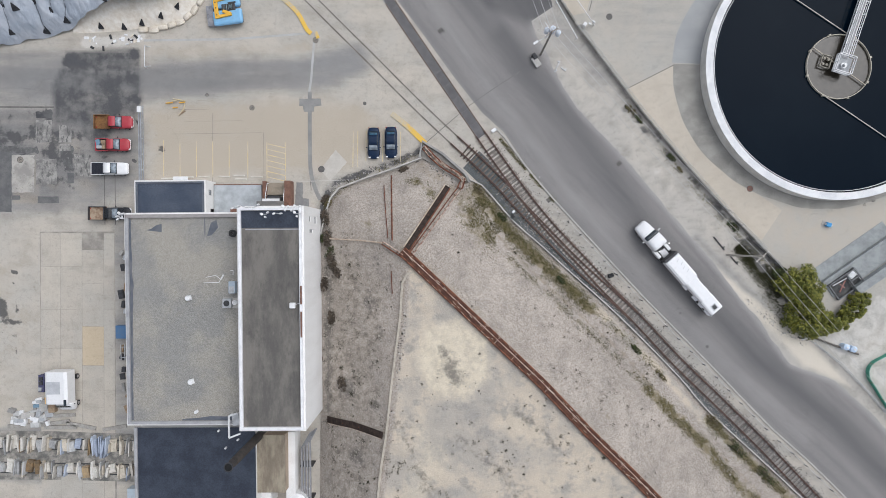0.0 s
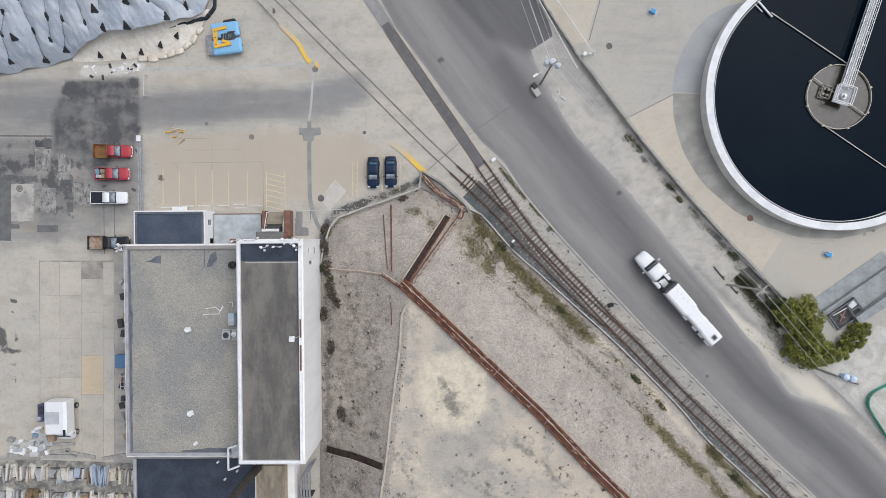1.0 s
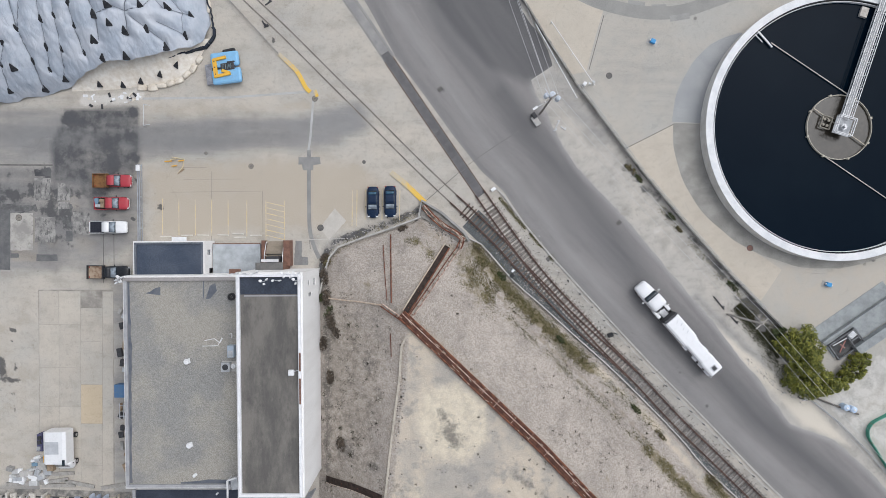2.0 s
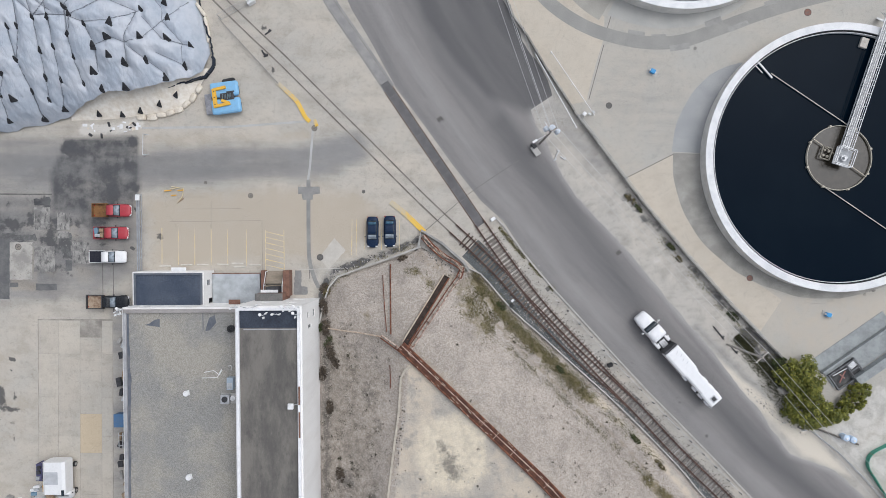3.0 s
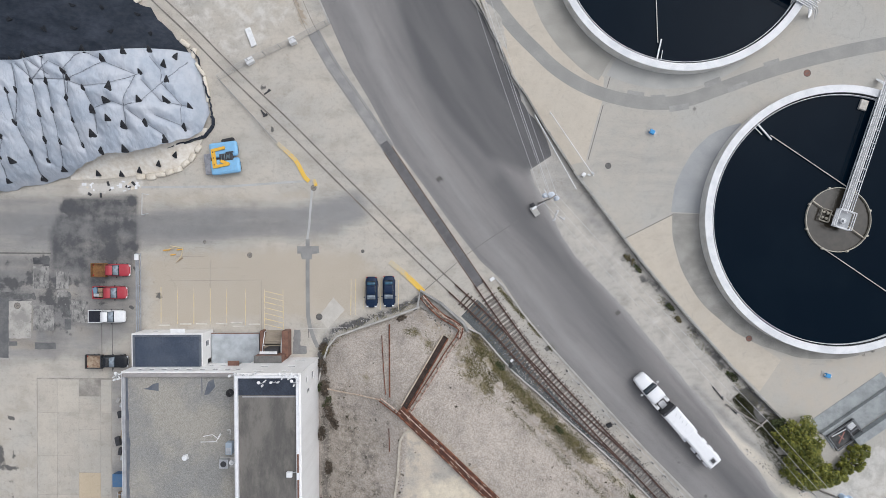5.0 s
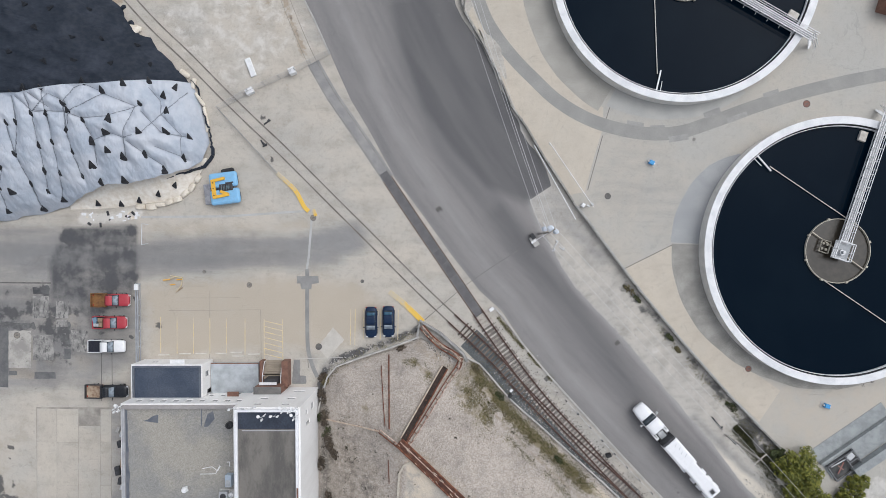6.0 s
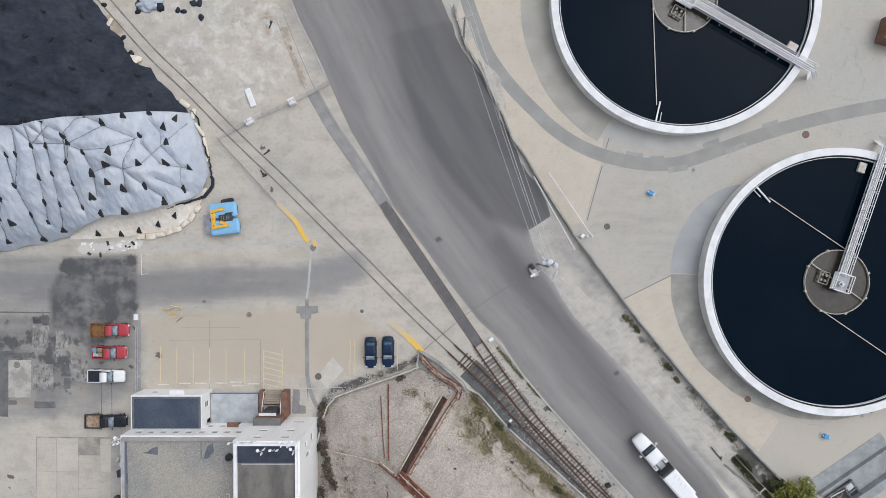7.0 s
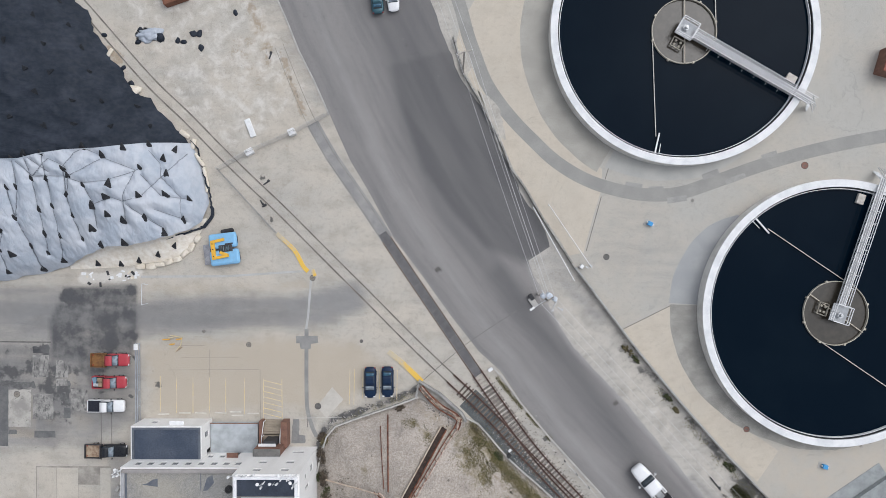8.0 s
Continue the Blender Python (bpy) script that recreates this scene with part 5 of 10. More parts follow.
def flashing(pts):
    bm = bmesh.new()
    prism(bm, pts, LOWH, LOWH + 0.035)
    part("flashing", bm, FLASH, FAC, "bare blue-grey membrane at the roof's edge")


flashing([(0.38, -0.6), (0.38, -29.5)] + ragged([(0.72, -29.5), (0.66, -22), (0.80, -12), (0.68, -0.6)], 0.18))
flashing([(17.58, -29.4)] + [(17.58, -3.0)] + ragged([(17.35, -3.0), (17.2, -14), (16.85, -20), (17.0, -29.4)], 0.2))
flashing([(7.7, -29.6), (17.2, -29.6)] + ragged([(17.2, -29.1), (12, -29.0), (7.7, -29.4)], 0.15))
flashing([(2.8, -2.2), (5.1, -2.5), (5.1, -1.3), (4.3, -1.5), (3.6, -2.0)])
flashing([(11.25, -3.0), (11.37, -3.0), (11.37, -0.4), (11.25, -0.4)])
flashing([(11.6, -3.1), (12.3, -3.0), (13.2, -1.9), (13.0, -0.8), (12.2, -1.2)])
# the tall wing: x 17.65 to 26.2, y -29.6 to 0.6
tall_n = [(26.2 - x - 0.6, 26.2 - x + 0.6, z, z + 0.95) for x in (20.1, 24.0) for z in (5.9, 8.8)] + [(26.2 - 24.1 - 0.9, 26.2 - 24.1 + 0.9, 1.9, 2.7)]
bm = bmesh.new()
wall(bm, 26.2, 0.6, 17.65, 0.6, 0, TALLH, 0.3, tall_n)
part("wall_north", bm, WHITE, FAC)
for h in tall_n:
    window(FAC, 26.2, 0.6, 17.65, 0.6, h, 0.3)
tall_e = [(30.2 - 2.0, 30.2 - 0.9, 3.2, 4.7), (30.2 - 1.8, 30.2 - 1.0, 6.9, 8.0), (30.2 - 3.4, 30.2 - 2.8, 5.6, 7.6)]
bm = bmesh.new()
wall(bm, 26.2, -29.6, 26.2, 0.9, 0, TALLH, 0.3, tall_e)
part("wall_east", bm, WHITE, FAC)
for h in tall_e:
    window(FAC, 26.2, -29.6, 26.2, 0.3, h, 0.3)
bm = bmesh.new()
wall(bm, 17.65, 0.9, 17.65, -29.6, 0, TALLH, 0.3)
part("wall_west", bm, WHITE, FAC)
bm = bmesh.new()
wall(bm, 17.35, -29.6, 26.5, -29.6, 0, TALLH, 0.3)
part("wall_south", bm, WHITE, FAC)
flat_roof("roof", 17.95, -29.3, 25.9, 0.3, TALLH, ROOF_TALL, FAC, "flat roof with dark water stains")
coping(FAC, 17.6, -29.65, 26.25, 0.65, TALLH - 0.02, 0.36, WHITEC, "white parapet coping", "nsew", 0.45)
bm = bmesh.new()
box(bm, 21.9, -0.95, TALLH, 7.9, 2.3, 0.03)
part("membrane", bm, NAVY, FAC, "new dark membrane strip")
bm = bmesh.new()
box(bm, 22.2, -2.3, TALLH, 7.4, 0.14, 0.035)
part("membrane_edge", bm, COPING, FAC, "pale seam beside the new membrane")
bm = bmesh.new()
for y0, y1 in ((-10, -12.5), (-13.5, -17.0)):
    box(bm, 26.12, (y0 + y1) / 2, TALLH + 0.42, 0.24, y1 - y0, 0.05)
part("coping_patch", bm, BRICK, FAC, "rust-red exposed coping")
bm = bmesh.new()
for y in (-2, -9.5):
    rod(bm, (26.3, y, 0.5), (26.3, y, 10.8), 0.06)
rod(bm, (26.32, -1.2, 3.0), (26.32, -10.2, 3.0), 0.07)
rod(bm, (26.32, -10.2, 3.0), (26.32, -10.2, 1.2), 0.07)
part("conduit", bm, GALV, FAC, "grey conduits on the white wall")

# the single-storey annex
ANX = thing("annex", -45.2, 4.35, 0, 1.3, "single-storey white annex with a dark flat roof", "building")
ah = 3.85
an_holes = [(10.0 - 2.2 - 0.5, 10.0 - 2.2 + 0.5, 1.2, 2.3), (10.0 - 5.5 - 0.5, 10.0 - 5.5 + 0.5, 1.2, 2.3)]
bm = bmesh.new()
wall(bm, 9.95, 5.0, -0.15, 5.0, 0, ah, 0.25, an_holes)
part("wall_north", bm, WHITE, ANX)
for h in an_holes:
    window(ANX, 9.95, 5.0, -0.15, 5.0, h, 0.25)
ae = [(3.0, 3.9, 1.4, 2.7), (0.25, 1.05, 0.05, 2.1)]
bm = bmesh.new()
wall(bm, 9.95, 0.32, 9.95, 5.25, 0, ah, 0.25, [(h[0] - 0.26, h[1] - 0.26, h[2], h[3]) if h[0] > 1 else (0.0, 0.79, h[2], h[3]) for h in ae])
part("wall_east", bm, WHITE, ANX)
window(ANX, 9.95, 0.06, 9.95, 4.75, ae[0], 0.25)
bm = bmesh.new()
box(bm, 9.8, 0.71, 0.05, 0.06, 0.78, 2.03)
part("door", bm, DARK, ANX, "dark side door")
bm = bmesh.new()
wall(bm, -0.15, 5.25, -0.15, 0.32, 0, ah, 0.25)
part("wall_west", bm, WHITE, ANX)
flat_roof("roof", 0.1, 0.06, 9.7, 4.75, ah - 0.05, weathered("slate_membrane", (0.042, 0.057, 0.088, 1), (0.070, 0.086, 0.118, 1), 0.3, 0.6, 0, 6, 0.1), ANX, "dark navy roof membrane")
coping(ANX, -0.2, 0.06, 10.0, 5.05, ah - 0.06, 0.3, weathered("slate_coping", (0.13, 0.145, 0.17, 1), (0.09, 0.10, 0.12, 1), 1), "dark grey metal edge", "nwe", 0.2)
bm = bmesh.new()
box(bm, 6.2, 5.45, 3.2, 2.2, 0.8, 0.12, bevel=0.03)
rod(bm, (5.3, 5.8, 3.2), (5.3, 5.02, 3.6), 0.03), rod(bm, (7.1, 5.8, 3.2), (7.1, 5.02, 3.6), 0.03)
part("canopy", bm, WHITEP, ANX, "small white canopy")

# loading deck, entrance stair and porch
DECKM = weathered("deck_concrete", (0.47, 0.50, 0.52, 1), (0.31, 0.33, 0.345, 1), 0.45, 0.6)
LD = thing("loading_deck", -31.3, 7.1, 0, 1.3, "blue-grey concrete loading deck between annex and stair", "loading deck")
bm = bmesh.new()
box(bm, 0, -0.1, 0, 7.3, 4.85, 1.0, bevel=0.04)
part("slab", bm, DECKM, LD)
bm = bmesh.new()
box(bm, 0, 2.36, 0.98, 7.3, 0.14, 0.06)
part("edge_trim", bm, BRICK, LD, "brown edge trim")
ST = thing("entrance_stair", -25.4, 8.2, 0, 1.3, "concrete stair between red brick cheek walls", "stair")
for k in range(6):
    bm = bmesh.new()
    box(bm, 0, 1.55 - k * 0.32, 0, 2.9, 0.34, 0.17 * (k + 1), bevel=0.015)
    part("step", bm, weathered("stair_concrete", (0.33, 0.28, 0.22, 1), (0.26, 0.22, 0.17, 1), 1.2) if k == 0 else ST.children[0].data.materials[0], ST)
bm = bmesh.new()
box(bm, 0, -1.3, 0, 2.9, 1.7, 1.03)
part("landing", bm, ST.children[0].data.materials[0], ST)
for x, w in ((-1.72, 0.5), (1.95, 0.95)):
    bm = bmesh.new()
    box(bm, x, -0.1, 0, w, 3.9, 1.9 if x > 0 else 1.5, bevel=0.03)
    part("cheek_wall", bm, BRICK, ST, "red brick cheek wall")
for x in (-1.38, 1.38):
    bm = bmesh.new()
    for p, q in (((x, 1.6, 0.95), (x, -0.4, 2.0)), ((x, -0.4, 2.0), (x, -1.5, 2.0)), ((x, 1.6, 0.1), (x, 1.6, 0.95)), ((x, -0.4, 1.0), (x, -0.4, 2.0)), ((x, -1.5, 1.0), (x, -1.5, 2.0))):
        rod(bm, p, q, 0.06)
    part("handrail", bm, WHITEP, ST, "white tube handrail")
PORCH = thing("entrance_porch", -25.3, 6.3, 0, 1.3, "brick entrance porch with a flat dark roof", "porch")
bm = bmesh.new()
box(bm, 0, -0.3, 0, 3.9, 1.5, 4.2)
part("body", bm, BRICK, PORCH, "red brick walls")
bm = bmesh.new()
box(bm, 0, -0.3, 4.2, 4.05, 1.6, 0.15, bevel=0.02)
part("roof", bm, weathered("porch_roof", (0.12, 0.12, 0.115, 1), (0.18, 0.17, 0.16, 1), 0.8), PORCH, "flat grey roof")
bm = bmesh.new()
box(bm, 0.1, 0.9, 1.03, 1.8, 0.9, 2.2, bevel=0.03)
part("vestibule", bm, DARK, PORCH, "dark glazed vestibule")
bm = bmesh.new()
box(bm, -0.2, 0.75, 3.25, 2.6, 0.4, 0.12)
part("ledge", bm, WHITEP, PORCH, "white ledge over the door")

# the rear buildings
RB = thing("rear_building", -44.3, -26.1, 0, 1.3, "low rear building with a large dark navy roof", "building")
bm = bmesh.new()
box(bm, 9.0, -14.5, 0, 17.2, 28, 5.8)
part("body", bm, WHITE, RB)
bm = bmesh.new()
box(bm, 9.0, -14.5, 5.8, 17.3, 28.0, 0.12)
part("roof", bm, NAVY, RB, "dark navy roof membrane")
bm = bmesh.new()
box(bm, 0.25, -14.5, 5.8, 0.4, 28.2, 0.4, bevel=0.02)
part("parapet", bm, COPING, RB)
bm = bmesh.new()
for x, y in ((13.4, -3.4), (12.4, -0.9), (15.2, -2.2)):
    cyl(bm, x, y, 5.9, 0.14, 0.5, 10)
part("vent_pipe", bm, WHITEP, RB, "short white roof pipes")
TB = thing("boiler_house", -24.9, -31.8, 0, 1.3, "tan flat-roofed boiler house beneath the chimney", "building")
bm = bmesh.new()
box(bm, 0, 0, 0, 4.9, 8.4, 5.0)
part("body", bm, weathered("tan_wall", (0.42, 0.33, 0.25, 1), (0.34, 0.27, 0.20, 1), 0.6), TB)
bm = bmesh.new()
box(bm, 0, 0, 5.0, 5.0, 8.5, 0.12, bevel=0.02)
part("roof", bm, weathered("tan_roof", (0.34, 0.295, 0.22, 1), (0.20, 0.165, 0.125, 1), 0.5, 0.9, streak=(2, 0.6, 1)), TB, "rust-streaked tan roof")
bm = bmesh.new()
box(bm, -1.3, -5.6, 0, 2.2, 2.8, 3.2)
part("lean_to", bm, WHITE, TB)
WW = thing("side_passage", -22.1, -33.4, 0, 1.3, "narrow white-roofed passage beside the boiler house", "building")
bm = bmesh.new()
box(bm, 0, 0, 0, 1.4, 11.5, 3.3, bevel=0.04)
part("body", bm, WHITE, WW)
CH = thing("chimney", -26.36, -27.76, 0, 0, "tall brown steel chimney with a soot-black mouth", "chimney")
bm = bmesh.new()
cyl(bm, 0, 0, 0, 0.62, 15.5, 24, 0.55)
part("stack", bm, weathered("chimney_steel", (0.03, 0.026, 0.024, 1), (0.06, 0.05, 0.044, 1), 0.8, 0.8), CH)
bm = bmesh.new()
ring(bm, 0.48, 0.60, 16.9, 17.1, 24)
part("mouth_ring", bm, DARK, CH)
bm = bmesh.new()
disc(bm, 0.5, 17.02, 24)
part("mouth", bm, weathered("soot", (0.004, 0.004, 0.004, 1), (0.008, 0.008, 0.008, 1), 1), CH, "black mouth")
DU = thing("duct_run", -19.9, -33.2, 0, 1.3, "four parallel grey ducts along the wall", "ducts")
for k in range(4):
    bm = bmesh.new()
    beam(bm, (-0.75 + k * 0.42, -12, 2.2), (-0.75 + k * 0.42, 3.0 + k * 0.35, 2.2), 0.24, 0.3)
    beam(bm, (-0.75 + k * 0.42, 2.9 + k * 0.35, 2.2), (0.6 + k * 0.3, 5.2 + k * 0.2, 2.2), 0.24, 0.3)
    part("duct", bm, weathered("duct_steel", (0.30, 0.30, 0.31, 1), (0.21, 0.21, 0.22, 1), 1.2) if k == 0 else DU.children[0].data.materials[0], DU)
for y in (-10, -5, 0):
    bm = bmesh.new()
    box(bm, -0.1, y, 0, 1.9, 0.2, 2.05)
    part("duct_stand", bm, DARK, DU)
DOME = thing("water_tank", -21.2, -38.6, 0, 0, "white domed tank beside the boiler house", "tank")
bm = bmesh.new()
cyl(bm, 0, 0, 0, 1.7, 3.0, 28)
part("shell", bm, WHITEP, DOME)
bm = bmesh.new()
bmesh.ops.create_uvsphere(bm, u_segments=28, v_segments=10, radius=1.72)
for v in bm.verts:
    v.co = Vector((v.co.x, v.co.y, 3.0 + max(0, v.co.z) * 0.35))
part("dome", bm, WHITEP, DOME, smooth=True)

# ---------------------------------------------------------------- on the roofs
RZ = LOWH + 0.03


def roof_vent(x, y, r=0.42):
    t = thing("roof_vent", x, y, RZ, random.uniform(0, 90), "white round roof vent on the gravel", "roof vent", "roof vents")
    bm = bmesh.new()
    box(bm, 0, 0, 0, r * 1.7, r * 1.7, 0.2, bevel=0.03)
    part("base", bm, WHITEP, t)
    bm = bmesh.new()
    cyl(bm, 0, 0, 0.2, r * 0.6, 0.35, 14)
    cyl(bm, 0, 0, 0.5, r, 0.18, 16, r * 0.75)
    part("cap", bm, WHITEP, t)


roof_vent(-36.0, -7.4), roof_vent(-35.5, -19.4), roof_vent(-34.7, -23.7, 0.25)
t = thing("exhaust_fan", -29.75, 1.95, RZ, 0, "black round exhaust fan on the gravel roof", "roof fan")
bm = bmesh.new()
ring(bm, 0.25, 0.52, 0, 0.45, 24)
part("housing", bm, RUBBER, t)
bm = bmesh.new()
for k in range(6):
    beam(bm, (0, 0, 0.3), (0.27 * math.cos(k * 1.047), 0.27 * math.sin(k * 1.047), 0.3), 0.08, 0.03)
cyl(bm, 0, 0, 0.1, 0.09, 0.25, 10)
part("blades", bm, DARK, t)
t = thing("air_handler", -29.5, -5.7, RZ, 1, "pale blue rooftop air handler beside the tall wing", "air conditioner")
bm = bmesh.new()
box(bm, 0, 0, 0.15, 0.9, 1.7, 1.0, bevel=0.05)
part("cabinet", bm, paint("pale_blue_paint", (0.42, 0.50, 0.58, 1)), t)
bm = bmesh.new()
box(bm, 0.0, -0.3, 1.15, 0.7, 0.9, 0.06, bevel=0.02)
part("lid", bm, GALV, t)
bm = bmesh.new()
for y in (-0.6, 0.6):
    box(bm, 0, y, 0, 1.0, 0.15, 0.16)
part("skid", bm, DARK, t)
t = thing("condenser_unit", -30.3, -8.0, RZ, 0, "grey rooftop condenser with a dark round fan", "air conditioner")
bm = bmesh.new()
box(bm, 0, 0, 0.08, 1.2, 1.3, 0.8, bevel=0.04)
part("cabinet", bm, GALV, t)
bm = bmesh.new()
ring(bm, 0.33, 0.42, 0.88, 0.95, 20)
cyl(bm, 0, 0, 0.86, 0.34, 0.03, 20)
part("fan_grille", bm, DARK, t)
bm = bmesh.new()
cyl(bm, 1.0, 0.1, 0, 0.35, 0.6, 14)
cyl(bm, 1.0, 0.1, 0.6, 0.25, 0.2, 14, 0.1)
part("receiver", bm, WHITEP, t, "white round receiver")
bm = bmesh.new()
box(bm, 0.3, 0, 0, 2.2, 1.5, 0.08)
part("pad", bm, KERB, t)
t = thing("roof_pipes", -32.0, -4.2, RZ, 0, "loose white pipes lying on the gravel roof", "pipes")
for pts in ([(-1.6, -0.2), (-0.2, 0.1), (0.6, -0.5), (1.0, 0.2)], [(-1.9, -1.0), (0.3, -0.9), (0.9, 0.3)], [(1.9, 0.8), (2.3, 0.85), (2.3, 0.2)]):
    bm = bmesh.new()
    for a, b in zip(pts, pts[1:]):
        rod(bm, (*a, 0.08), (*b, 0.08), 0.05)
    part("pipe", bm, WHITEP, t)


def antenna_cluster(x, y, z, rz, n, label):
    t = thing("antenna_cluster", x, y, z, rz, label, "antenna", "antennas")
    bm = bmesh.new()
    rod(bm, (0, 0, 0), (0, 0, 1.0), 0.05)
    rod(bm, (-0.55, 0, 0.7), (0.55, 0, 0.7), 0.04)
    part("mast", bm, GALV, t)
    for k in range(n):
        bm = bmesh.new()
        ang = k * 2 * math.pi / n + 0.4
        if k % 2:
            bmesh.ops.create_uvsphere(bm, u_segments=14, v_segments=8, radius=0.24)
            for v in bm.verts:
                v.co.z *= 0.35
            bmesh.ops.transform(bm, matrix=pose(math.cos(ang) * 0.5, math.sin(ang) * 0.35, 0.7, 50, 0, math.degrees(ang)), verts=bm.verts)
            part("dish", bm, WHITEP, t, "white dish", True)
        else:
            box(bm, math.cos(ang) * 0.5, math.sin(ang) * 0.35, 0.3, 0.28, 0.14, 0.75, math.degrees(ang), 0.03)
            part("panel", bm, WHITEP, t, "white panel antenna")


for x, y, n in ((-27.9, 5.5, 2), (-26.5, 5.5, 1), (-25.2, 5.6, 2), (-23.8, 4.55, 3), (-22.1, 4.7, 2), (-21.1, 5.5, 3), (-20.3, 5.5, 3), (-19.6, 5.5, 4), (-19.4, 4.7, 3)):
    antenna_cluster(x, y, TALLH - 0.4 if y > 5.3 else TALLH + 0.02, random.uniform(-20, 20), n, "white panel and dish antennas on the roof's parapet")
antenna_cluster(-45.5, 4.3, LOWH + 0.25, 10, 4, "white antennas bracketed to the low roof's corner")
antenna_cluster(-45.6, 4.0, LOWH + 0.3, 70, 3, "white antennas on the low roof's corner")
t = thing("roof_lamp", -19.7, -7.7, TALLH, 0, "white box lamp on the tall roof's edge", "lamp")
bm = bmesh.new()
box(bm, -0.2, 0, 0.5, 0.75, 0.75, 0.45, bevel=0.06)
part("housing", bm, WHITEP, t)
bm = bmesh.new()
rod(bm, (-0.2, 0, 0), (-0.2, 0, 0.55), 0.07)
rod(bm, (-0.2, 0, 0.3), (0.7, 0.3, 0.6), 0.05)
part("bracket", bm, GALV, t)
t = thing("hoist_frame", -28.9, -25.0, RZ, 1.3, "white steel hoist frame overhanging the roof's corner", "hoist")
bm = bmesh.new()
for a, b in (((-0.6, -1.9, 1.6), (-0.6, 1.2, 1.6)), ((-0.6, -1.9, 1.6), (1.0, -1.3, 1.6)), ((-0.6, 1.2, 1.6), (0.6, 1.6, 1.6))):
    beam(bm, a, b, 0.22, 0.22)
part("frame", bm, WHITEP, t)
bm = bmesh.new()
for x, y in ((-0.6, -0.2), (-0.6, 1.2), (0.6, 1.5)):
    rod(bm, (x, y, 0), (x, y, 1.6), 0.07)
part("post", bm, WHITEP, t)
bm = bmesh.new()
box(bm, 0.1, 0.4, 0, 1.0, 1.6, 0.9, 8, 0.05)
part("winch", bm, GALV, t, "grey winch box")


# ---------------------------------------------------------------- vehicles
TYRE = weathered("tyre_rubber", (0.02, 0.02, 0.021, 1), (0.035, 0.035, 0.035, 1), 2, 0.9, local=True)
RIMM = paint("wheel_metal", (0.45, 0.45, 0.46, 1), 0.35, 0.8)
CHROME = paint("chrome", (0.7, 0.7, 0.7, 1), 0.2, 1.0, 0.1)
LAMPG = paint("headlight_glass", (0.75, 0.76, 0.78, 1), 0.12)
# pale grey-blue base colour stands in for sky reflected in the windscreens
SCREEN = glass_mat("windscreen_glass", (0.17, 0.20, 0.23, 1))
REARG = glass_mat("rear_glass", (0.025, 0.075, 0.12, 1))
LAMPR = paint("tail_light_red", (0.35, 0.02, 0.02, 1), 0.2)


def loft(bm, rows, n=6, power=4.0):
    """A body through sections (x, half width, z low, z high), each a rounded box."""
    loops = []
    for x, w, z0, z1 in rows:
        lp = []
        for i in range(4 * n):
            a = 2 * math.pi * (i + 0.5) / (4 * n)
            c, s = math.cos(a), math.sin(a)
            k = (abs(c) ** power + abs(s) ** power) ** (-1 / power)
            lp.append(bm.verts.new((x, w * k * c, (z0 + z1) / 2 + (z1 - z0) / 2 * k * s)))
        loops.append(lp)
    m = 4 * n
    for a, b in zip(loops, loops[1:]):
        for i in range(m):
            bm.faces.new((a[i], a[(i + 1) % m], b[(i + 1) % m], b[i]))
    bm.faces.new(loops[0][::-1]), bm.faces.new(loops[-1])
    bmesh.ops.recalc_face_normals(bm, faces=bm.faces)


def wheels(t, xs, half, r, w=0.24, dual=False):
    for x in xs:
        for s in (-1, 1):
            bm = bmesh.new()
            cyl(bm, x, s * half - w / 2, r, r, w * (1.9 if dual and x < max(xs) else 1), 20, axis="y")
            wh = part("wheel", bm, TYRE, t, "black tyre")
            bm = bmesh.new()
            cyl(bm, x, s * half - w / 2 - 0.012, r, r * 0.6, w + 0.024, 16, axis="y")
            part("rim", bm, RIMM, wh, "steel wheel rim")


def mirrors(t, x, half, z, mat):
    for s in (-1, 1):
        bm = bmesh.new()
        box(bm, x, s * (half + 0.12), z, 0.14, 0.24, 0.18, bevel=0.04)
        part("mirror", bm, mat, t)


def lamps(t, xf, xr, half, z):
    for s in (-1, 1):
        bm = bmesh.new()
        box(bm, xf, s * (half - 0.22), z, 0.16, 0.34, 0.16, bevel=0.03)
        part("headlight", bm, LAMPG, t)
        bm = bmesh.new()
        box(bm, xr, s * (half - 0.14), z + 0.12, 0.10, 0.22, 0.2, bevel=0.02)
        part("tail_light", bm, LAMPR, t)


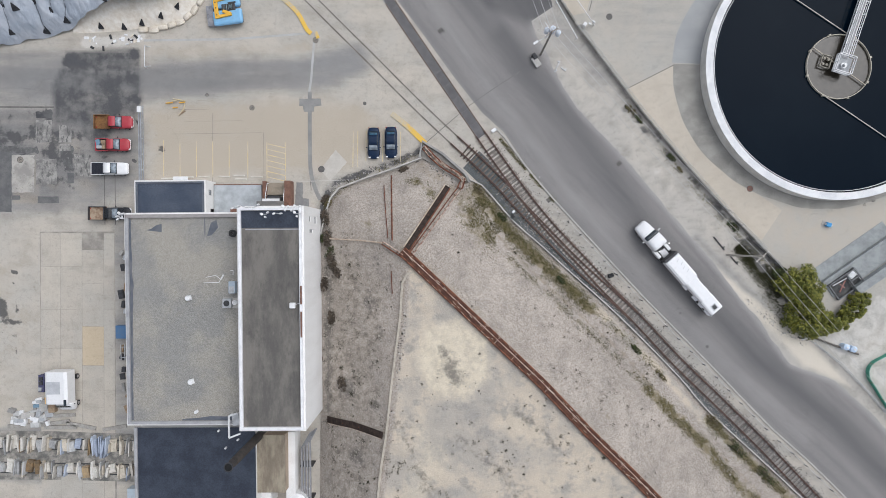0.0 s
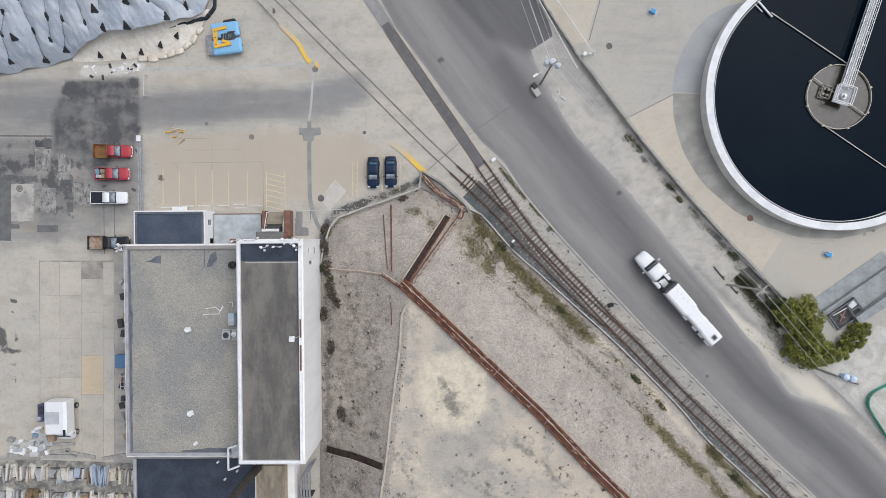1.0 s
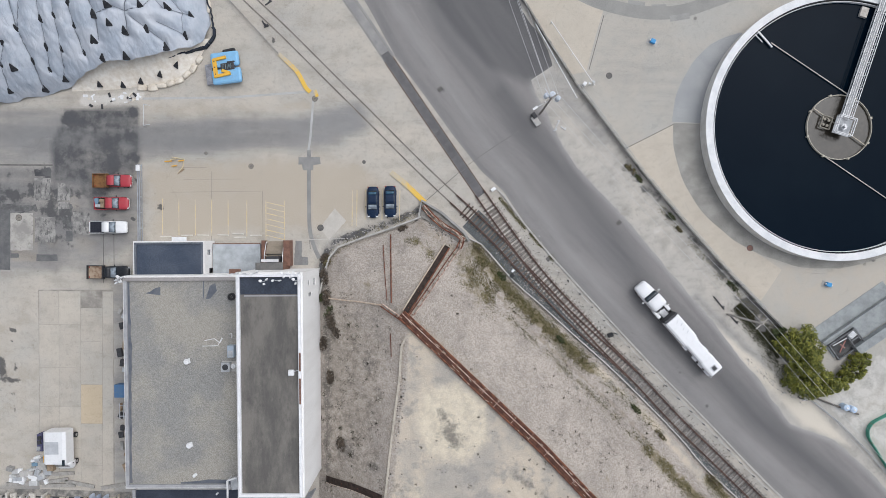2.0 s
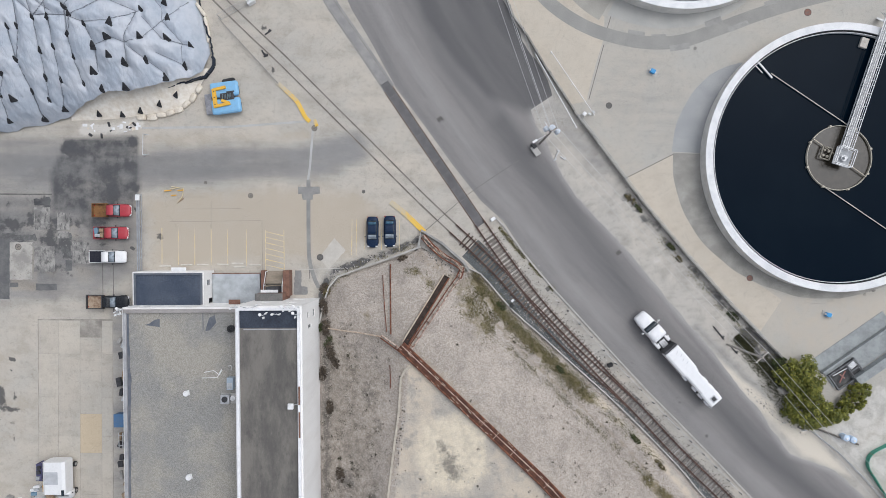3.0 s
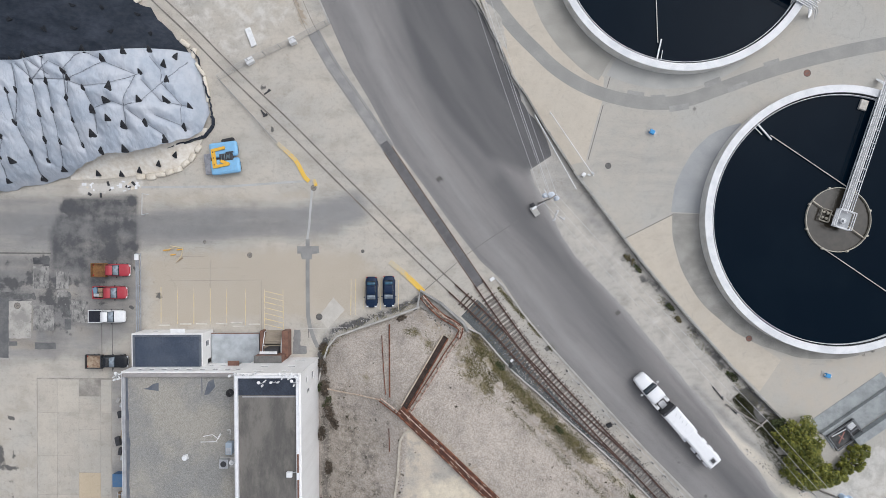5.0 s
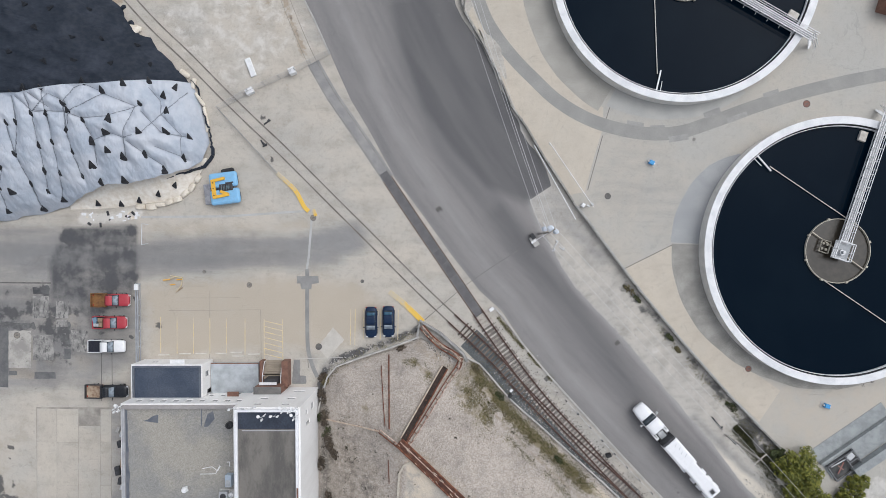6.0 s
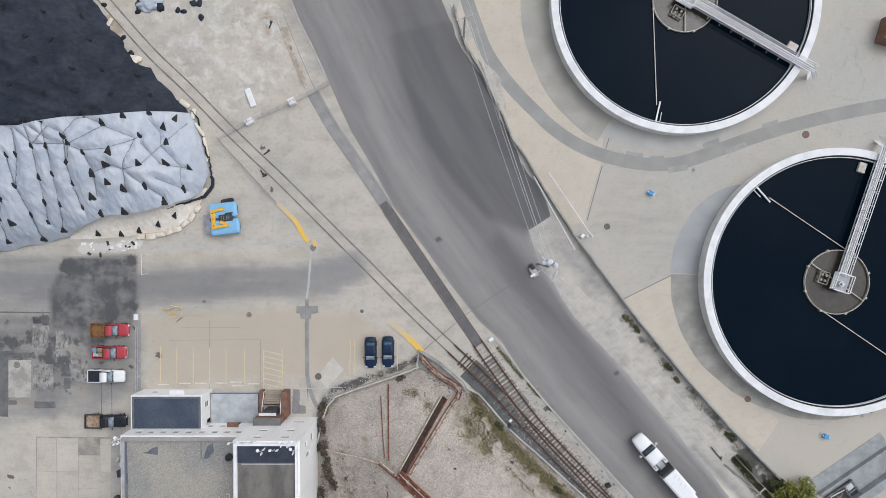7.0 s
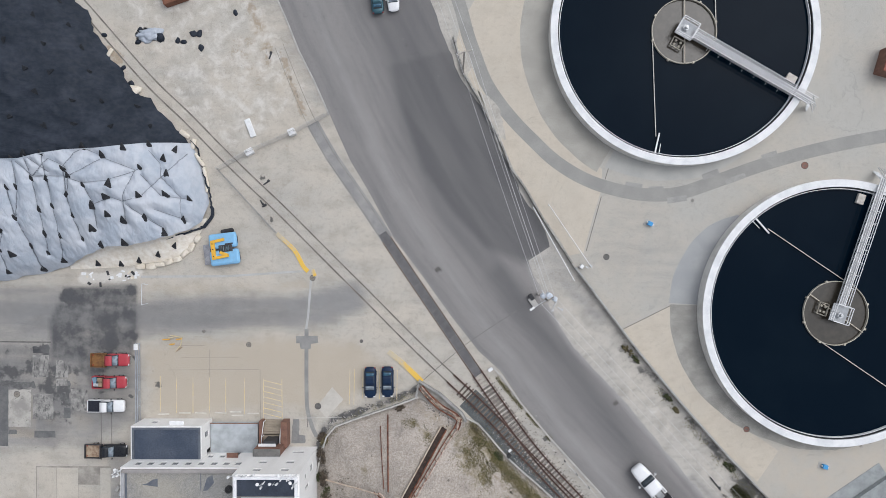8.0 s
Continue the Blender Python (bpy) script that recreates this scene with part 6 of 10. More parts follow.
def sedan(x, y, rz, mat, label, group=""):
    """A four-door car, nose to +x."""
    t = thing("car", x, y, 0, rz, label, "car", group)
    bm = bmesh.new()
    loft(bm, [(-2.38, 0.40, 0.50, 0.76), (-2.33, 0.62, 0.42, 0.86), (-2.20, 0.77, 0.33, 0.93), (-1.9, 0.87, 0.25, 1.00), (-1.2, 0.92, 0.22, 1.00), (0, 0.92, 0.2, 0.97), (1.0, 0.92, 0.22, 0.93), (1.6, 0.89, 0.25, 0.87), (1.95, 0.82, 0.28, 0.80), (2.2, 0.68, 0.33, 0.72), (2.33, 0.48, 0.40, 0.64), (2.37, 0.28, 0.44, 0.60)], 6, 3.0)
    part("body", bm, mat, t, "", True)
    bm = bmesh.new()
    loft(bm, [(-1.75, 0.70, 0.92, 1.0), (-1.05, 0.70, 0.92, 1.38), (-0.2, 0.72, 0.92, 1.42), (0.35, 0.70, 0.92, 1.36), (1.12, 0.74, 0.88, 0.98)])
    part("greenhouse", bm, GLASS, t, "tinted windows and windscreen", True)
    bm = bmesh.new()
    loft(bm, [(-1.10, 0.58, 1.34, 1.405), (-0.7, 0.63, 1.37, 1.45), (-0.1, 0.63, 1.38, 1.46), (0.36, 0.58, 1.34, 1.405)])
    part("roof", bm, mat, t, "", True)
    bm = bmesh.new()
    loft(bm, [(0.42, 0.62, 1.28, 1.385), (1.06, 0.68, 0.96, 1.02)], 4, 6)
    part("windscreen", bm, SCREEN, t, "windscreen coloured pale as if reflecting the sky", True)
    bm = bmesh.new()
    loft(bm, [(-1.62, 0.60, 0.99, 1.06), (-1.14, 0.60, 1.30, 1.38)], 4, 6)
    part("rear_window", bm, REARG, t, "blue-tinted rear window", True)
    wheels(t, (-1.4, 1.42), 0.82, 0.33)
    mirrors(t, 0.72, 0.92, 0.92, mat)
    lamps(t, 2.16, -2.3, 0.86, 0.6)
    for s in (-1, 1):
        for p, q in (((-1.72, s * 0.66, 0.99), (-1.08, s * 0.62, 1.40)), ((1.08, s * 0.70, 0.97), (0.34, s * 0.62, 1.38)), ((-0.2, s * 0.74, 0.95), (-0.2, s * 0.66, 1.42))):
            bm = bmesh.new()
            beam(bm, p, q, 0.07, 0.05)
            part("pillar", bm, mat, t)
    return t


def pickup(x, y, rz, mat, label, group="", L=5.6, bed="open", bed_mat=None):
    """A pickup truck, nose to +x, with an open bed or a flat box on its frame."""
    t = thing("pickup_truck", x, y, 0, rz, label, "pickup truck", group)
    f = L / 2
    bm = bmesh.new()
    loft(bm, [(-0.55, 0.92, 0.35, 1.10), (0.3, 0.95, 0.32, 1.12), (1.0, 0.95, 0.32, 1.12), (f - 0.7, 0.94, 0.35, 1.08), (f - 0.28, 0.89, 0.38, 1.02), (f - 0.08, 0.78, 0.42, 0.94), (f, 0.60, 0.5, 0.84)], power=4)
    part("body", bm, mat, t, "", True)
    bm = bmesh.new()
    loft(bm, [(-0.62, 0.78, 1.05, 1.18), (-0.45, 0.80, 1.05, 1.70), (0.1, 0.80, 1.05, 1.76), (0.62, 0.78, 1.05, 1.70), (1.25, 0.84, 1.02, 1.13)], power=5)
    part("greenhouse", bm, GLASS, t, "dark glass and windscreen", True)
    bm = bmesh.new()
    loft(bm, [(-0.52, 0.72, 1.68, 1.755), (0.0, 0.76, 1.72, 1.81), (0.55, 0.72, 1.69, 1.76)], power=5)
    part("roof", bm, mat, t, "", True)
    bm = bmesh.new()
    loft(bm, [(0.66, 0.70, 1.62, 1.72), (1.2, 0.78, 1.08, 1.17)], 4, 6)
    part("windscreen", bm, SCREEN, t, "windscreen coloured pale as if reflecting the sky", True)
    b0, b1 = -f, -0.62
    if bed == "open":
        bm = bmesh.new()
        box(bm, (b0 + b1) / 2, 0, 0.55 if bed_mat is None else 0.92, b1 - b0 - 0.1, 1.7, 0.1)
        part("bed_floor", bm, bed_mat or DARK, t, "bed liner")
        bm = bmesh.new()
        for s in (-1, 1):
            box(bm, (b0 + b1) / 2, s * 0.91, 0.45, b1 - b0, 0.09, 0.66, bevel=0.03)
        box(bm, b0 + 0.05, 0, 0.45, 0.1, 1.6, 0.64, bevel=0.02)
        box(bm, b1 - 0.05, 0, 0.45, 0.1, 1.6, 0.64, bevel=0.02)
        part("bed", bm, mat, t)
    else:
        bm = bmesh.new()
        box(bm, (b0 + b1) / 2 - 0.1, 0, 0.85, b1 - b0 + 0.2, 2.1, 0.12, bevel=0.02)
        part("bed_floor", bm, bed_mat, t, "worn bed floor")
        bm = bmesh.new()
        for s in (-1, 1):
            box(bm, (b0 + b1) / 2 - 0.1, s * 1.02, 0.97, b1 - b0 + 0.2, 0.09, 0.42)
        box(bm, b0 - 0.16, 0, 0.97, 0.09, 1.95, 0.42)
        box(bm, b1 - 0.04, 0, 0.97, 0.12, 1.95, 0.75)
        part("bed_side", bm, bed_mat if bed == "flat" else DARK, t)
        bm = bmesh.new()
        box(bm, (b0 + b1) / 2, 0, 0.5, b1 - b0, 0.9, 0.3)
        part("chassis", bm, DARK, t)
    wheels(t, (-f + 1.05, f - 1.0), 0.86, 0.38, 0.27)
    mirrors(t, 0.95, 0.95, 1.1, DARK)
    lamps(t, f - 0.1, -f + 0.02, 0.9, 0.72)
    bm = bmesh.new()
    box(bm, f - 0.03, 0, 0.42, 0.12, 1.5, 0.2, bevel=0.05)
    part("bumper", bm, CHROME, t, "front bumper")
    return t


NAVYP = paint("midnight_blue_paint", (0.008, 0.022, 0.055, 1), 0.3, 0.0, 0.02, 0.0)
NAVYP.node_tree.nodes["Principled BSDF"].inputs["Specular IOR Level"].default_value = 0.25
REDP = paint("red_paint", (0.40, 0.040, 0.055, 1), 0.35, 0.0, 0.15, 0.0)
WHP = paint("white_car_paint", (0.80, 0.80, 0.80, 1), 0.3, 0.0, 0.12, 0.4)
BLP = paint("black_paint", (0.010, 0.012, 0.016, 1), 0.28, 0.0, 0.03, 0.0)
TEALP = paint("teal_paint", (0.03, 0.10, 0.13, 1), 0.3, 0.3, 0.12, 0.4)
RUSTBED = weathered("rusty_bed", (0.24, 0.12, 0.045, 1), (0.13, 0.065, 0.03, 1), 1.6, 0.9, local=True)
WOODBED = weathered("worn_bed_boards", (0.42, 0.33, 0.24, 1), (0.22, 0.13, 0.08, 1), 1.4, 0.9, local=True)
sedan(-10.65, 16.1, -89.2, NAVYP, "dark blue saloon car parked in a yellow bay", "parked cars")
sedan(-8.0, 16.25, -88.9, NAVYP, "dark blue saloon car parked beside the yellow line", "parked cars")
pickup(-50.45, 18.75, 0.7, REDP, "red pickup truck with a rusty flat bed", "parked trucks", 5.5, "flat", RUSTBED)
pickup(-50.7, 15.3, 1.0, REDP, "red pickup truck with scrap in its bed", "parked trucks", 5.2)
pickup(-51.15, 11.65, 0.8, WHP, "white pickup truck with a dark covered bed", "parked trucks", 5.6, "open", paint("bed_cover", (0.010, 0.012, 0.022, 1), 0.6, 0, 0.05))
pickup(-50.9, 4.75, 0.4, BLP, "black pickup truck with a boarded box bed", "parked trucks", 6.1, "box", WOODBED)
sedan(-10.7, 74.6, 97, TEALP, "teal car on the asphalt road", "cars on the road")
sedan(-8.3, 75.0, -83, WHP, "white car on the asphalt road", "cars on the road")


def scrap(name, x, y, z, rz, sx, sy, sz, mat, label, category, group=""):
    """A small worn block: a crate, a board or a piece of scrap."""
    bm = bmesh.new()
    box(bm, 0, 0, 0, sx, sy, sz, 0, min(sx, sy, sz) * 0.12)
    for v in bm.verts:
        v.co += Vector((random.uniform(-1, 1), random.uniform(-1, 1), 0)) * 0.02
    ob = part(name, bm, mat)
    ob.matrix_world = pose(x, y, z, 0, 0, rz)
    return tagged(ob, label, category, group)


SCRAPB = paint("faded_blue_paint", (0.16, 0.27, 0.36, 1), 0.6)
for dx, dy, sx, sy, c in ((-2.2, 0.3, 0.6, 0.9, SCRAPB), (-2.0, -0.4, 0.8, 0.5, GALV), (-1.4, 0.35, 0.7, 0.6, WOOD), (-1.3, -0.35, 0.6, 0.7, WOOD), (-1.75, 0.0, 0.4, 0.4, DARK)):
    scrap("scrap_box", -50.7 + dx, 15.3 + dy, 0.65, random.uniform(-20, 20), sx, sy, 0.45, c, "worn scrap box in the red truck's bed", "scrap", "scrap in the truck")

# the white semi-trailer truck on the road
TRW = paint("truck_white", (0.84, 0.84, 0.85, 1), 0.35, 0.0, 0.08, 0.3)
LORRY = thing("semi_trailer_truck", 35.75, -2.2, 0, 132.0, "white tractor with a long white trailer on the asphalt road", "truck")
bm = bmesh.new()
loft(bm, [(8.75, 0.75, 0.7, 1.35), (8.55, 0.98, 0.6, 1.62), (7.8, 1.12, 0.6, 1.85), (6.6, 1.18, 0.6, 2.05), (6.3, 1.2, 0.6, 2.1)], power=4)
part("hood", bm, TRW, LORRY, "rounded white hood", True)
bm = bmesh.new()
loft(bm, [(6.55, 1.08, 1.0, 2.2), (6.2, 1.16, 0.8, 2.72), (5.2, 1.2, 0.8, 2.85), (4.55, 1.2, 0.8, 2.85), (4.35, 1.1, 0.9, 2.7)], power=6)
part("cab", bm, TRW, LORRY, "white cab", True)
bm = bmesh.new()
loft(bm, [(6.82, 1.0, 1.95, 2.12), (6.25, 1.09, 2.0, 2.735)], power=6)
part("windscreen", bm, GLASS, LORRY, "dark windscreen", True)
bm = bmesh.new()
box(bm, 3.0, 0, 0.75, 2.9, 0.9, 0.28)
part("chassis", bm, DARK, LORRY)
bm = bmesh.new()
box(bm, 2.9, 0, 1.0, 1.2, 1.0, 0.15)
cyl(bm, 3.4, 0.2, 1.05, 0.28, 0.3, 14)
part("fifth_wheel", bm, GALV, LORRY, "grey coupling plate")
for s in (-1, 1):
    bm = bmesh.new()
    box(bm, 3.55, s * 0.95, 0.6, 1.5, 0.55, 0.75, bevel=0.1)
    part("fuel_tank", bm, WHP, LORRY)
    bm = bmesh.new()
    rod(bm, (6.3, s * 1.2, 2.1), (6.45, s * 1.5, 2.1), 0.04)
    box(bm, 6.45, s * 1.55, 1.75, 0.12, 0.3, 0.6, bevel=0.04)
    part("mirror", bm, WHP, LORRY)
    bm = bmesh.new()
    cyl(bm, 4.15, s * 0.95, 1.0, 0.09, 2.3, 12)
    part("exhaust_stack", bm, CHROME, LORRY)
    bm = bmesh.new()
    box(bm, 8.5, s * 0.86, 0.85, 0.25, 0.3, 0.3, bevel=0.05)
    part("headlight", bm, LAMPG, LORRY)
bm = bmesh.new()
box(bm, 2.25, 0, 1.1, 0.35, 2.3, 1.7, bevel=0.04)
part("headboard", bm, DARK, LORRY, "black frame behind the cab")
for x0, x1, w, h, nm in ((-2.4, 2.0, 2.5, 2.75, "front_body"), (-6.0, -2.4, 1.95, 2.6, "middle_body"), (-8.5, -6.0, 2.15, 2.5, "rear_body")):
    bm = bmesh.new()
    loft(bm, [(x0 + 0.01, w / 2 - 0.04, 1.15, h - 0.05), (x0 + 0.1, w / 2, 1.1, h), (x1 - 0.1, w / 2, 1.1, h), (x1 - 0.01, w / 2 - 0.04, 1.15, h - 0.05)], power=9)
    tb = part(nm, bm, TRW, LORRY)
bm = bmesh.new()
for k in range(4):
    box(bm, 1.2 - k * 0.7, -0.35 - 0.2 * (k % 2), 2.74, 0.06, 0.5, 0.05, 25)
box(bm, -7.7, 0.0, 2.5, 0.9, 0.9, 0.08, bevel=0.03)
part("hatch_frame", bm, GALV, LORRY, "grey hatch frames on the trailer's top")
bm = bmesh.new()
box(bm, -7.7, 0.0, 2.56, 0.6, 0.55, 0.05)
part("hatch", bm, DARK, LORRY, "dark square hatch")
for x in (-3.0, -5.2, -6.6, -8.0):
    for s in (-1, 1):
        bm = bmesh.new()
        box(bm, x, s * 1.1, 1.05, 0.9, 0.4, 0.45, bevel=0.06)
        part("fender", bm, TRW, LORRY)
bm = bmesh.new()
beam(bm, (-8.55, -1.2, 1.2), (-8.55, 1.2, 1.2), 0.2, 0.2)
for k in range(5):
    rod(bm, (-8.6, 0.9, 1.3 + k * 0.25), (-8.6, 1.25, 1.3 + k * 0.25), 0.025)
part("rear_rack", bm, GALV, LORRY)
wheels(LORRY, (-7.6, -6.3, 2.4, 3.6, 7.4), 0.98, 0.5, 0.3)

# the white van-body truck with its heap
VAN = thing("box_truck", -57.65, -22.45, 0, -88, "white box truck with goods stacked behind it", "truck")
bm = bmesh.new()
loft(bm, [(-3.1, 1.64, 0.75, 3.0), (-3.05, 1.70, 0.7, 3.05), (1.75, 1.70, 0.7, 3.05), (1.8, 1.64, 0.75, 3.0)], power=14)
part("cargo_box", bm, WHP, VAN, "white cargo box").location = (0, -0.22, 0)
bm = bmesh.new()
box(bm, -0.7, -0.55, 3.05, 1.9, 2.1, 0.02)
part("roof_panel", bm, weathered("translucent_panel", (0.50, 0.51, 0.53, 1), (0.42, 0.43, 0.45, 1), 1.0), VAN, "grey skylight panel")
bm = bmesh.new()
loft(bm, [(1.8, 1.3, 0.5, 2.3), (2.2, 1.3, 0.5, 2.25), (2.55, 1.26, 0.5, 1.6), (2.95, 1.15, 0.5, 1.4), (3.1, 0.95, 0.6, 1.2)], power=5)
part("cab", bm, WHP, VAN, "", True).location = (0, 0.35, 0)
bm = bmesh.new()
loft(bm, [(2.15, 1.05, 1.5, 2.30), (2.62, 1.12, 1.4, 1.66)], power=6)
part("windscreen", bm, GLASS, VAN).location = (0, 0.1, 0)
bm = bmesh.new()
box(bm, 1.55, 1.2, 3.052, 0.9, 0.42, 0.02)
part("roof_hatch", bm, GLASS, VAN, "dark roof hatch")
wheels(VAN, (-1.9, 2.2), 1.45, 0.4, 0.3)
mirrors(VAN, 2.1, 1.5, 1.4, DARK)

# the blue tracked machine with a yellow boom
BLUEP = paint("sky_blue_paint", (0.22, 0.47, 0.72, 1), 0.45, 0.0, 0.2)
YELP = paint("machine_yellow", (0.78, 0.43, 0.04, 1), 0.45, 0.0, 0.2)
BUCKET = weathered("bucket_steel", (0.34, 0.34, 0.36, 1), (0.23, 0.23, 0.25, 1), 1.2)
MACH = thing("compact_machine", -33.2, 36.1, 0, 8, "blue compact machine with a yellow boom and grey bucket", "machine")
for y, l in ((1.27, 4.3), (-1.27, 4.5)):
    bm = bmesh.new()
    box(bm, 0.0, y, 0.75, l, 2.3, 0.75, 0, 0.36)
    part("hood", bm, BLUEP, MACH, "pale sky-blue rounded hood")
    bm = bmesh.new()
    box(bm, 0.0, y, 0.0, l - 0.5, 1.3, 0.75, 0, 0.15)
    part("undercarriage", bm, DARK, MACH)
bm = bmesh.new()
box(bm, -1.50, 0.0, 1.42, 0.62, 2.9, 0.30, 0, 0.06)
for a, b in (((-1.5, 1.25, 1.62), (0.35, 1.45, 1.66)), ((-1.5, -1.25, 1.62), (0.75, -1.05, 1.66)), ((-0.5, -0.45, 1.60), (0.65, -1.0, 1.66))):
    beam(bm, a, b, 0.42, 0.30)
part("boom", bm, YELP, MACH, "yellow lift frame")
for y in (0.95, 0.1, -0.95):
    bm = bmesh.new()
    cyl(bm, -1.5, y, 1.72, 0.09, 0.05, 10)
    part("pin", bm, DARK, MACH, "dark hinge pin")
bm = bmesh.new()
box(bm, 0.35, 0.08, 0.9, 2.1, 1.15, 0.62, 0, 0.08)
box(bm, 0.95, 0.72, 1.48, 1.2, 0.2, 0.1, 0, 0.03)
part("engine_bay", bm, DARK, MACH, "dark engine bay")
ENGP = weathered("engine_metal", (0.16, 0.22, 0.24, 1), (0.07, 0.10, 0.11, 1), 3.0, 0.5, 0.4)
for k in range(4):
    bm = bmesh.new()
    rod(bm, (-0.35 + k * 0.38, -0.30, 1.60), (-0.20 + k * 0.38, 0.45, 1.64), 0.07, 8)
    part("pipe", bm, ENGP, MACH)
bm = bmesh.new()
cyl(bm, 0.75, 0.05, 1.5, 0.24, 0.22, 14)
part("air_filter", bm, ENGP, MACH)
bm = bmesh.new()
box(bm, -2.75, -0.55, 0.05, 1.15, 3.1, 0.75, 0, 0.06)
for k in range(6):
    box(bm, -2.75, -1.8 + k * 0.5, 0.79, 1.1, 0.06, 0.05)
part("bucket", bm, BUCKET, MACH, "grey ribbed bucket")
bm = bmesh.new()
box(bm, -2.14, -0.45, 0.2, 0.16, 2.8, 0.75, 0, 0.03)
part("coupler", bm, DARK, MACH, "black bucket coupler")
bm = bmesh.new()
box(bm, 0.55, 2.70, 0.0, 2.0, 0.7, 0.85, 4, 0.3)
part("track_shoe", bm, RUBBER, MACH, "black rubber track end")


# ---------------------------------------------------------------- the covered stockpile
PILE = [(-39.1, 52.5), (-38.2, 50.8), (-36.9, 47.4), (-36.0, 43.1), (-35.9, 40.9), (-37.2, 38.4), (-38.9, 36.3), (-40.5, 35.1), (-42.7, 34.2), (-46, 33.8), (-49.5, 33.2), (-53, 32.9), (-57.2, 32.7), (-63, 31.4), (-68.2, 30.2), (-82, 27),
        (-82, 100), (-70, 88), (-59.9, 77.2), (-54.2, 70.4), (-52.0, 65.8), (-46.9, 59.8), (-42.5, 55.7), (-40.5, 53.9)]
SPLIT = [(-90, 45.8), (-69, 47.1), (-63, 48.3), (-60, 48.5), (-57.6, 49.2), (-54, 49.9), (-50, 50.4), (-44, 51.5), (-39, 52.2), (-34, 53)]


def pile_height(P):
    d = seg_dist(P, PILE, True) * inside(P, PILE)
    return 8.6 * (1 - np.exp(-d / 9.0))


rng = np.random.default_rng(5)
# the weights that hold the cover down, row below row
bags = [(-61.2, 48.4), (-59.5, 49.1), (-57.0, 49.1), (-51.8, 50.4), (-49.1, 49.3), (-46.3, 50.5), (-43.4, 51.3), (-40.2, 50.8), (-41.4, 49.3), (-44.2, 47.6), (-41.0, 47.0)]
bags += [(-54.0, 47.0), (-53.4, 46.1), (-58.6, 45.5), (-56.5, 45.6), (-60.9, 44.4), (-62.3, 44.2), (-51.4, 44.8), (-47.7, 45.1), (-54.0, 43.4), (-48.5, 43.4), (-44.1, 43.6), (-40.9, 43.9), (-38.1, 43.4)]
bags += [(-50.6, 42.0), (-56.3, 41.7), (-58.3, 41.2), (-53.7, 40.5), (-61.9, 39.9), (-64.3, 38.3), (-48.3, 40.8), (-46.6, 40.0), (-43.6, 40.5), (-38.9, 40.3), (-58.5, 37.7), (-56.4, 37.5), (-51.2, 38.7)]
bags += [(-53.2, 37.0), (-41.3, 38.3), (-61.0, 35.9), (-59.0, 34.8), (-63.5, 34.7), (-47.0, 36.7), (-50.4, 36.4), (-57.5, 33.9), (-61.0, 32.5), (-65.9, 32.0), (-66, 44), (-66.5, 41), (-65.6, 35.2), (-68.5, 37.5), (-69, 46)]
ropes = []
for line_ in ([(-56.1, 48.6), (-53.9, 47.6), (-53.3, 45.9), (-51.6, 45.3), (-50.4, 42.4), (-50.6, 38.9)], [(-54.1, 47.5), (-52.8, 49.6), (-51.7, 50.3), (-49.8, 49.5)], [(-53.4, 46.1), (-49.0, 49.0), (-44.7, 47.4)],
              [(-51.6, 45.3), (-48.3, 45.7), (-45.1, 47.1), (-44.1, 47.7)], [(-44.8, 47.2), (-46.0, 44.1), (-46.2, 42.5), (-46.3, 39.6)], [(-56.1, 48.6), (-58.5, 46.1), (-60.6, 48.1)], [(-59.1, 48.8), (-56.1, 46.7)], [(-58.3, 46.1), (-53.4, 46.2)]):
    ropes += list(zip(line_, line_[1:]))
for line_ in ([(-46.2, 42.8), (-44.0, 43.5), (-41.6, 46.5), (-39.0, 50.4)], [(-41.6, 46.5), (-39.1, 43.7), (-39.1, 40.6)], [(-44.1, 46.8), (-41.4, 43.8), (-38.1, 43.5)], [(-46.0, 42.5), (-42.9, 40.2), (-41.4, 39.1)],
              [(-42.3, 41.8), (-39.1, 40.6), (-38.5, 40.2)], [(-43.5, 50.5), (-41.9, 48.6), (-41.6, 46.5)], [(-50.2, 42.4), (-47.9, 43.4), (-46.2, 42.8)]):
    ropes += list(zip(line_, line_[1:]))
# on the western slope each rope hangs from weight to weight down the heap
for i, a in enumerate(bags):
    lower = [b for b in bags if a[0] < -52 and b[0] < -52 and abs(a[0] - b[0]) < 1.9 and 1.5 < a[1] - b[1] < 6]
    if lower:
        ropes.append((a, max(lower, key=lambda b: b[1])))


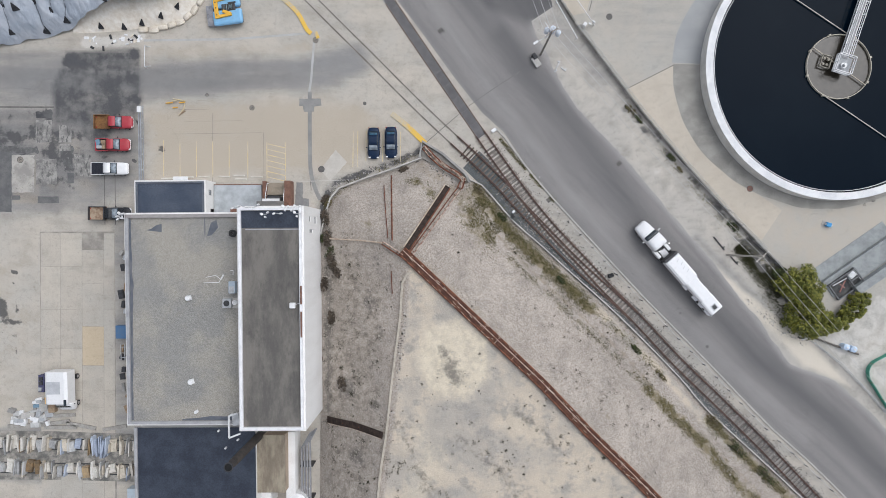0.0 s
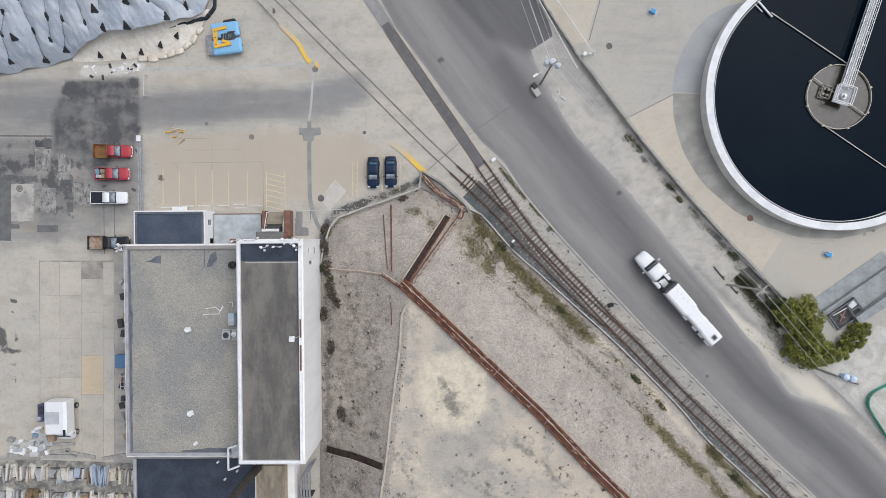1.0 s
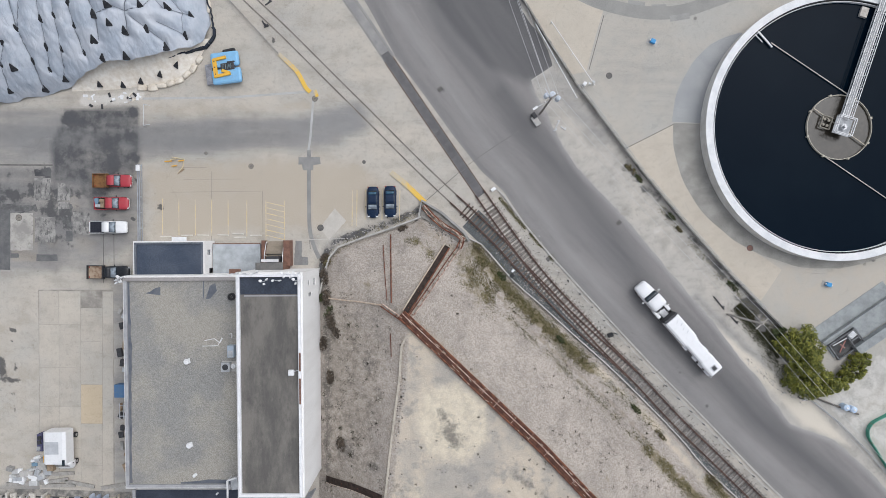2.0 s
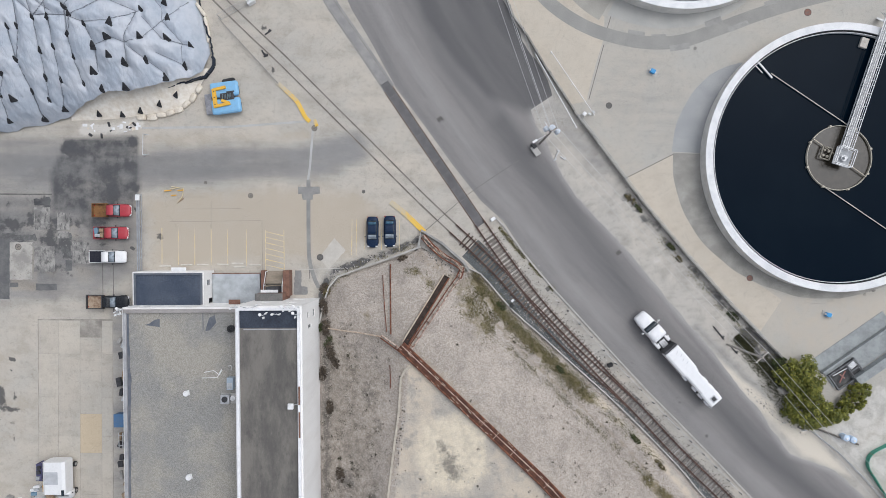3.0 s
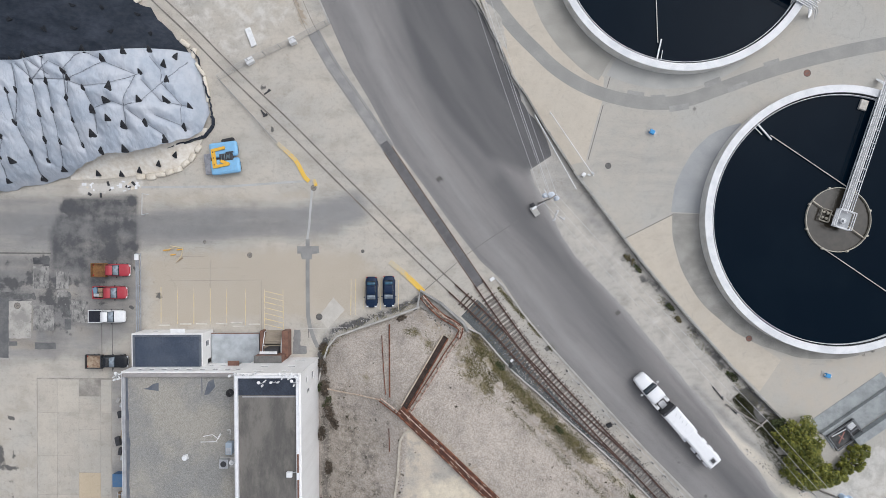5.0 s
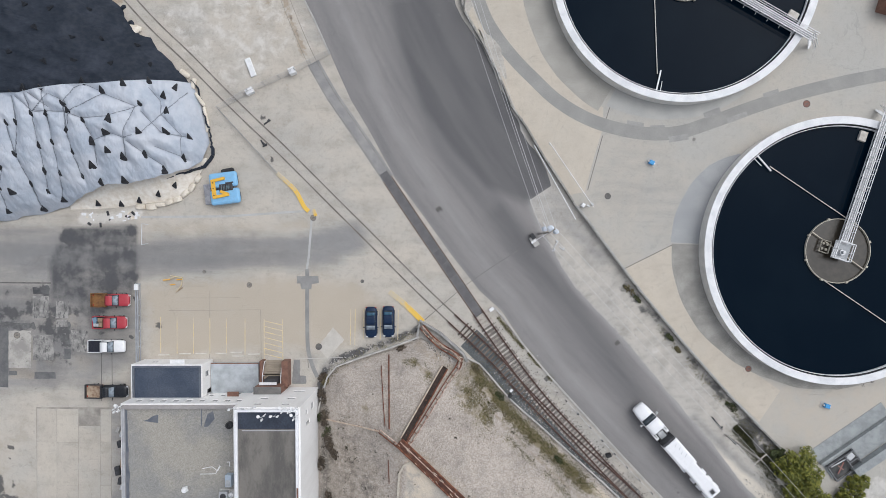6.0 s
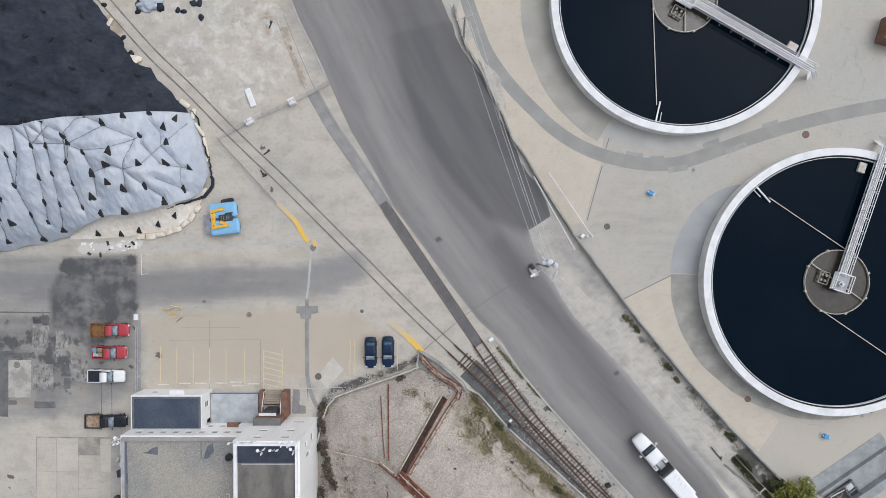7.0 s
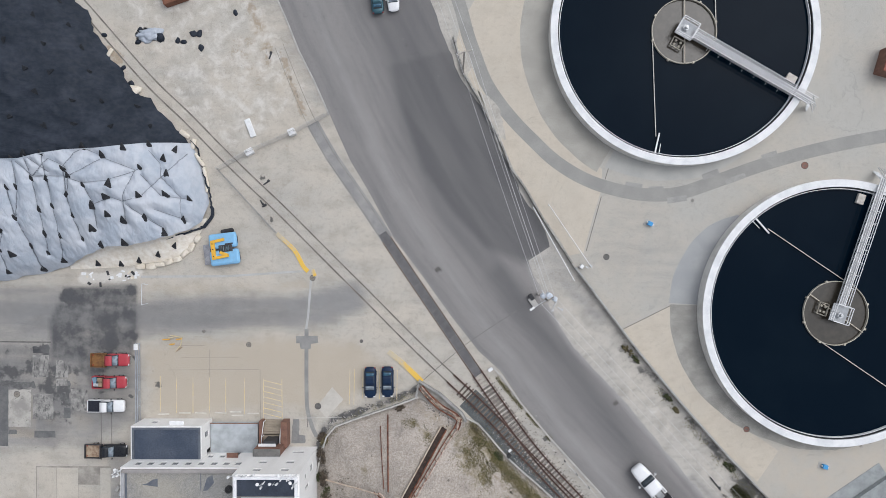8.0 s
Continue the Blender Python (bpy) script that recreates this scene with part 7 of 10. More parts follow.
def cover_z(P):
    """The cover's surface: the heap, quilted between the ropes."""
    h = pile_height(P)
    best = np.full(len(P), 9.0)
    for a, b in ropes:
        best = np.minimum(best, seg_dist(P, [a, b]))
    puff = 1.15 * (1 - np.exp(-(best / 1.05) ** 0.85)) * np.clip(h / 1.5, 0, 1)
    # folds that run out from each weight
    near, fan = np.full(len(P), 9.0), np.zeros(len(P))
    for i, (bx, by) in enumerate(bags):
        r = np.hypot(P[:, 0] - bx, P[:, 1] - by)
        th = np.arctan2(P[:, 1] - by, P[:, 0] - bx)
        f = np.abs(np.cos((2 + i % 3) * 0.5 * th + i * 1.7)) ** 0.6 * np.exp(-r / 1.5) * (1 - np.exp(-r / 0.3))
        fan = np.where(r < near, f, fan)
        near = np.minimum(near, r)
    puff += 0.42 * fan * np.clip(h / 1.5, 0, 1)
    fold = np.array([noise.fractal(Vector((x * 0.5, y * 0.5, 7.0)), 0.9, 2.1, 4) for x, y in P])
    ridge = np.array([1 - abs(noise.noise(Vector((x * 0.38 + y * 0.15, y * 0.30, 2.0)))) * 2.4 for x, y in P])
    # long wrinkles that run down the slope and gather towards the foot
    wr = np.array([1 - abs(noise.noise(Vector((x * 1.15 + y * 0.28, y * 0.26, 6.0)))) * 2.2 for x, y in P])
    wf = np.array([1 - abs(noise.noise(Vector((x * 2.3 + y * 0.7, y * 0.5, 3.0)))) * 2.2 for x, y in P])
    low = np.clip(1.25 - h / 7.0, 0.15, 1)
    return (h + puff + 0.17 * np.clip(wr, 0, 1) ** 2 * low * np.clip(h, 0, 1) + 0.08 * np.clip(wf, 0, 1) ** 2 * low * np.clip(h * 2, 0, 1)
            + 0.09 * fold * np.clip(h, 0.15, 1) + 0.10 * np.clip(ridge, 0, 1) ** 3 * np.clip(h, 0, 1))


tk = Mat("grey_blue_tarp", 0.5)
tk.bump(tk.math("ADD", tk.noise(0.8, 4, 0.5, (1.4, 0.6, 1), 0.9), tk.math("MULTIPLY", tk.noise(2.0, 3, 0.5, (1.3, 0.8, 1)), 0.25)), 0.5, 0.4)
TARP = tk.done(tk.mix(tk.ramp(tk.noise(0.25, 6, 0.65, (1, 1, 1)), 0.36, 0.66), tk.mix(tk.ramp(tk.noise(1.6, 5, 0.7), 0.35, 0.7), (0.365, 0.41, 0.475, 1), (0.42, 0.46, 0.52, 1)), (0.495, 0.52, 0.565, 1)), tk.ramp(tk.noise(2, 4), 0.3, 0.7, 0.4, 0.62))
bk = Mat("black_tarp", 0.45)
bk.bump(bk.math("ADD", bk.noise(0.45, 4, 0.5, (0.6, 1.5, 1), 0.9), bk.math("MULTIPLY", bk.noise(1.6, 3, 0.5), 0.3)), 0.6, 0.4)
BTARP = bk.done(bk.mix(bk.ramp(bk.noise(0.3, 5, 0.6, (0.8, 1.2, 1)), 0.40, 0.70), (0.012, 0.018, 0.029, 1), (0.027, 0.034, 0.049, 1)), bk.ramp(bk.noise(1.5, 4), 0.3, 0.7, 0.6, 0.85))
bk.b.inputs["Specular IOR Level"].default_value = 0.35
# the cover's lower edge stays above the heap's foot to the south-east
COVER_EDGE = [(-36.3, 41.0), (-37.0, 39.9), (-38.4, 39.0), (-40.5, 38.0), (-42.6, 37.3), (-44.8, 36.8), (-47.0, 36.3), (-49.2, 36.2), (-50.7, 36.0), (-52.1, 35.2), (-53.6, 34.7), (-55.2, 33.9), (-56.8, 33.2), (-63, 31.5), (-68.2, 30.3), (-82, 27.1)]
below = PILE[:4] + ragged(COVER_EDGE, 0.28, 0.5) + [(-82, 47.4)] + SPLIT[1:-1]
above = [(p[0], p[1] - 0.35) for p in SPLIT[1:-1]][::-1] + [(-82, 47.0)] + ragged(PILE[PILE.index((-82, 100)):], 0.75, 0.7)


STOCK = thing("covered_stockpile", 0, 0, 0, 0, "long heap under blue-grey and black sheets tied with ropes", "stockpile")


def drape(name, poly, cell, mat, label, lift, zfun):
    ob = sheet(name, poly, 0.0, mat, cell, {}, label, "tarpaulin")
    for key in ("kind", "category"):
        del ob[key]
    ob.parent = STOCK
    c = np.empty(len(ob.data.vertices) * 3, np.float32)
    ob.data.vertices.foreach_get("co", c)
    c = c.reshape(-1, 3)
    c[:, 2] = zfun(c[:, :2].astype(float)) + lift
    ob.data.vertices.foreach_set("co", c.ravel())
    ob.data.polygons.foreach_set("use_smooth", [True] * len(ob.data.polygons))
    return ob


def black_z(P):
    h = pile_height(P)
    f = np.array([noise.fractal(Vector((x * 0.4, y * 0.9, 1.0)), 0.9, 2.1, 4) for x, y in P])
    w = np.array([1 - abs(noise.noise(Vector((x * 0.16 + y * 0.05, y * 0.42, 3.0)))) * 2.6 for x, y in P])
    return h * 0.97 + (0.16 * f + 0.42 * np.clip(w, 0, 1) ** 3) * np.clip(h, 0.2, 1)


blue = drape("blue_sheet", below, 0.25, TARP, "pale blue-grey tarpaulin quilted over the heap by ropes", 0.06, cover_z)
black = drape("black_sheet", above, 0.5, BTARP, "black plastic sheet over the rest of the heap", 0.02, black_z)
# the ropes lie on the cover, each a thin dark cord
ROPE = weathered("rope", (0.17, 0.185, 0.21, 1), (0.28, 0.30, 0.33, 1), 0.8)
for a, b in ropes:
    n = max(3, int(math.hypot(a[0] - b[0], a[1] - b[1]) / 0.2))
    P = np.array([[a[0] + (b[0] - a[0]) * k / n, a[1] + (b[1] - a[1]) * k / n] for k in range(n + 1)])
    Z = cover_z(P) + 0.16
    bm = bmesh.new()
    for k in range(n):
        beam(bm, (P[k][0], P[k][1], Z[k]), (P[k + 1][0], P[k + 1][1], Z[k + 1]), 0.055, 0.26)
    part("rope", bm, ROPE, STOCK, "thin grey rope")


def weight_bag():
    """A black bag hung by its neck: a wedge with a pinched top."""
    bm = bmesh.new()
    pts = [(-0.36, -0.30), (0.34, -0.40), (0.42, -0.28), (0.06, 0.66), (-0.05, 0.68), (-0.42, -0.16)]
    lo = [bm.verts.new((x, y, -0.06)) for x, y in pts]
    hi = [bm.verts.new((x * 0.9, y * 0.92, 0.10 if y < 0.3 else 0.05)) for x, y in pts]
    bm.faces.new(lo[::-1]), bm.faces.new(hi)
    for i in range(6):
        bm.faces.new((lo[i], lo[(i + 1) % 6], hi[(i + 1) % 6], hi[i]))
    ob = part("weight_bag", bm, weathered("black_bag", (0.012, 0.013, 0.016, 1), (0.03, 0.031, 0.035, 1), 3, 0.85, local=True))
    return tagged(ob, "black weight bag lying on the tarpaulin", "weight bag", "weight bags")


wb0 = weight_bag()
ZB = cover_z(np.array(bags))
ZS = cover_z(np.array(bags) + np.array([0.0, 0.3]))
for i, ((x, y), z) in enumerate(zip(bags, ZB)):
    gy = (ZS[i] - z) / 0.3
    m = pose(x, y, z + 0.32, max(-38, min(38, math.degrees(math.atan(gy)))), random.uniform(-8, 8), random.uniform(-24, 24))
    if i == 0:
        wb0.matrix_world = m
    else:
        s = random.uniform(1.08, 1.36)
        c = copy_thing(wb0, m)
        c.scale = (s, s, s)

# small weights pressed into the black sheet
dull_bag = wb0.data.copy()
dull_bag.materials[0] = weathered("dull_black_bag", (0.005, 0.007, 0.011, 1), (0.014, 0.016, 0.021, 1), 3, 0.9, local=True)
for r in range(8):
    for c in range(9):
        x, y = -45 - c * 4.1 + rng.uniform(-0.8, 0.8) - (r % 2) * 2, 54 + r * 3.9 + rng.uniform(-0.6, 0.6)
        p = np.array([[x, y]])
        if inside(p, PILE)[0] and seg_dist(p, PILE, True)[0] > 1.2 and x > -74:
            c_ = copy_thing(wb0, pose(x, y, float(black_z(p)[0]) + 0.02, 0, 0, random.uniform(0, 360)))
        c_["label"] = "black weight bag on the black plastic sheet"
        c_.data = dull_bag
# a few weights on the cream sheet below the cover
for x, y in ((-52.9, 33.4), (-49.4, 33.4), (-46.6, 34.0), (-43.5, 35.0), (-40.9, 36.4)):
    copy_thing(wb0, pose(x, y, 0.66 * float(pile_height(np.array([[x, y]]))[0]) + 0.22, 20, 0, random.uniform(-30, 30)))["label"] = "black weight bag on the cream sheet"
# the gathered black hem of the cover
bm = bmesh.new()
hem = [(p.x, p.y) for p in curve_pts([(-38.9, 52.7), (-38.0, 51.6), (-37.5, 50.0), (-36.7, 47.4), (-35.9, 44.6), (-35.7, 43.1), (-35.5, 41.2), (-36.4, 39.7), (-38.2, 38.8), (-40.3, 38.0), (-42.4, 37.3)], 0.4)]
for k in range(0, len(hem) - 3, 3):
    w = 0.10 + 0.34 * abs(noise.noise(Vector((k * 0.37, 2.0, 0)))) + (0.28 if 40 < hem[k][1] < 43.5 else 0)
    strip(bm, [(x + random.uniform(-0.12, 0.12), y + random.uniform(-0.12, 0.12)) for x, y in hem[k:k + 4]], w, 0.0, 0.32 + random.uniform(0, 0.25) + 0.9 * (hem[k][0] < -37 and hem[k][1] < 40))
part("hem", bm, BTARP, STOCK, "gathered black hem")

# the cream apron and the row of white bags at the heap's foot
APRON = [(-57.0, 34.4), (-53.6, 35.6), (-50.7, 36.9), (-47.0, 37.3), (-42.6, 38.2), (-38.4, 40.0), (-37.0, 40.6), (-36.2, 40.8), (-37.0, 39.0), (-37.8, 37.6), (-38.8, 36.2), (-40.5, 34.9), (-42.7, 34.0), (-46, 33.6), (-49.5, 33.0), (-53, 32.7), (-57.4, 32.5)]
apk = weathered("cream_sheet", (0.70, 0.63, 0.53, 1), (0.80, 0.75, 0.67, 1), 0.6, 0.75, 0, 2.0, 0.5)
drape("cream_sheet", APRON, 0.35, apk, "cream plastic sheet at the heap's foot", 0.06, lambda P: 0.66 * pile_height(P) + 0.13 * np.array([noise.fractal(Vector((x, y, 4.0)), 0.9, 2.1, 3) for x, y in P]))


def sandbag():
    bm = bmesh.new()
    loft(bm, [(-0.74, 0.26, 0.05, 0.30), (-0.66, 0.38, 0.0, 0.38), (-0.2, 0.42, 0.0, 0.43), (0.25, 0.43, 0.0, 0.42), (0.66, 0.37, 0.0, 0.38), (0.75, 0.25, 0.05, 0.30)], 4, 5.0)
    ob = part("sandbag", bm, BAGW, None, "", True)
    return tagged(ob, "white filled sandbag at the heap's foot", "sandbag", "sandbags")


sb0 = sandbag()
row = along([(-46.4, 33.1), (-42.7, 33.6), (-40.5, 34.5), (-38.7, 35.9), (-37.8, 37.5), (-37.2, 38.8)], 1.46)
for i, (x, y, a) in enumerate(row):
    m = pose(x + random.uniform(-0.12, 0.12), y + random.uniform(-0.12, 0.12), 0.01, 0, 0, a + random.uniform(-5, 5))
    if i == 0:
        sb0.matrix_world = m
    else:
        bag = copy_thing(sb0, m)
        bag.scale = (random.uniform(0.85, 1.08), random.uniform(0.75, 1.15), random.uniform(0.8, 1.2))
for x, y, a, s in ((-47.9, 59.7, 40, 1.5), (-47.6, 60.4, -10, 1.3), (-51.6, 65.9, 60, 0.9), (-39.9, 53.6, -35, 1.15), (-38.5, 52.1, 80, 1.1), (-37.5, 49.7, -55, 1.6), (-36.6, 47.5, -78, 1.5), (-36.3, 45.6, -88, 1.2)):
    c = copy_thing(sb0, pose(x, y, 0.02, 0, 0, a))
    c.scale = (s, s * 0.8 if y > 51 else 0.62, s * 0.8)
    c["label"] = "long cream sandbag against the tarpaulin's edge"

rw = random.Random(77)
for k in range(24):
    x = rw.uniform(-56.5, -46.8)
    scrap("plastic_scrap", x, 31.0 + (x + 56.5) * 0.10 + rw.gauss(0, 0.45), 0.012, rw.uniform(0, 180), rw.uniform(0.2, 0.75), rw.uniform(0.15, 0.5), rw.uniform(0.06, 0.22), rw.choice([WHITEP, WHITEP, BAGW, WHITEP, DARK]), "torn scrap of white plastic by the heap's foot", "scrap", "scraps by the heap")

# ---------------------------------------------------------------- yard slabs, a grid of cast panels
bm = bmesh.new()
prism(bm, [(-62.5, 1.8), (-50.8, 2.0), (-50.1, -40.0), (-61.9, -40.4)], -0.04, 0.005)
tagged(part("joint_filler", bm, weathered("joint_filler", (0.24, 0.22, 0.195, 1), (0.40, 0.37, 0.325, 1), 0.5)), "grey filler in the slab joints", "joint filler", kind="structure")
YS = thing("slab_paving", -62.4, 1.6, 0.0, 0.6, "cast concrete slabs with thin open joints", "paving", kind="structure")
cols = [0.0, 3.1, 6.5, 9.9, 11.6]
rows_ = [0.0, -5.2, -11.9, -18.0, -24.5, -30.6, -36.5, -42.0]
TANSLAB = ground_mat("tan_concrete", (0.50, 0.41, 0.29, 1), (0.56, 0.46, 0.33, 1), (0.53, 0.44, 0.315, 1), (0.56, 0.46, 0.33, 1))
for i, (a, b) in enumerate(zip(cols, cols[1:])):
    for j, (c, d) in enumerate(zip(rows_, rows_[1:])):
        shift = -2.6 if i == 2 else 0.0
        tan = i == 2 and j == 2
        bm = bmesh.new()
        box(bm, 0, 0, -0.05, b - a - 0.05, c - d - 0.03, 0.062, bevel=0.012)
        o = part("slab", bm, TANSLAB if tan else SLAB, YS, "tan recast slab" if tan else "")
        o.matrix_basis = pose((a + b) / 2, (c + d) / 2 + shift, random.uniform(-0.001, 0.002))

# patches of newer asphalt in the yard
PATCHM = weathered("asphalt_patch", (0.115, 0.115, 0.118, 1), (0.16, 0.158, 0.155, 1), 0.7)


def patch(pts, label, mat=PATCHM, z=0.012, name="asphalt_patch"):
    bm = bmesh.new()
    ring_ = []
    for (x0, y0), (x1, y1) in zip(pts, pts[1:] + pts[:1]):
        n = max(2, int(math.hypot(x1 - x0, y1 - y0) / 0.4))
        ring_ += [(x0 + (x1 - x0) * k / n + random.uniform(-0.05, 0.05), y0 + (y1 - y0) * k / n + random.uniform(-0.05, 0.05)) for k in range(n)]
    prism(bm, ring_, -0.04, z)
    tagged(part(name, bm, mat), label, name.replace("_", " "), "patches", "structure")


for pts in ([(-72, 14.1), (-67.0, 14.1), (-66.9, 4.8), (-72, 4.8)], [(-66.9, 7.4), (-65.6, 7.4), (-65.6, 6.7), (-66.9, 6.7)], [(-62.8, 7.3), (-59.6, 7.3), (-59.5, 6.3), (-62.8, 6.2)],
            [(-58.2, 11.0), (-57.2, 11.0), (-57.2, 9.4), (-58.2, 9.4)]):
    patch(pts, "dark asphalt patch let into the yard's concrete")
ok = Mat("oily_asphalt", 0.75)
o1, o2, o3 = ok.noise(0.5, 8, 0.7, (0.8, 1.2, 1)), ok.noise(2.2, 6, 0.7), ok.noise(0.18, 4, 0.6)
oc = ok.mix(ok.ramp(o1, 0.44, 0.60), (0.052, 0.053, 0.056, 1), (0.118, 0.117, 0.118, 1))
oc = ok.mix(ok.ramp(o3, 0.52, 0.66, 0, 0.5), oc, (0.15, 0.148, 0.146, 1))
oc = ok.mix(ok.ramp(o2, 0.66, 0.74, 0, 0.7), oc, (0.36, 0.35, 0.33, 1))
OILM = ok.done(oc, ok.ramp(o1, 0.4, 0.6, 0.55, 0.9))
ok = Mat("worn_oily_asphalt", 0.8)
o1, o2 = ok.noise(0.42, 9, 0.72), ok.noise(1.9, 6, 0.72)
oc = ok.mix(ok.ramp(o1, 0.40, 0.62), (0.095, 0.094, 0.094, 1), (0.185, 0.182, 0.178, 1))
oc = ok.mix(ok.ramp(o2, 0.58, 0.66, 0, 0.75), oc, (0.30, 0.29, 0.275, 1))
WORNM = ok.done(ok.mix(ok.ramp(ok.noise(1.1, 7, 0.7), 0.60, 0.68, 0, 0.8), oc, (0.045, 0.044, 0.045, 1)))
for pts, lab, mt, z in (([(-63.3, 20.5), (-60.6, 20.6), (-60.6, 19.4), (-63.0, 19.2)], "black oil-soaked asphalt beside a joint", OILM, 0.008),
                        ([(-70, 14.6), (-66.8, 14.8), (-63.0, 15.0), (-62.6, 13.9), (-66.6, 13.7), (-70, 13.6)], "dark stained asphalt strip in the yard", WORNM, 0.007),
                        ([(-59.4, 14.8), (-57.2, 14.9), (-57.2, 11.2), (-58.9, 11.0)], "worn oily asphalt between slabs", WORNM, 0.007)):
    patch(ragged(pts + [pts[0]], 0.55, 0.5)[:-1], lab, mt, z)
pk = Mat("worn_slab", 0.9)
p1, p2 = pk.noise(0.5, 8, 0.68), pk.noise(1.6, 7, 0.7)
pc = pk.mix(pk.ramp(p1, 0.36, 0.62), (0.30, 0.285, 0.262, 1), (0.46, 0.435, 0.395, 1))
pc = pk.mix(pk.ramp(p2, 0.58, 0.68, 0, 0.75), pc, (0.085, 0.083, 0.082, 1))
PALE_SLAB = pk.done(pk.mix(pk.ramp(p1, 0.60, 0.72, 0, 0.8), pc, (0.14, 0.137, 0.133, 1)))
pk = Mat("stained_slab", 0.9)
p1, p2 = pk.noise(0.6, 9, 0.72), pk.noise(1.3, 8, 0.72, (1.5, 0.6, 1))
pc = pk.mix(pk.ramp(p1, 0.40, 0.60), (0.20, 0.194, 0.185, 1), (0.36, 0.345, 0.32, 1))
STAINED_SLAB = pk.done(pk.mix(pk.ramp(p2, 0.50, 0.62, 0, 0.85), pc, (0.095, 0.093, 0.092, 1)))
for pts in ([(-66.9, 13.6), (-63.4, 13.7), (-63.4, 7.9), (-66.9, 7.8)], [(-63.1, 13.0), (-59.9, 13.1), (-59.9, 9.2), (-63.1, 9.1)], [(-59.6, 18.3), (-57.6, 18.3), (-57.6, 15.7), (-59.6, 15.65)],
            [(-59.5, 15.4), (-57.7, 15.4), (-57.7, 14.4), (-59.5, 14.35)], [(-63.2, 19.1), (-60.7, 19.1), (-60.7, 15.7), (-63.2, 15.6)], [(-57.2, 13.9), (-54.6, 13.8), (-54.4, 10.4), (-57.0, 10.6)]):
    patch(pts, "worn concrete slab with sharp broken edges", PALE_SLAB if pts[0][0] < -66 else STAINED_SLAB, 0.010, "concrete_slab")
patch([(-19.0, 12.0), (-16.6, 15.1), (-14.8, 13.2), (-17.4, 10.3)], "pale new concrete patch round a manhole", weathered("new_concrete", (0.54, 0.51, 0.46, 1), (0.48, 0.45, 0.40, 1), 0.8), 0.01)
patch([(-22.6, 10.0), (-21.6, 10.0), (-21.6, 7.6), (-20.6, 7.5), (-20.6, 6.3), (-22.8, 6.3)], "grey patch before the factory's wall", weathered("grey_patch", (0.20, 0.20, 0.20, 1), (0.25, 0.25, 0.245, 1), 0.8), 0.01)
for pts in ([(-46.5, 31.55), (-33, 31.9), (-20.2, 33.0)], [(-20.1, 32.3), (-20.5, 26.0), (-20.9, 23.0)]):
    bm = bmesh.new()
    strip(bm, pts, 0.34, -0.03, 0.007)
    tagged(part("trench_patch", bm, weathered("trench_fill", (0.47, 0.47, 0.465, 1), (0.40, 0.395, 0.38, 1), 0.6)), "narrow grey filled trench across the yard", "trench patch", "patches", "structure")

bm = bmesh.new()
strip(bm, [(p.x, p.y) for p in curve_pts([(-20.7, 24.0), (-20.6, 16.5), (-20.4, 11.8), (-19.7, 9.2), (-18.9, 7.4)], 0.6)], 0.62, -0.03, 0.0078)
TRENCHG = weathered("trench_asphalt", (0.23, 0.228, 0.222, 1), (0.30, 0.295, 0.28, 1), 0.7)
tagged(part("trench_patch", bm, TRENCHG), "dark grey filled trench through the parking", "trench patch", "patches", "structure")
patch([(-22.3, 22.9), (-19.0, 23.0), (-18.9, 21.9), (-20.0, 21.7), (-20.0, 20.9), (-21.6, 20.9), (-21.7, 21.8), (-22.3, 21.8)], "dark grey asphalt patch shaped like a cross", TRENCHG, 0.0095)

# the thin seam of an old trench across yard and road
bm = bmesh.new()
strip(bm, [(-6.8, 13.1), (-2.8, 16.3), (3.5, 21.9), (7.4, 24.7), (11.9, 27.7)], 0.11, -0.03, 0.006)
tagged(part("trench_seam", bm, weathered("seam_filler", (0.22, 0.21, 0.20, 1), (0.14, 0.135, 0.13, 1), 0.9)), "thin dark seam across the yard and road", "seam", kind="structure")
# open joints in the concrete
FAINT = weathered("faint_joint", (0.24, 0.22, 0.195, 1), (0.34, 0.31, 0.27, 1), 0.8)
JOINT = weathered("open_joint", (0.10, 0.095, 0.09, 1), (0.17, 0.16, 0.15, 1), 1.0)
for pts, w in (([(-72, 21.0), (-60.4, 21.1)], 0.22), ([(-52.45, 11.4), (-52.3, 3.0)], 0.1), ([(-50.8, 11.4), (-50.65, 3.0)], 0.1), ([(22.0, 36.9), (24.1, 45.2)], 0.10), ([(24.6, 47.8), (25.5, 51.0)], 0.10), ([(27.7, 24.9), (35.3, 28.9)], 0.10), ([(20.5, 64.8), (25.3, 57.9)], 0.05), ([(-42, 17.2), (-28, 17.6)], 0.05), ([(-35.6, 9.8), (-35.7, 20.5)], 0.06), ([(-27.6, 9.6), (-27.8, 17.6)], 0.07), ([(-41, 21.0), (-36.5, 21.1)], 0.06), ([(-40, 19.2), (-31, 19.4)], 0.04), ([(-20.3, 8.8), (-20.4, 10.2)], 0.1)):
    bm = bmesh.new()
    strip(bm, pts, w, -0.02, 0.0065)
    tagged(part("concrete_joint", bm, JOINT if w > 0.09 else FAINT), "dark open joint in the concrete", "joint", "joints", "structure")

# ---------------------------------------------------------------- markings and parking
FADED = weathered("faded_yellow", (0.66, 0.54, 0.29, 1), (0.54, 0.475, 0.37, 1), 0.9, 0.85, 0, 3)


def line(pts, w, mat, label, name="yellow_line", z=0.009):
    bm = bmesh.new()
    strip(bm, pts, w, 0.002, z)
    tagged(part(name, bm, mat), label, "road marking", "markings", "structure")


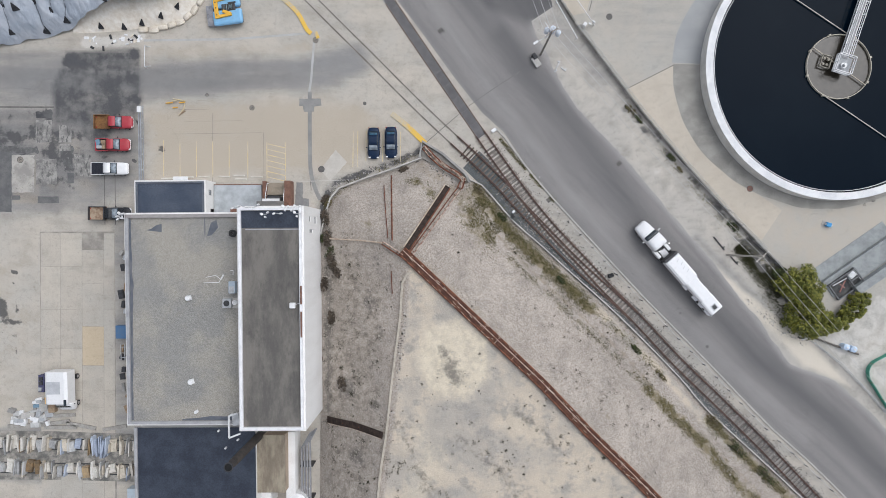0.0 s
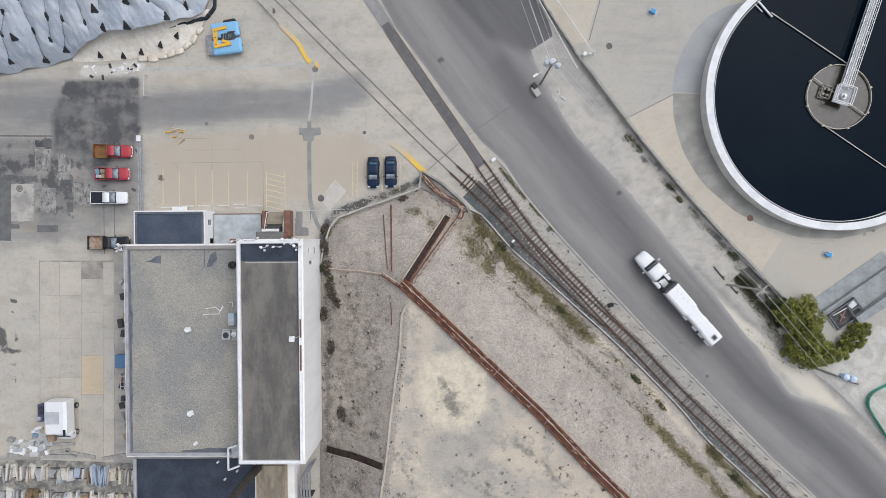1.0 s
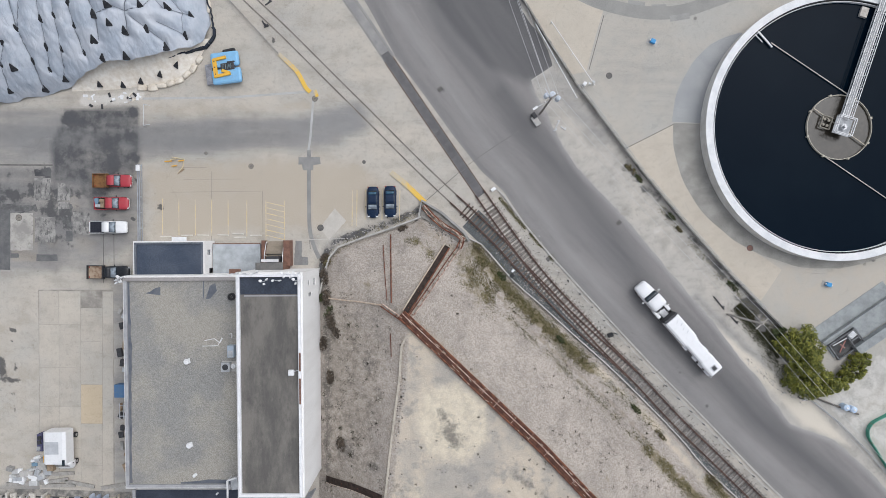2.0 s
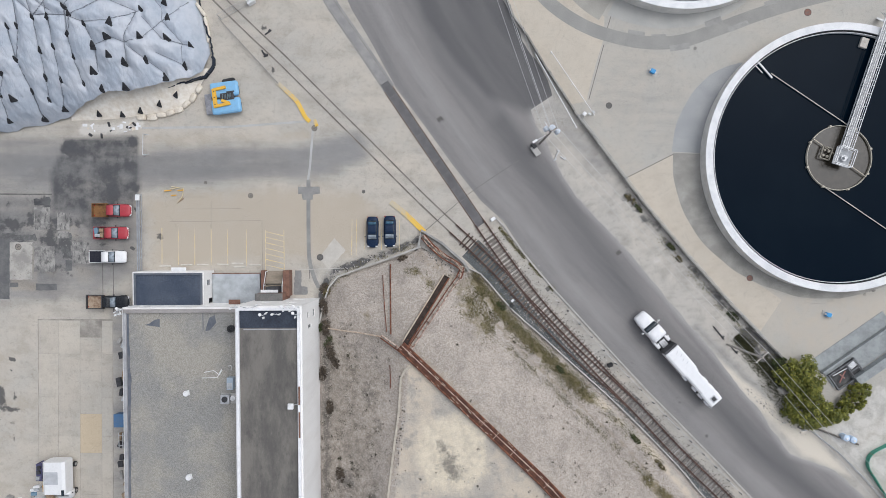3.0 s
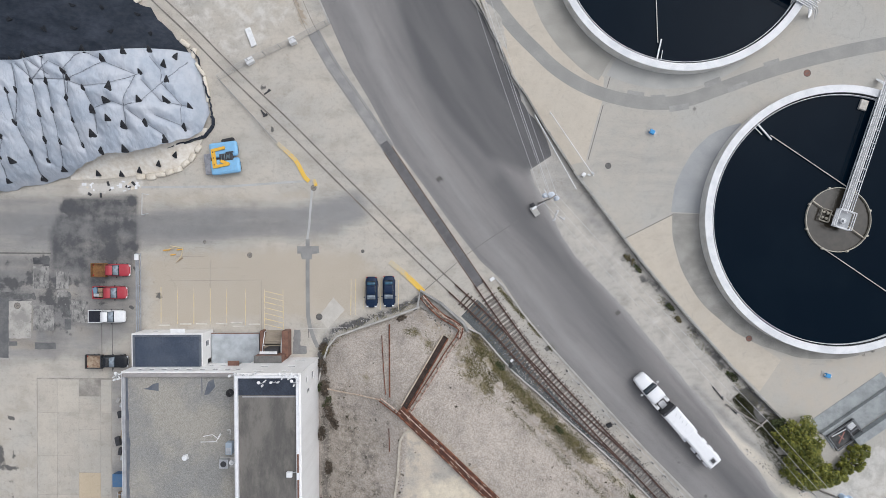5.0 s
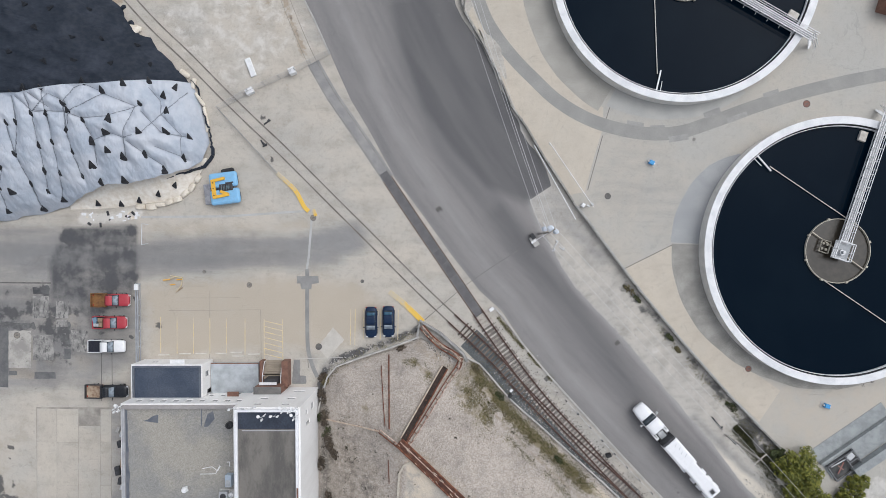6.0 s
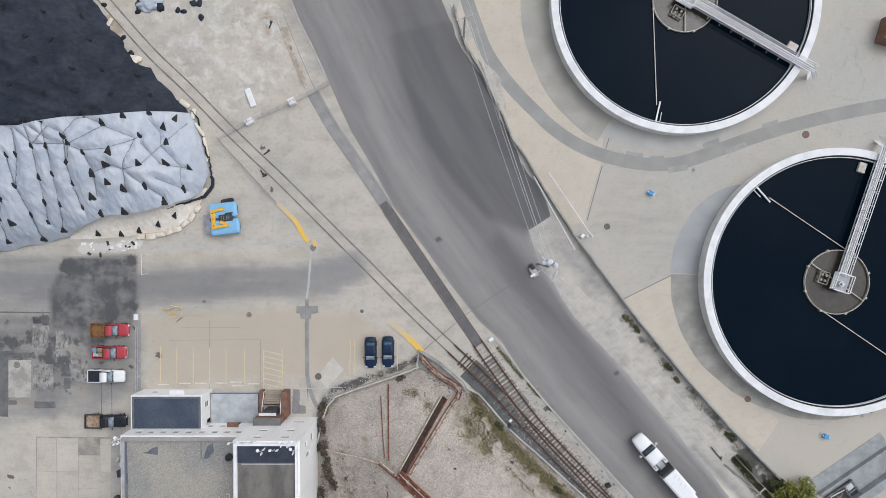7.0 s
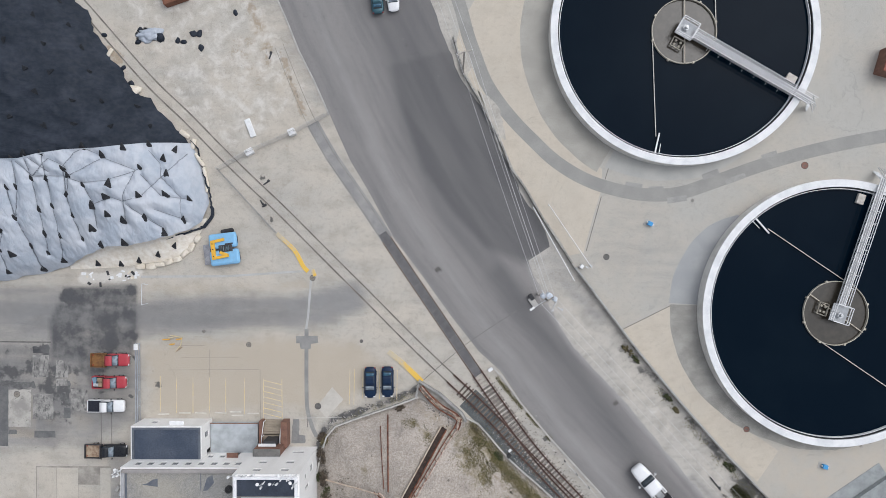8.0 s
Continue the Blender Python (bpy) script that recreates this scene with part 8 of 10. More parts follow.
for k in range(6):
    x = -43.2 + 2.545 * k + (0.35 if k > 4 else 0)
    line([(x, 10.6), (x - 0.08, 16.2)], 0.12, FADED, "faded yellow line of a parking bay")
for x in (-13.9, -13.2, -11.9, -9.3, -6.6):
    line([(x, 12.5 if x < -12.5 else 13.4), (x, 18)], 0.12, FADED, "faded yellow line of a parking bay")
line([(-27.15, 9.7), (-27.25, 16.2)], 0.12, FADED, "faded yellow edge of the hatched bay")
line([(-24.25, 9.7), (-24.4, 16.2)], 0.12, FADED, "faded yellow edge of the hatched bay")
for k in range(8):
    line([(-27.1, 15.9 - k * 0.85), (-24.4, 15.3 - k * 0.85)], 0.13, FADED, "faded yellow stripe of the hatched bay")
line([(-22, 10.15), (-15, 10.5)], 0.08, weathered("faded_white", (0.55, 0.53, 0.49, 1), (0.47, 0.45, 0.41, 1), 1), "faded white line before the bank", "white_line")
YK = [(-25.5, 38.6), (-23.9, 37.2), (-22.6, 35.9), (-21.3, 33.6), (-20.6, 32.9)]
wk = Mat("worn_yellow", 0.8)
wm = wk.ramp(wk.math("ADD", wk.attr("worn"), wk.math("MULTIPLY", wk.noise(1.6, 6, 0.7), 0.9)), 0.62, 0.98)
WORNY = wk.done(wk.mix(wm, wk.mix(wk.noise(3, 4), (0.78, 0.47, 0.04, 1), (0.72, 0.50, 0.13, 1)), wk.mix(wk.noise(2, 4), (0.62, 0.50, 0.28, 1), (0.46, 0.43, 0.38, 1))))
for pts, w, fade in ((YK, 0.62, 0.55), ([(-19.9, 33.2), (-19.5, 32.2)], 0.5, 0.5), ([(-8.0, 20.8), (-5.6, 18.9), (-2.75, 16.25)], 0.78, 0.65)):
    q = [(p.x, p.y) for p in curve_pts(pts, 0.3)]
    bm = bmesh.new()
    strip(bm, q, w, -0.05, 0.14)
    ob = tagged(part("painted_kerb", bm, WORNY), "worn yellow painted kerb in the yard", "kerb", "painted kerbs", "structure")
    ob.data.attributes.new("worn", "FLOAT", "POINT").data.foreach_set("value", [fade * (1 - v // 4 / len(q)) for v in range(len(ob.data.vertices))])
STOPM = weathered("stop_concrete", (0.66, 0.63, 0.57, 1), (0.56, 0.53, 0.48, 1), 1.2)
for x, y, a in ((-42.7, 10.35, 2), (-39.4, 10.6, 1), (-36.9, 10.66, 0), (-33.8, 10.75, -2), (-31.2, 10.4, 1), (-28.75, 10.75, 2), (-31.5, 10.95, 0)):
    bm = bmesh.new()
    box(bm, 0, 0, 0, 1.85, 0.2, 0.13, 0, 0.03, 0.9)
    ob = part("wheel_stop", bm, STOPM)
    ob.matrix_world = pose(x, y, 0.004, 0, 0, a)
    tagged(ob, "concrete wheel stop at the end of a bay", "wheel stop", "wheel stops")


IRON_D = weathered("iron_handle", (0.15, 0.145, 0.14, 1), (0.10, 0.095, 0.09, 1), 2)


def manhole(x, y, r, mat, label):
    t = thing("manhole", x, y, 0.0, random.uniform(0, 90), label, "manhole cover", "manholes")
    bm = bmesh.new()
    cyl(bm, 0, 0, -0.02, r, 0.036, 24)
    part("cover", bm, mat, t)
    bm = bmesh.new()
    ring(bm, r, r + 0.05, -0.02, 0.022, 24)
    part("collar", bm, DARK, t)
    bm = bmesh.new()
    beam(bm, (-r * 0.5, 0, 0.02), (r * 0.5, 0, 0.02), 0.12, 0.02)
    part("handle", bm, IRON_D, t)


IRON = weathered("cast_iron", (0.10, 0.095, 0.09, 1), (0.16, 0.15, 0.14, 1), 2)
IRONF = weathered("faded_iron", (0.26, 0.235, 0.20, 1), (0.20, 0.18, 0.155, 1), 2)
IRONR = weathered("rusty_iron", (0.24, 0.12, 0.09, 1), (0.18, 0.10, 0.08, 1), 2)
for x, y, r, m_, lab in ((25.07, 36.0, 0.42, IRON, "dark iron manhole cover in pale concrete"), (47.05, 10.05, 0.42, IRONR, "brown iron manhole cover near the tank"), (66.5, 10.07, 0.5, IRON, "dark iron manhole cover in the plant's ground"),
                        (54.8, 50.5, 0.5, IRONR, "red-brown manhole cover on the grey path"), (-18.75, 12.1, 0.45, IRON, "dark manhole cover in a pale patch"), (-19.9, 31.9, 0.4, IRONF, "dark manhole cover beside the yellow kerb"),
                        (-12.2, 22.3, 0.22, IRON, "small iron cover in the yard"), (-65.6, 12.9, 0.45, IRONF, "round iron cover in the oily yard"), (-29.6, 21.4, 0.35, IRONF, "small round cover in the parking yard"), (-36.6, 23.3, 0.2, IRONF, "small iron cover near the lane"), (-3.9, 13.3, 0.25, IRON, "small cover beside the parked cars")):
    manhole(x, y, r, m_, lab)
for x, y, a in ((27.0, 13.6, 40), (16.4, 7.9, 40), (-0.7, 33.6, 35)):
    t = thing("drain_grate", x, y, 0, a, "dark square drain grate in the road", "drain", "drains")
    bm = bmesh.new()
    box(bm, 0, 0, -0.05, 0.80, 0.65, 0.06)
    part("pit", bm, IRON, t)
    for k in range(5):
        bm = bmesh.new()
        box(bm, -0.30 + k * 0.15, 0, 0.0, 0.06, 0.65, 0.025)
        part("bar", bm, IRON, t)

# the pipe barrier along the parking and the small yellow one
t = thing("pipe_barrier", -46.4, 15.2, 0, 0.6, "bundle of grey steel guard rails along the parking", "barrier")
for dx in (-0.35, -0.05, 0.3):
    bm = bmesh.new()
    beam(bm, (dx, -6.2, 0.55), (dx - 0.1, 6.2, 0.55), 0.16 if dx < 0.2 else 0.07, 0.12)
    part("rail", bm, weathered("grey_rail", (0.40, 0.42, 0.44, 1), (0.30, 0.31, 0.33, 1), 1) if dx < -0.3 else t.children[0].data.materials[0], t)
for k in range(6):
    bm = bmesh.new()
    box(bm, -0.05, -6 + k * 2.4, 0, 0.14, 0.14, 0.5)
    part("post", bm, GALV, t)
bm = bmesh.new()
box(bm, -0.25, 5.6, 0.6, 0.6, 0.9, 0.35, 0, 0.04)
part("box", bm, WHITEP, t, "pale box on the rail's end")
t = thing("yellow_barrier", -41.2, 21.7, 0, 0, "bent yellow pipe barrier lying by the lane", "barrier")
for pts, m_ in (([(-1.7, 0.2, 0.2), (-0.6, 0.3, 0.2)], YELP), ([(-0.6, -0.5, 0.2), (0.2, -0.4, 0.2)], YELP), ([(0.4, 0.3, 0.2), (1.3, 0.4, 0.2)], YELP), ([(-0.6, 0.9, 0.15), (1.3, 0.6, 0.15), (1.1, -0.6, 0.15), (0.3, -1.6, 0.15)], FADED), ([(0.3, -1.6, 0.12), (1.3, -0.9, 0.12)], WOOD), ([(-0.8, 0.5, 0.3), (0.1, 0.6, 0.3)], FADED)):
    bm = bmesh.new()
    for a, b in zip(pts, pts[1:]):
        rod(bm, a, b, 0.09)
    part("pipe", bm, m_, t)
t = thing("steel_stand", -45.9, 28.9, 0, 0, "thin steel frame standing by the oily patch", "frame")
bm = bmesh.new()
for a, b in (((0, 1.6, 0.9), (0, -1.6, 0.9)), ((0, -1.6, 0), (0, -1.6, 0.9)), ((0, 1.6, 0), (0, 1.6, 0.9)), ((0, -1.6, 0.9), (0.8, -1.4, 0.5)), ((0, 1.6, 0.9), (0.8, 1.5, 0.5))):
    rod(bm, a, b, 0.05)
part("tube", bm, GALV, t)

# ---------------------------------------------------------------- clutter beside the factory
t = thing("dumpster", -48.9, -13.4, 0, 1.3, "blue steel skip against the factory's wall", "dumpster")
bm = bmesh.new()
box(bm, 0, 0, 0.0, 1.6, 1.9, 1.3, 0, 0.05, 1.05)
part("body", bm, paint("skip_blue", (0.05, 0.12, 0.24, 1), 0.5), t)
bm = bmesh.new()
box(bm, 0, 0, 1.28, 1.75, 2.0, 0.06, 0, 0.02)
part("lid", bm, paint("skip_lid_blue", (0.07, 0.16, 0.30, 1), 0.5), t)
rnd = random.Random(8)
for k in range(20):
    y = 2.0 - k * 1.42 + rnd.uniform(-0.5, 0.5)
    if abs(y + 13.4) < 1.5:
        continue
    scrap("scrap_crate", -48.9 + rnd.uniform(-0.9, 0.6) - y * 0.022, y, 0.0, rnd.uniform(-30, 30), rnd.uniform(0.3, 0.9), rnd.uniform(0.4, 1.4), rnd.uniform(0.2, 0.7), rnd.choice([GALV, WOOD, DARK, KERB, DARK, WALLC]),
          "worn crate or scrap beside the factory's wall", "scrap", "scrap along the wall")
t = thing("steel_trestle", -48.7, -16.6, 0, 2, "grey steel trestle beside the factory's wall", "trestle")
bm = bmesh.new()
for x in (-0.5, 0.1, 0.6):
    beam(bm, (x, -1.2, 0.8), (x, 1.2, 0.8), 0.1, 0.1)
for y in (-0.8, 0.8):
    beam(bm, (-0.6, y, 0.75), (0.7, y, 0.75), 0.1, 0.1)
part("frame", bm, GALV, t)
bm = bmesh.new()
for x in (-0.5, 0.6):
    for y in (-0.8, 0.8):
        rod(bm, (x, y, 0), (x, y, 0.75), 0.05)
part("leg", bm, GALV, t)
# heap by the white truck
STONEP = weathered("grey_board", (0.55, 0.55, 0.54, 1), (0.42, 0.42, 0.41, 1), 1.2)
VIOLET = paint("violet_paint", (0.075, 0.075, 0.16, 1), 0.5)
for k in range(46):
    x, y = rnd.uniform(-66.4, -60.6), rnd.uniform(-28.2, -26.0)
    if k % 4 == 0:
        x, y = rnd.uniform(-63.4, -61.2), rnd.uniform(-26, -24.3)
    scrap("packing_box", x, y, 0, rnd.uniform(-20, 20), rnd.uniform(0.4, 1.4), rnd.uniform(0.35, 1.0), rnd.uniform(0.25, 0.8), rnd.choice([WHITEP, KERB, WHITEP, STONEP, STONEP, WALLC, GALV]), "pale box in the heap beside the white truck", "box", "heap of boxes")
scrap("packing_box", -60.7, -24.3, 0.0, 5, 0.5, 1.0, 0.9, YELP, "yellow crate beside the white truck", "box", "heap of boxes")
scrap("packing_box", -62.4, -25.2, 0.0, 5, 0.9, 0.5, 0.8, SCRAPB, "faded blue crate beside the white truck", "box", "heap of boxes")
scrap("packing_box", -60.0, -25.6, 0.0, 3, 1.0, 1.2, 0.8, WOOD, "brown wooden crate beside the white truck", "box", "heap of boxes")
t = thing("wheeled_rack", -61.0, -21.5, 0, 1, "dark violet steel rack behind the white truck", "rack")
for dy in (-1.25, 1.25):
    for dx in (-0.4, 0.4):
        bm = bmesh.new()
        box(bm, dx, dy, 0, 0.1, 0.1, 1.7)
        part("post", bm, VIOLET, t)
for z_ in (0.3, 0.95, 1.6):
    bm = bmesh.new()
    box(bm, 0, 0, z_, 0.85, 2.6, 0.05)
    part("shelf", bm, VIOLET, t)
for dy in (-0.8, 0.1, 0.8):
    bm = bmesh.new()
    box(bm, rnd.uniform(-0.1, 0.1), dy, 1.65, 0.5, 0.55, 0.3, rnd.uniform(-10, 10), 0.04)
    part("load", bm, GALV if dy < 0 else DARK, t)
for x0, y0, x1, y1 in ((-67.2, -28.6, -62.5, -28.3), (-62.0, -28.3, -57.5, -27.6), (-61.5, -28.7, -56.4, -28.5), (-58.0, -27.9, -53.4, -28.7), (-52.3, -28.9, -48.6, -28.2), (-60.5, -26.9, -56.6, -26.6)):
    bm = bmesh.new()
    beam(bm, (x0 - x1, y0 - y1, 0.14), (0, 0, 0.14), 0.55, 0.26)
    ob = part("timber_beam", bm, weathered("grey_timber", (0.40, 0.38, 0.35, 1), (0.28, 0.265, 0.24, 1), 1.5))
    ob.location = (x1, y1, 0)
    tagged(ob, "long grey timber lying on the yard", "timber", "timbers")
# the two rows of stone slabs stored on edge
STONES = [weathered("stored_stone_" + n, a, b, 1.8, 0.8, local=True, vary=0.6) for n, a, b in (("cream", (0.60, 0.54, 0.45, 1), (0.44, 0.39, 0.32, 1)), ("grey", (0.46, 0.46, 0.46, 1), (0.32, 0.32, 0.32, 1)), ("brown", (0.34, 0.24, 0.13, 1), (0.20, 0.15, 0.10, 1)), ("pale", (0.68, 0.65, 0.60, 1), (0.52, 0.49, 0.44, 1)), ("blue", (0.48, 0.53, 0.62, 1), (0.36, 0.40, 0.48, 1)))]
bm = bmesh.new()
prism(bm, [(-73, -29.4), (-60, -29.3), (-46.6, -29.5), (-46.4, -37.0), (-58, -36.9), (-73, -37.1)], -0.04, 0.0135)
tagged(part("rack_ground", bm, weathered("dirty_concrete", (0.13, 0.127, 0.118, 1), (0.38, 0.355, 0.315, 1), 0.7)), "dark dirty concrete beneath the stored stone", "concrete", kind="structure")
for row_, (yc, n) in enumerate(((-31.3, 58), (-35.1, 60))):
    x = -71.0
    while x < -46.8:
        flat = rnd.random() < 0.2
        w = rnd.uniform(0.7, 1.15) if flat else rnd.choice([0.08, 0.12, 0.16, 0.22, 0.34])
        L = rnd.uniform(1.3, 2.4) if flat else rnd.uniform(1.5, 3.1)
        h = rnd.uniform(0.25, 0.5) if flat else rnd.uniform(0.5, 1.1)
        k = rnd.random()
        mat = STONES[0 if k < 0.30 else 1 if k < 0.58 else 2 if k < 0.65 else 3 if k < 0.97 else 4]
        if row_ == 0 and -54 < x < -51:
            mat, L = STONES[4], 3.0
        bm = bmesh.new()
        pts = [(sx * w / 2 + rnd.uniform(-1, 1) * w * 0.15, sy * L / 2 * rnd.uniform(0.82, 1.0)) for sx, sy in ((-1, -1), (1, -1), (1, 0.1), (1, 1), (-1, 1), (-1, -0.2))]
        prism(bm, pts, 0.0, h)
        if flat:
            prism(bm, [(p * 0.8 + 0.1, q * 0.55 + rnd.uniform(-0.2, 0.2)) for p, q in pts], h, h + 0.12)
        ob = part("stone_slab", bm, mat)
        ob.matrix_world = pose(x, yc + rnd.uniform(-0.45, 0.45), 0.08, 0, rnd.uniform(-10, 10), rnd.uniform(-9, 9) if not flat else rnd.uniform(-16, 16))
        tagged(ob, "rough stone slab stored in a rack row", "stone slab", "stored stone slabs")
        x += w + (rnd.uniform(0.02, 0.16) if rnd.random() < 0.8 else rnd.uniform(0.25, 0.55))
    for off in (-0.8, 0.8):
        bm = bmesh.new()
        beam(bm, (-71.5, yc + off, 0.05), (-46.2, yc + off, 0.05), 0.14, 0.1)
        tagged(part("rack_runner", bm, DARK), "long dark runner beneath stored slabs", "runner", "rack runners")
t = thing("storage_bin", -46.9, -39.2, 0, 1.3, "pale blue bin beside the rear building", "bin")
bm = bmesh.new()
box(bm, 0, 0, 0, 1.7, 3.4, 1.4, 0, 0.06)
part("body", bm, paint("bin_paint", (0.50, 0.57, 0.62, 1)), t)

# ---------------------------------------------------------------- northern yard: gate, blocks, debris
def chain_fence(name, pts, step, h, label, steel=GALV):
    t = thing(name, *pts[0], 0, 0, label, "fence", "fences")
    ox, oy = pts[0]
    for x, y, a in along(pts, step):
        bm = bmesh.new()
        cyl(bm, x - ox, y - oy, 0, 0.045, h, 8)
        part("post", bm, steel, t)
    for (x0, y0), (x1, y1) in zip(pts, pts[1:]):
        bm = bmesh.new()
        for z in (h - 0.03, h * 0.5, 0.08):
            rod(bm, (x0 - ox, y0 - oy, z), (x1 - ox, y1 - oy, z), 0.028, 5)
        part("rail", bm, steel, t)
        bm = bmesh.new()
        L = math.hypot(x1 - x0, y1 - y0)
        n = int(L / 0.3)
        for k in range(n):
            a, b = k / n, min(1, (k + 4) / n)
            for z0, z1 in ((0.1, h - 0.05), (h - 0.05, 0.1)):
                rod(bm, (x0 - ox + (x1 - x0) * a, y0 - oy + (y1 - y0) * a, z0), (x0 - ox + (x1 - x0) * b, y0 - oy + (y1 - y0) * b, z1), 0.008, 3)
        part("wire_mesh", bm, steel, t, "diamond wire mesh")
    return t


chain_fence("yard_gate", [(-34.4, 48.3), (-29.8, 51.0), (-23.2, 54.0), (-17.5, 57.1)], 2.6, 2.0, "galvanised chain-link gate across the yard", weathered("grey_steel", (0.46, 0.455, 0.445, 1), (0.36, 0.355, 0.345, 1), 1.2, 0.6))
chain_fence("yard_fence", [(-34.6, 48.2), (-30, 43.4), (-25.6, 38.8)], 2.6, 0.9, "low chain-link fence beside the sunken rails", weathered("dull_steel", (0.34, 0.335, 0.32, 1), (0.26, 0.255, 0.245, 1), 1.2, 0.7))


def block(x, y, rz, sx, sy, sz, label, mat=KERB):
    bm = bmesh.new()
    box(bm, 0, 0, 0, sx, sy, sz, 0, 0.05)
    ob = part("concrete_block", bm, mat)
    ob.matrix_world = pose(x, y, 0, 0, 0, rz)
    tagged(ob, label, "concrete block", "concrete blocks")


block(-29.8, 51.0, 30, 1.2, 0.9, 0.9, "white concrete block that weights the gate", WHITEP)
block(-23.3, 54.1, 25, 1.0, 1.0, 1.1, "white concrete block that weights the gate", WHITEP)
block(7.7, 18.4, 35, 0.75, 0.5, 0.4, "small white concrete block beside the rails", WHITEP)
block(-29.8, 54.7, -68, 2.9, 0.85, 0.35, "pale concrete beam lying in the yard", WHITEP)
t = thing("tarp_bundle", -45.6, 68.7, 0, 10, "crumpled blue and white tarpaulin on the ground", "tarpaulin")
bm = bmesh.new()
bmesh.ops.create_icosphere(bm, subdivisions=4, radius=1.0)
for v in bm.verts:
    k = 1 + 0.45 * noise.fractal(v.co * 2.2, 0.9, 2.1, 4)
    v.co = Vector((v.co.x * 1.9 * k, v.co.y * 1.0 * k, max(0, v.co.z) * 0.45 * k))
part("cover", bm, TARP, t, "", True)
bm = bmesh.new()
bmesh.ops.create_icosphere(bm, subdivisions=3, radius=0.5)
for v in bm.verts:
    k = 1 + 0.4 * noise.fractal(v.co * 3, 0.9, 2.1, 3)
    v.co = Vector((1.7 + v.co.x * 1.2 * k, -0.7 + v.co.y * 1.3 * k, max(0, v.co.z) * 0.9 * k))
part("black_bag", bm, BTARP, t, "", True)
for x, y, s in ((-47.3, 67.6, 0.42), (-47.1, 69.5, 0.40), (-41.2, 67.9, 0.42), (-40.3, 67.7, 0.42), (-38.8, 69.0, 0.55), (-37.9, 69.0, 0.5), (-37.6, 66.9, 0.5), (-32.4, 72.3, 0.42), (-52.6, 68.6, 0.42), (-49.6, 63.6, 0.42), (-48.3, 61.2, 0.5)):
    bm = bmesh.new()
    bmesh.ops.create_icosphere(bm, subdivisions=2, radius=s)
    for v in bm.verts:
        k = 1 + 0.35 * noise.fractal(v.co * 3 + Vector((x, y, 0)), 0.9, 2.1, 3)
        v.co = Vector((v.co.x * k * 1.2, v.co.y * k * 0.85, max(0, v.co.z) * 0.6 * k))
    ob = part("rubbish_bag", bm, BTARP, None, "", True)
    ob.matrix_world = pose(x, y, 0, 0, 0, random.uniform(0, 180))
    tagged(ob, "black plastic rubbish bag on the yard", "rubbish bag", "rubbish bags")
bm = bmesh.new()
box(bm, 0, 0, 0, 3.6, 2.4, 1.3, 0, 0.06)
ob = part("brown_container", bm, weathered("brown_paint", (0.20, 0.085, 0.05, 1), (0.15, 0.065, 0.04, 1), 1))
ob.matrix_world = pose(-41.6, 74.6, 0, 0, 0, 20)
tagged(ob, "red-brown steel container at the yard's edge", "container")
for x, y, a, l in ((-27.2, 46.4, 35, 1.2), (-27.9, 43.3, -60, 0.9), (-27.5, 42.8, 20, 0.7), (-26.9, 65.9, 70, 1.2)):
    bm = bmesh.new()
    box(bm, 0, 0, 0, l, 0.22, 0.12, 0, 0.03)
    box(bm, l * 0.3, 0.1, 0, 0.4, 0.3, 0.16, 20, 0.03)
    ob = part("scrap_piece", bm, DARK)
    ob.matrix_world = pose(x, y, 0.005, 0, 0, a)
    tagged(ob, "dark piece of scrap metal on the concrete", "scrap", "loose scrap")


# ---------------------------------------------------------------- rusty pipework on the bank
CREAMS = weathered("cream_steel", (0.55, 0.47, 0.38, 1), (0.40, 0.30, 0.23, 1), 1.5)
STAIRM = weathered("black_rust", (0.022, 0.015, 0.012, 1), (0.055, 0.036, 0.028, 1), 1.5, 0.9)


def tube(bm, pts, r, n=6):
    """A bent round pipe through the points."""
    p = [Vector(q) for q in pts]
    rows = []
    for i, c in enumerate(p):
        d = (p[min(i + 1, len(p) - 1)] - p[max(i - 1, 0)]).normalized()
        u = d.cross(Vector((0, 0, 1))).normalized()
        v = u.cross(d)
        rows.append([bm.verts.new(c + u * (r * math.cos(6.2832 * k / n)) + v * (r * math.sin(6.2832 * k / n))) for k in range(n)])
    for a, b in zip(rows, rows[1:]):
        for k in range(n):
            bm.faces.new((a[k], b[k], b[(k + 1) % n], a[(k + 1) % n]))
    bm.faces.new(rows[0]), bm.faces.new(rows[-1][::-1])
    bmesh.ops.recalc_face_normals(bm, faces=bm.faces)


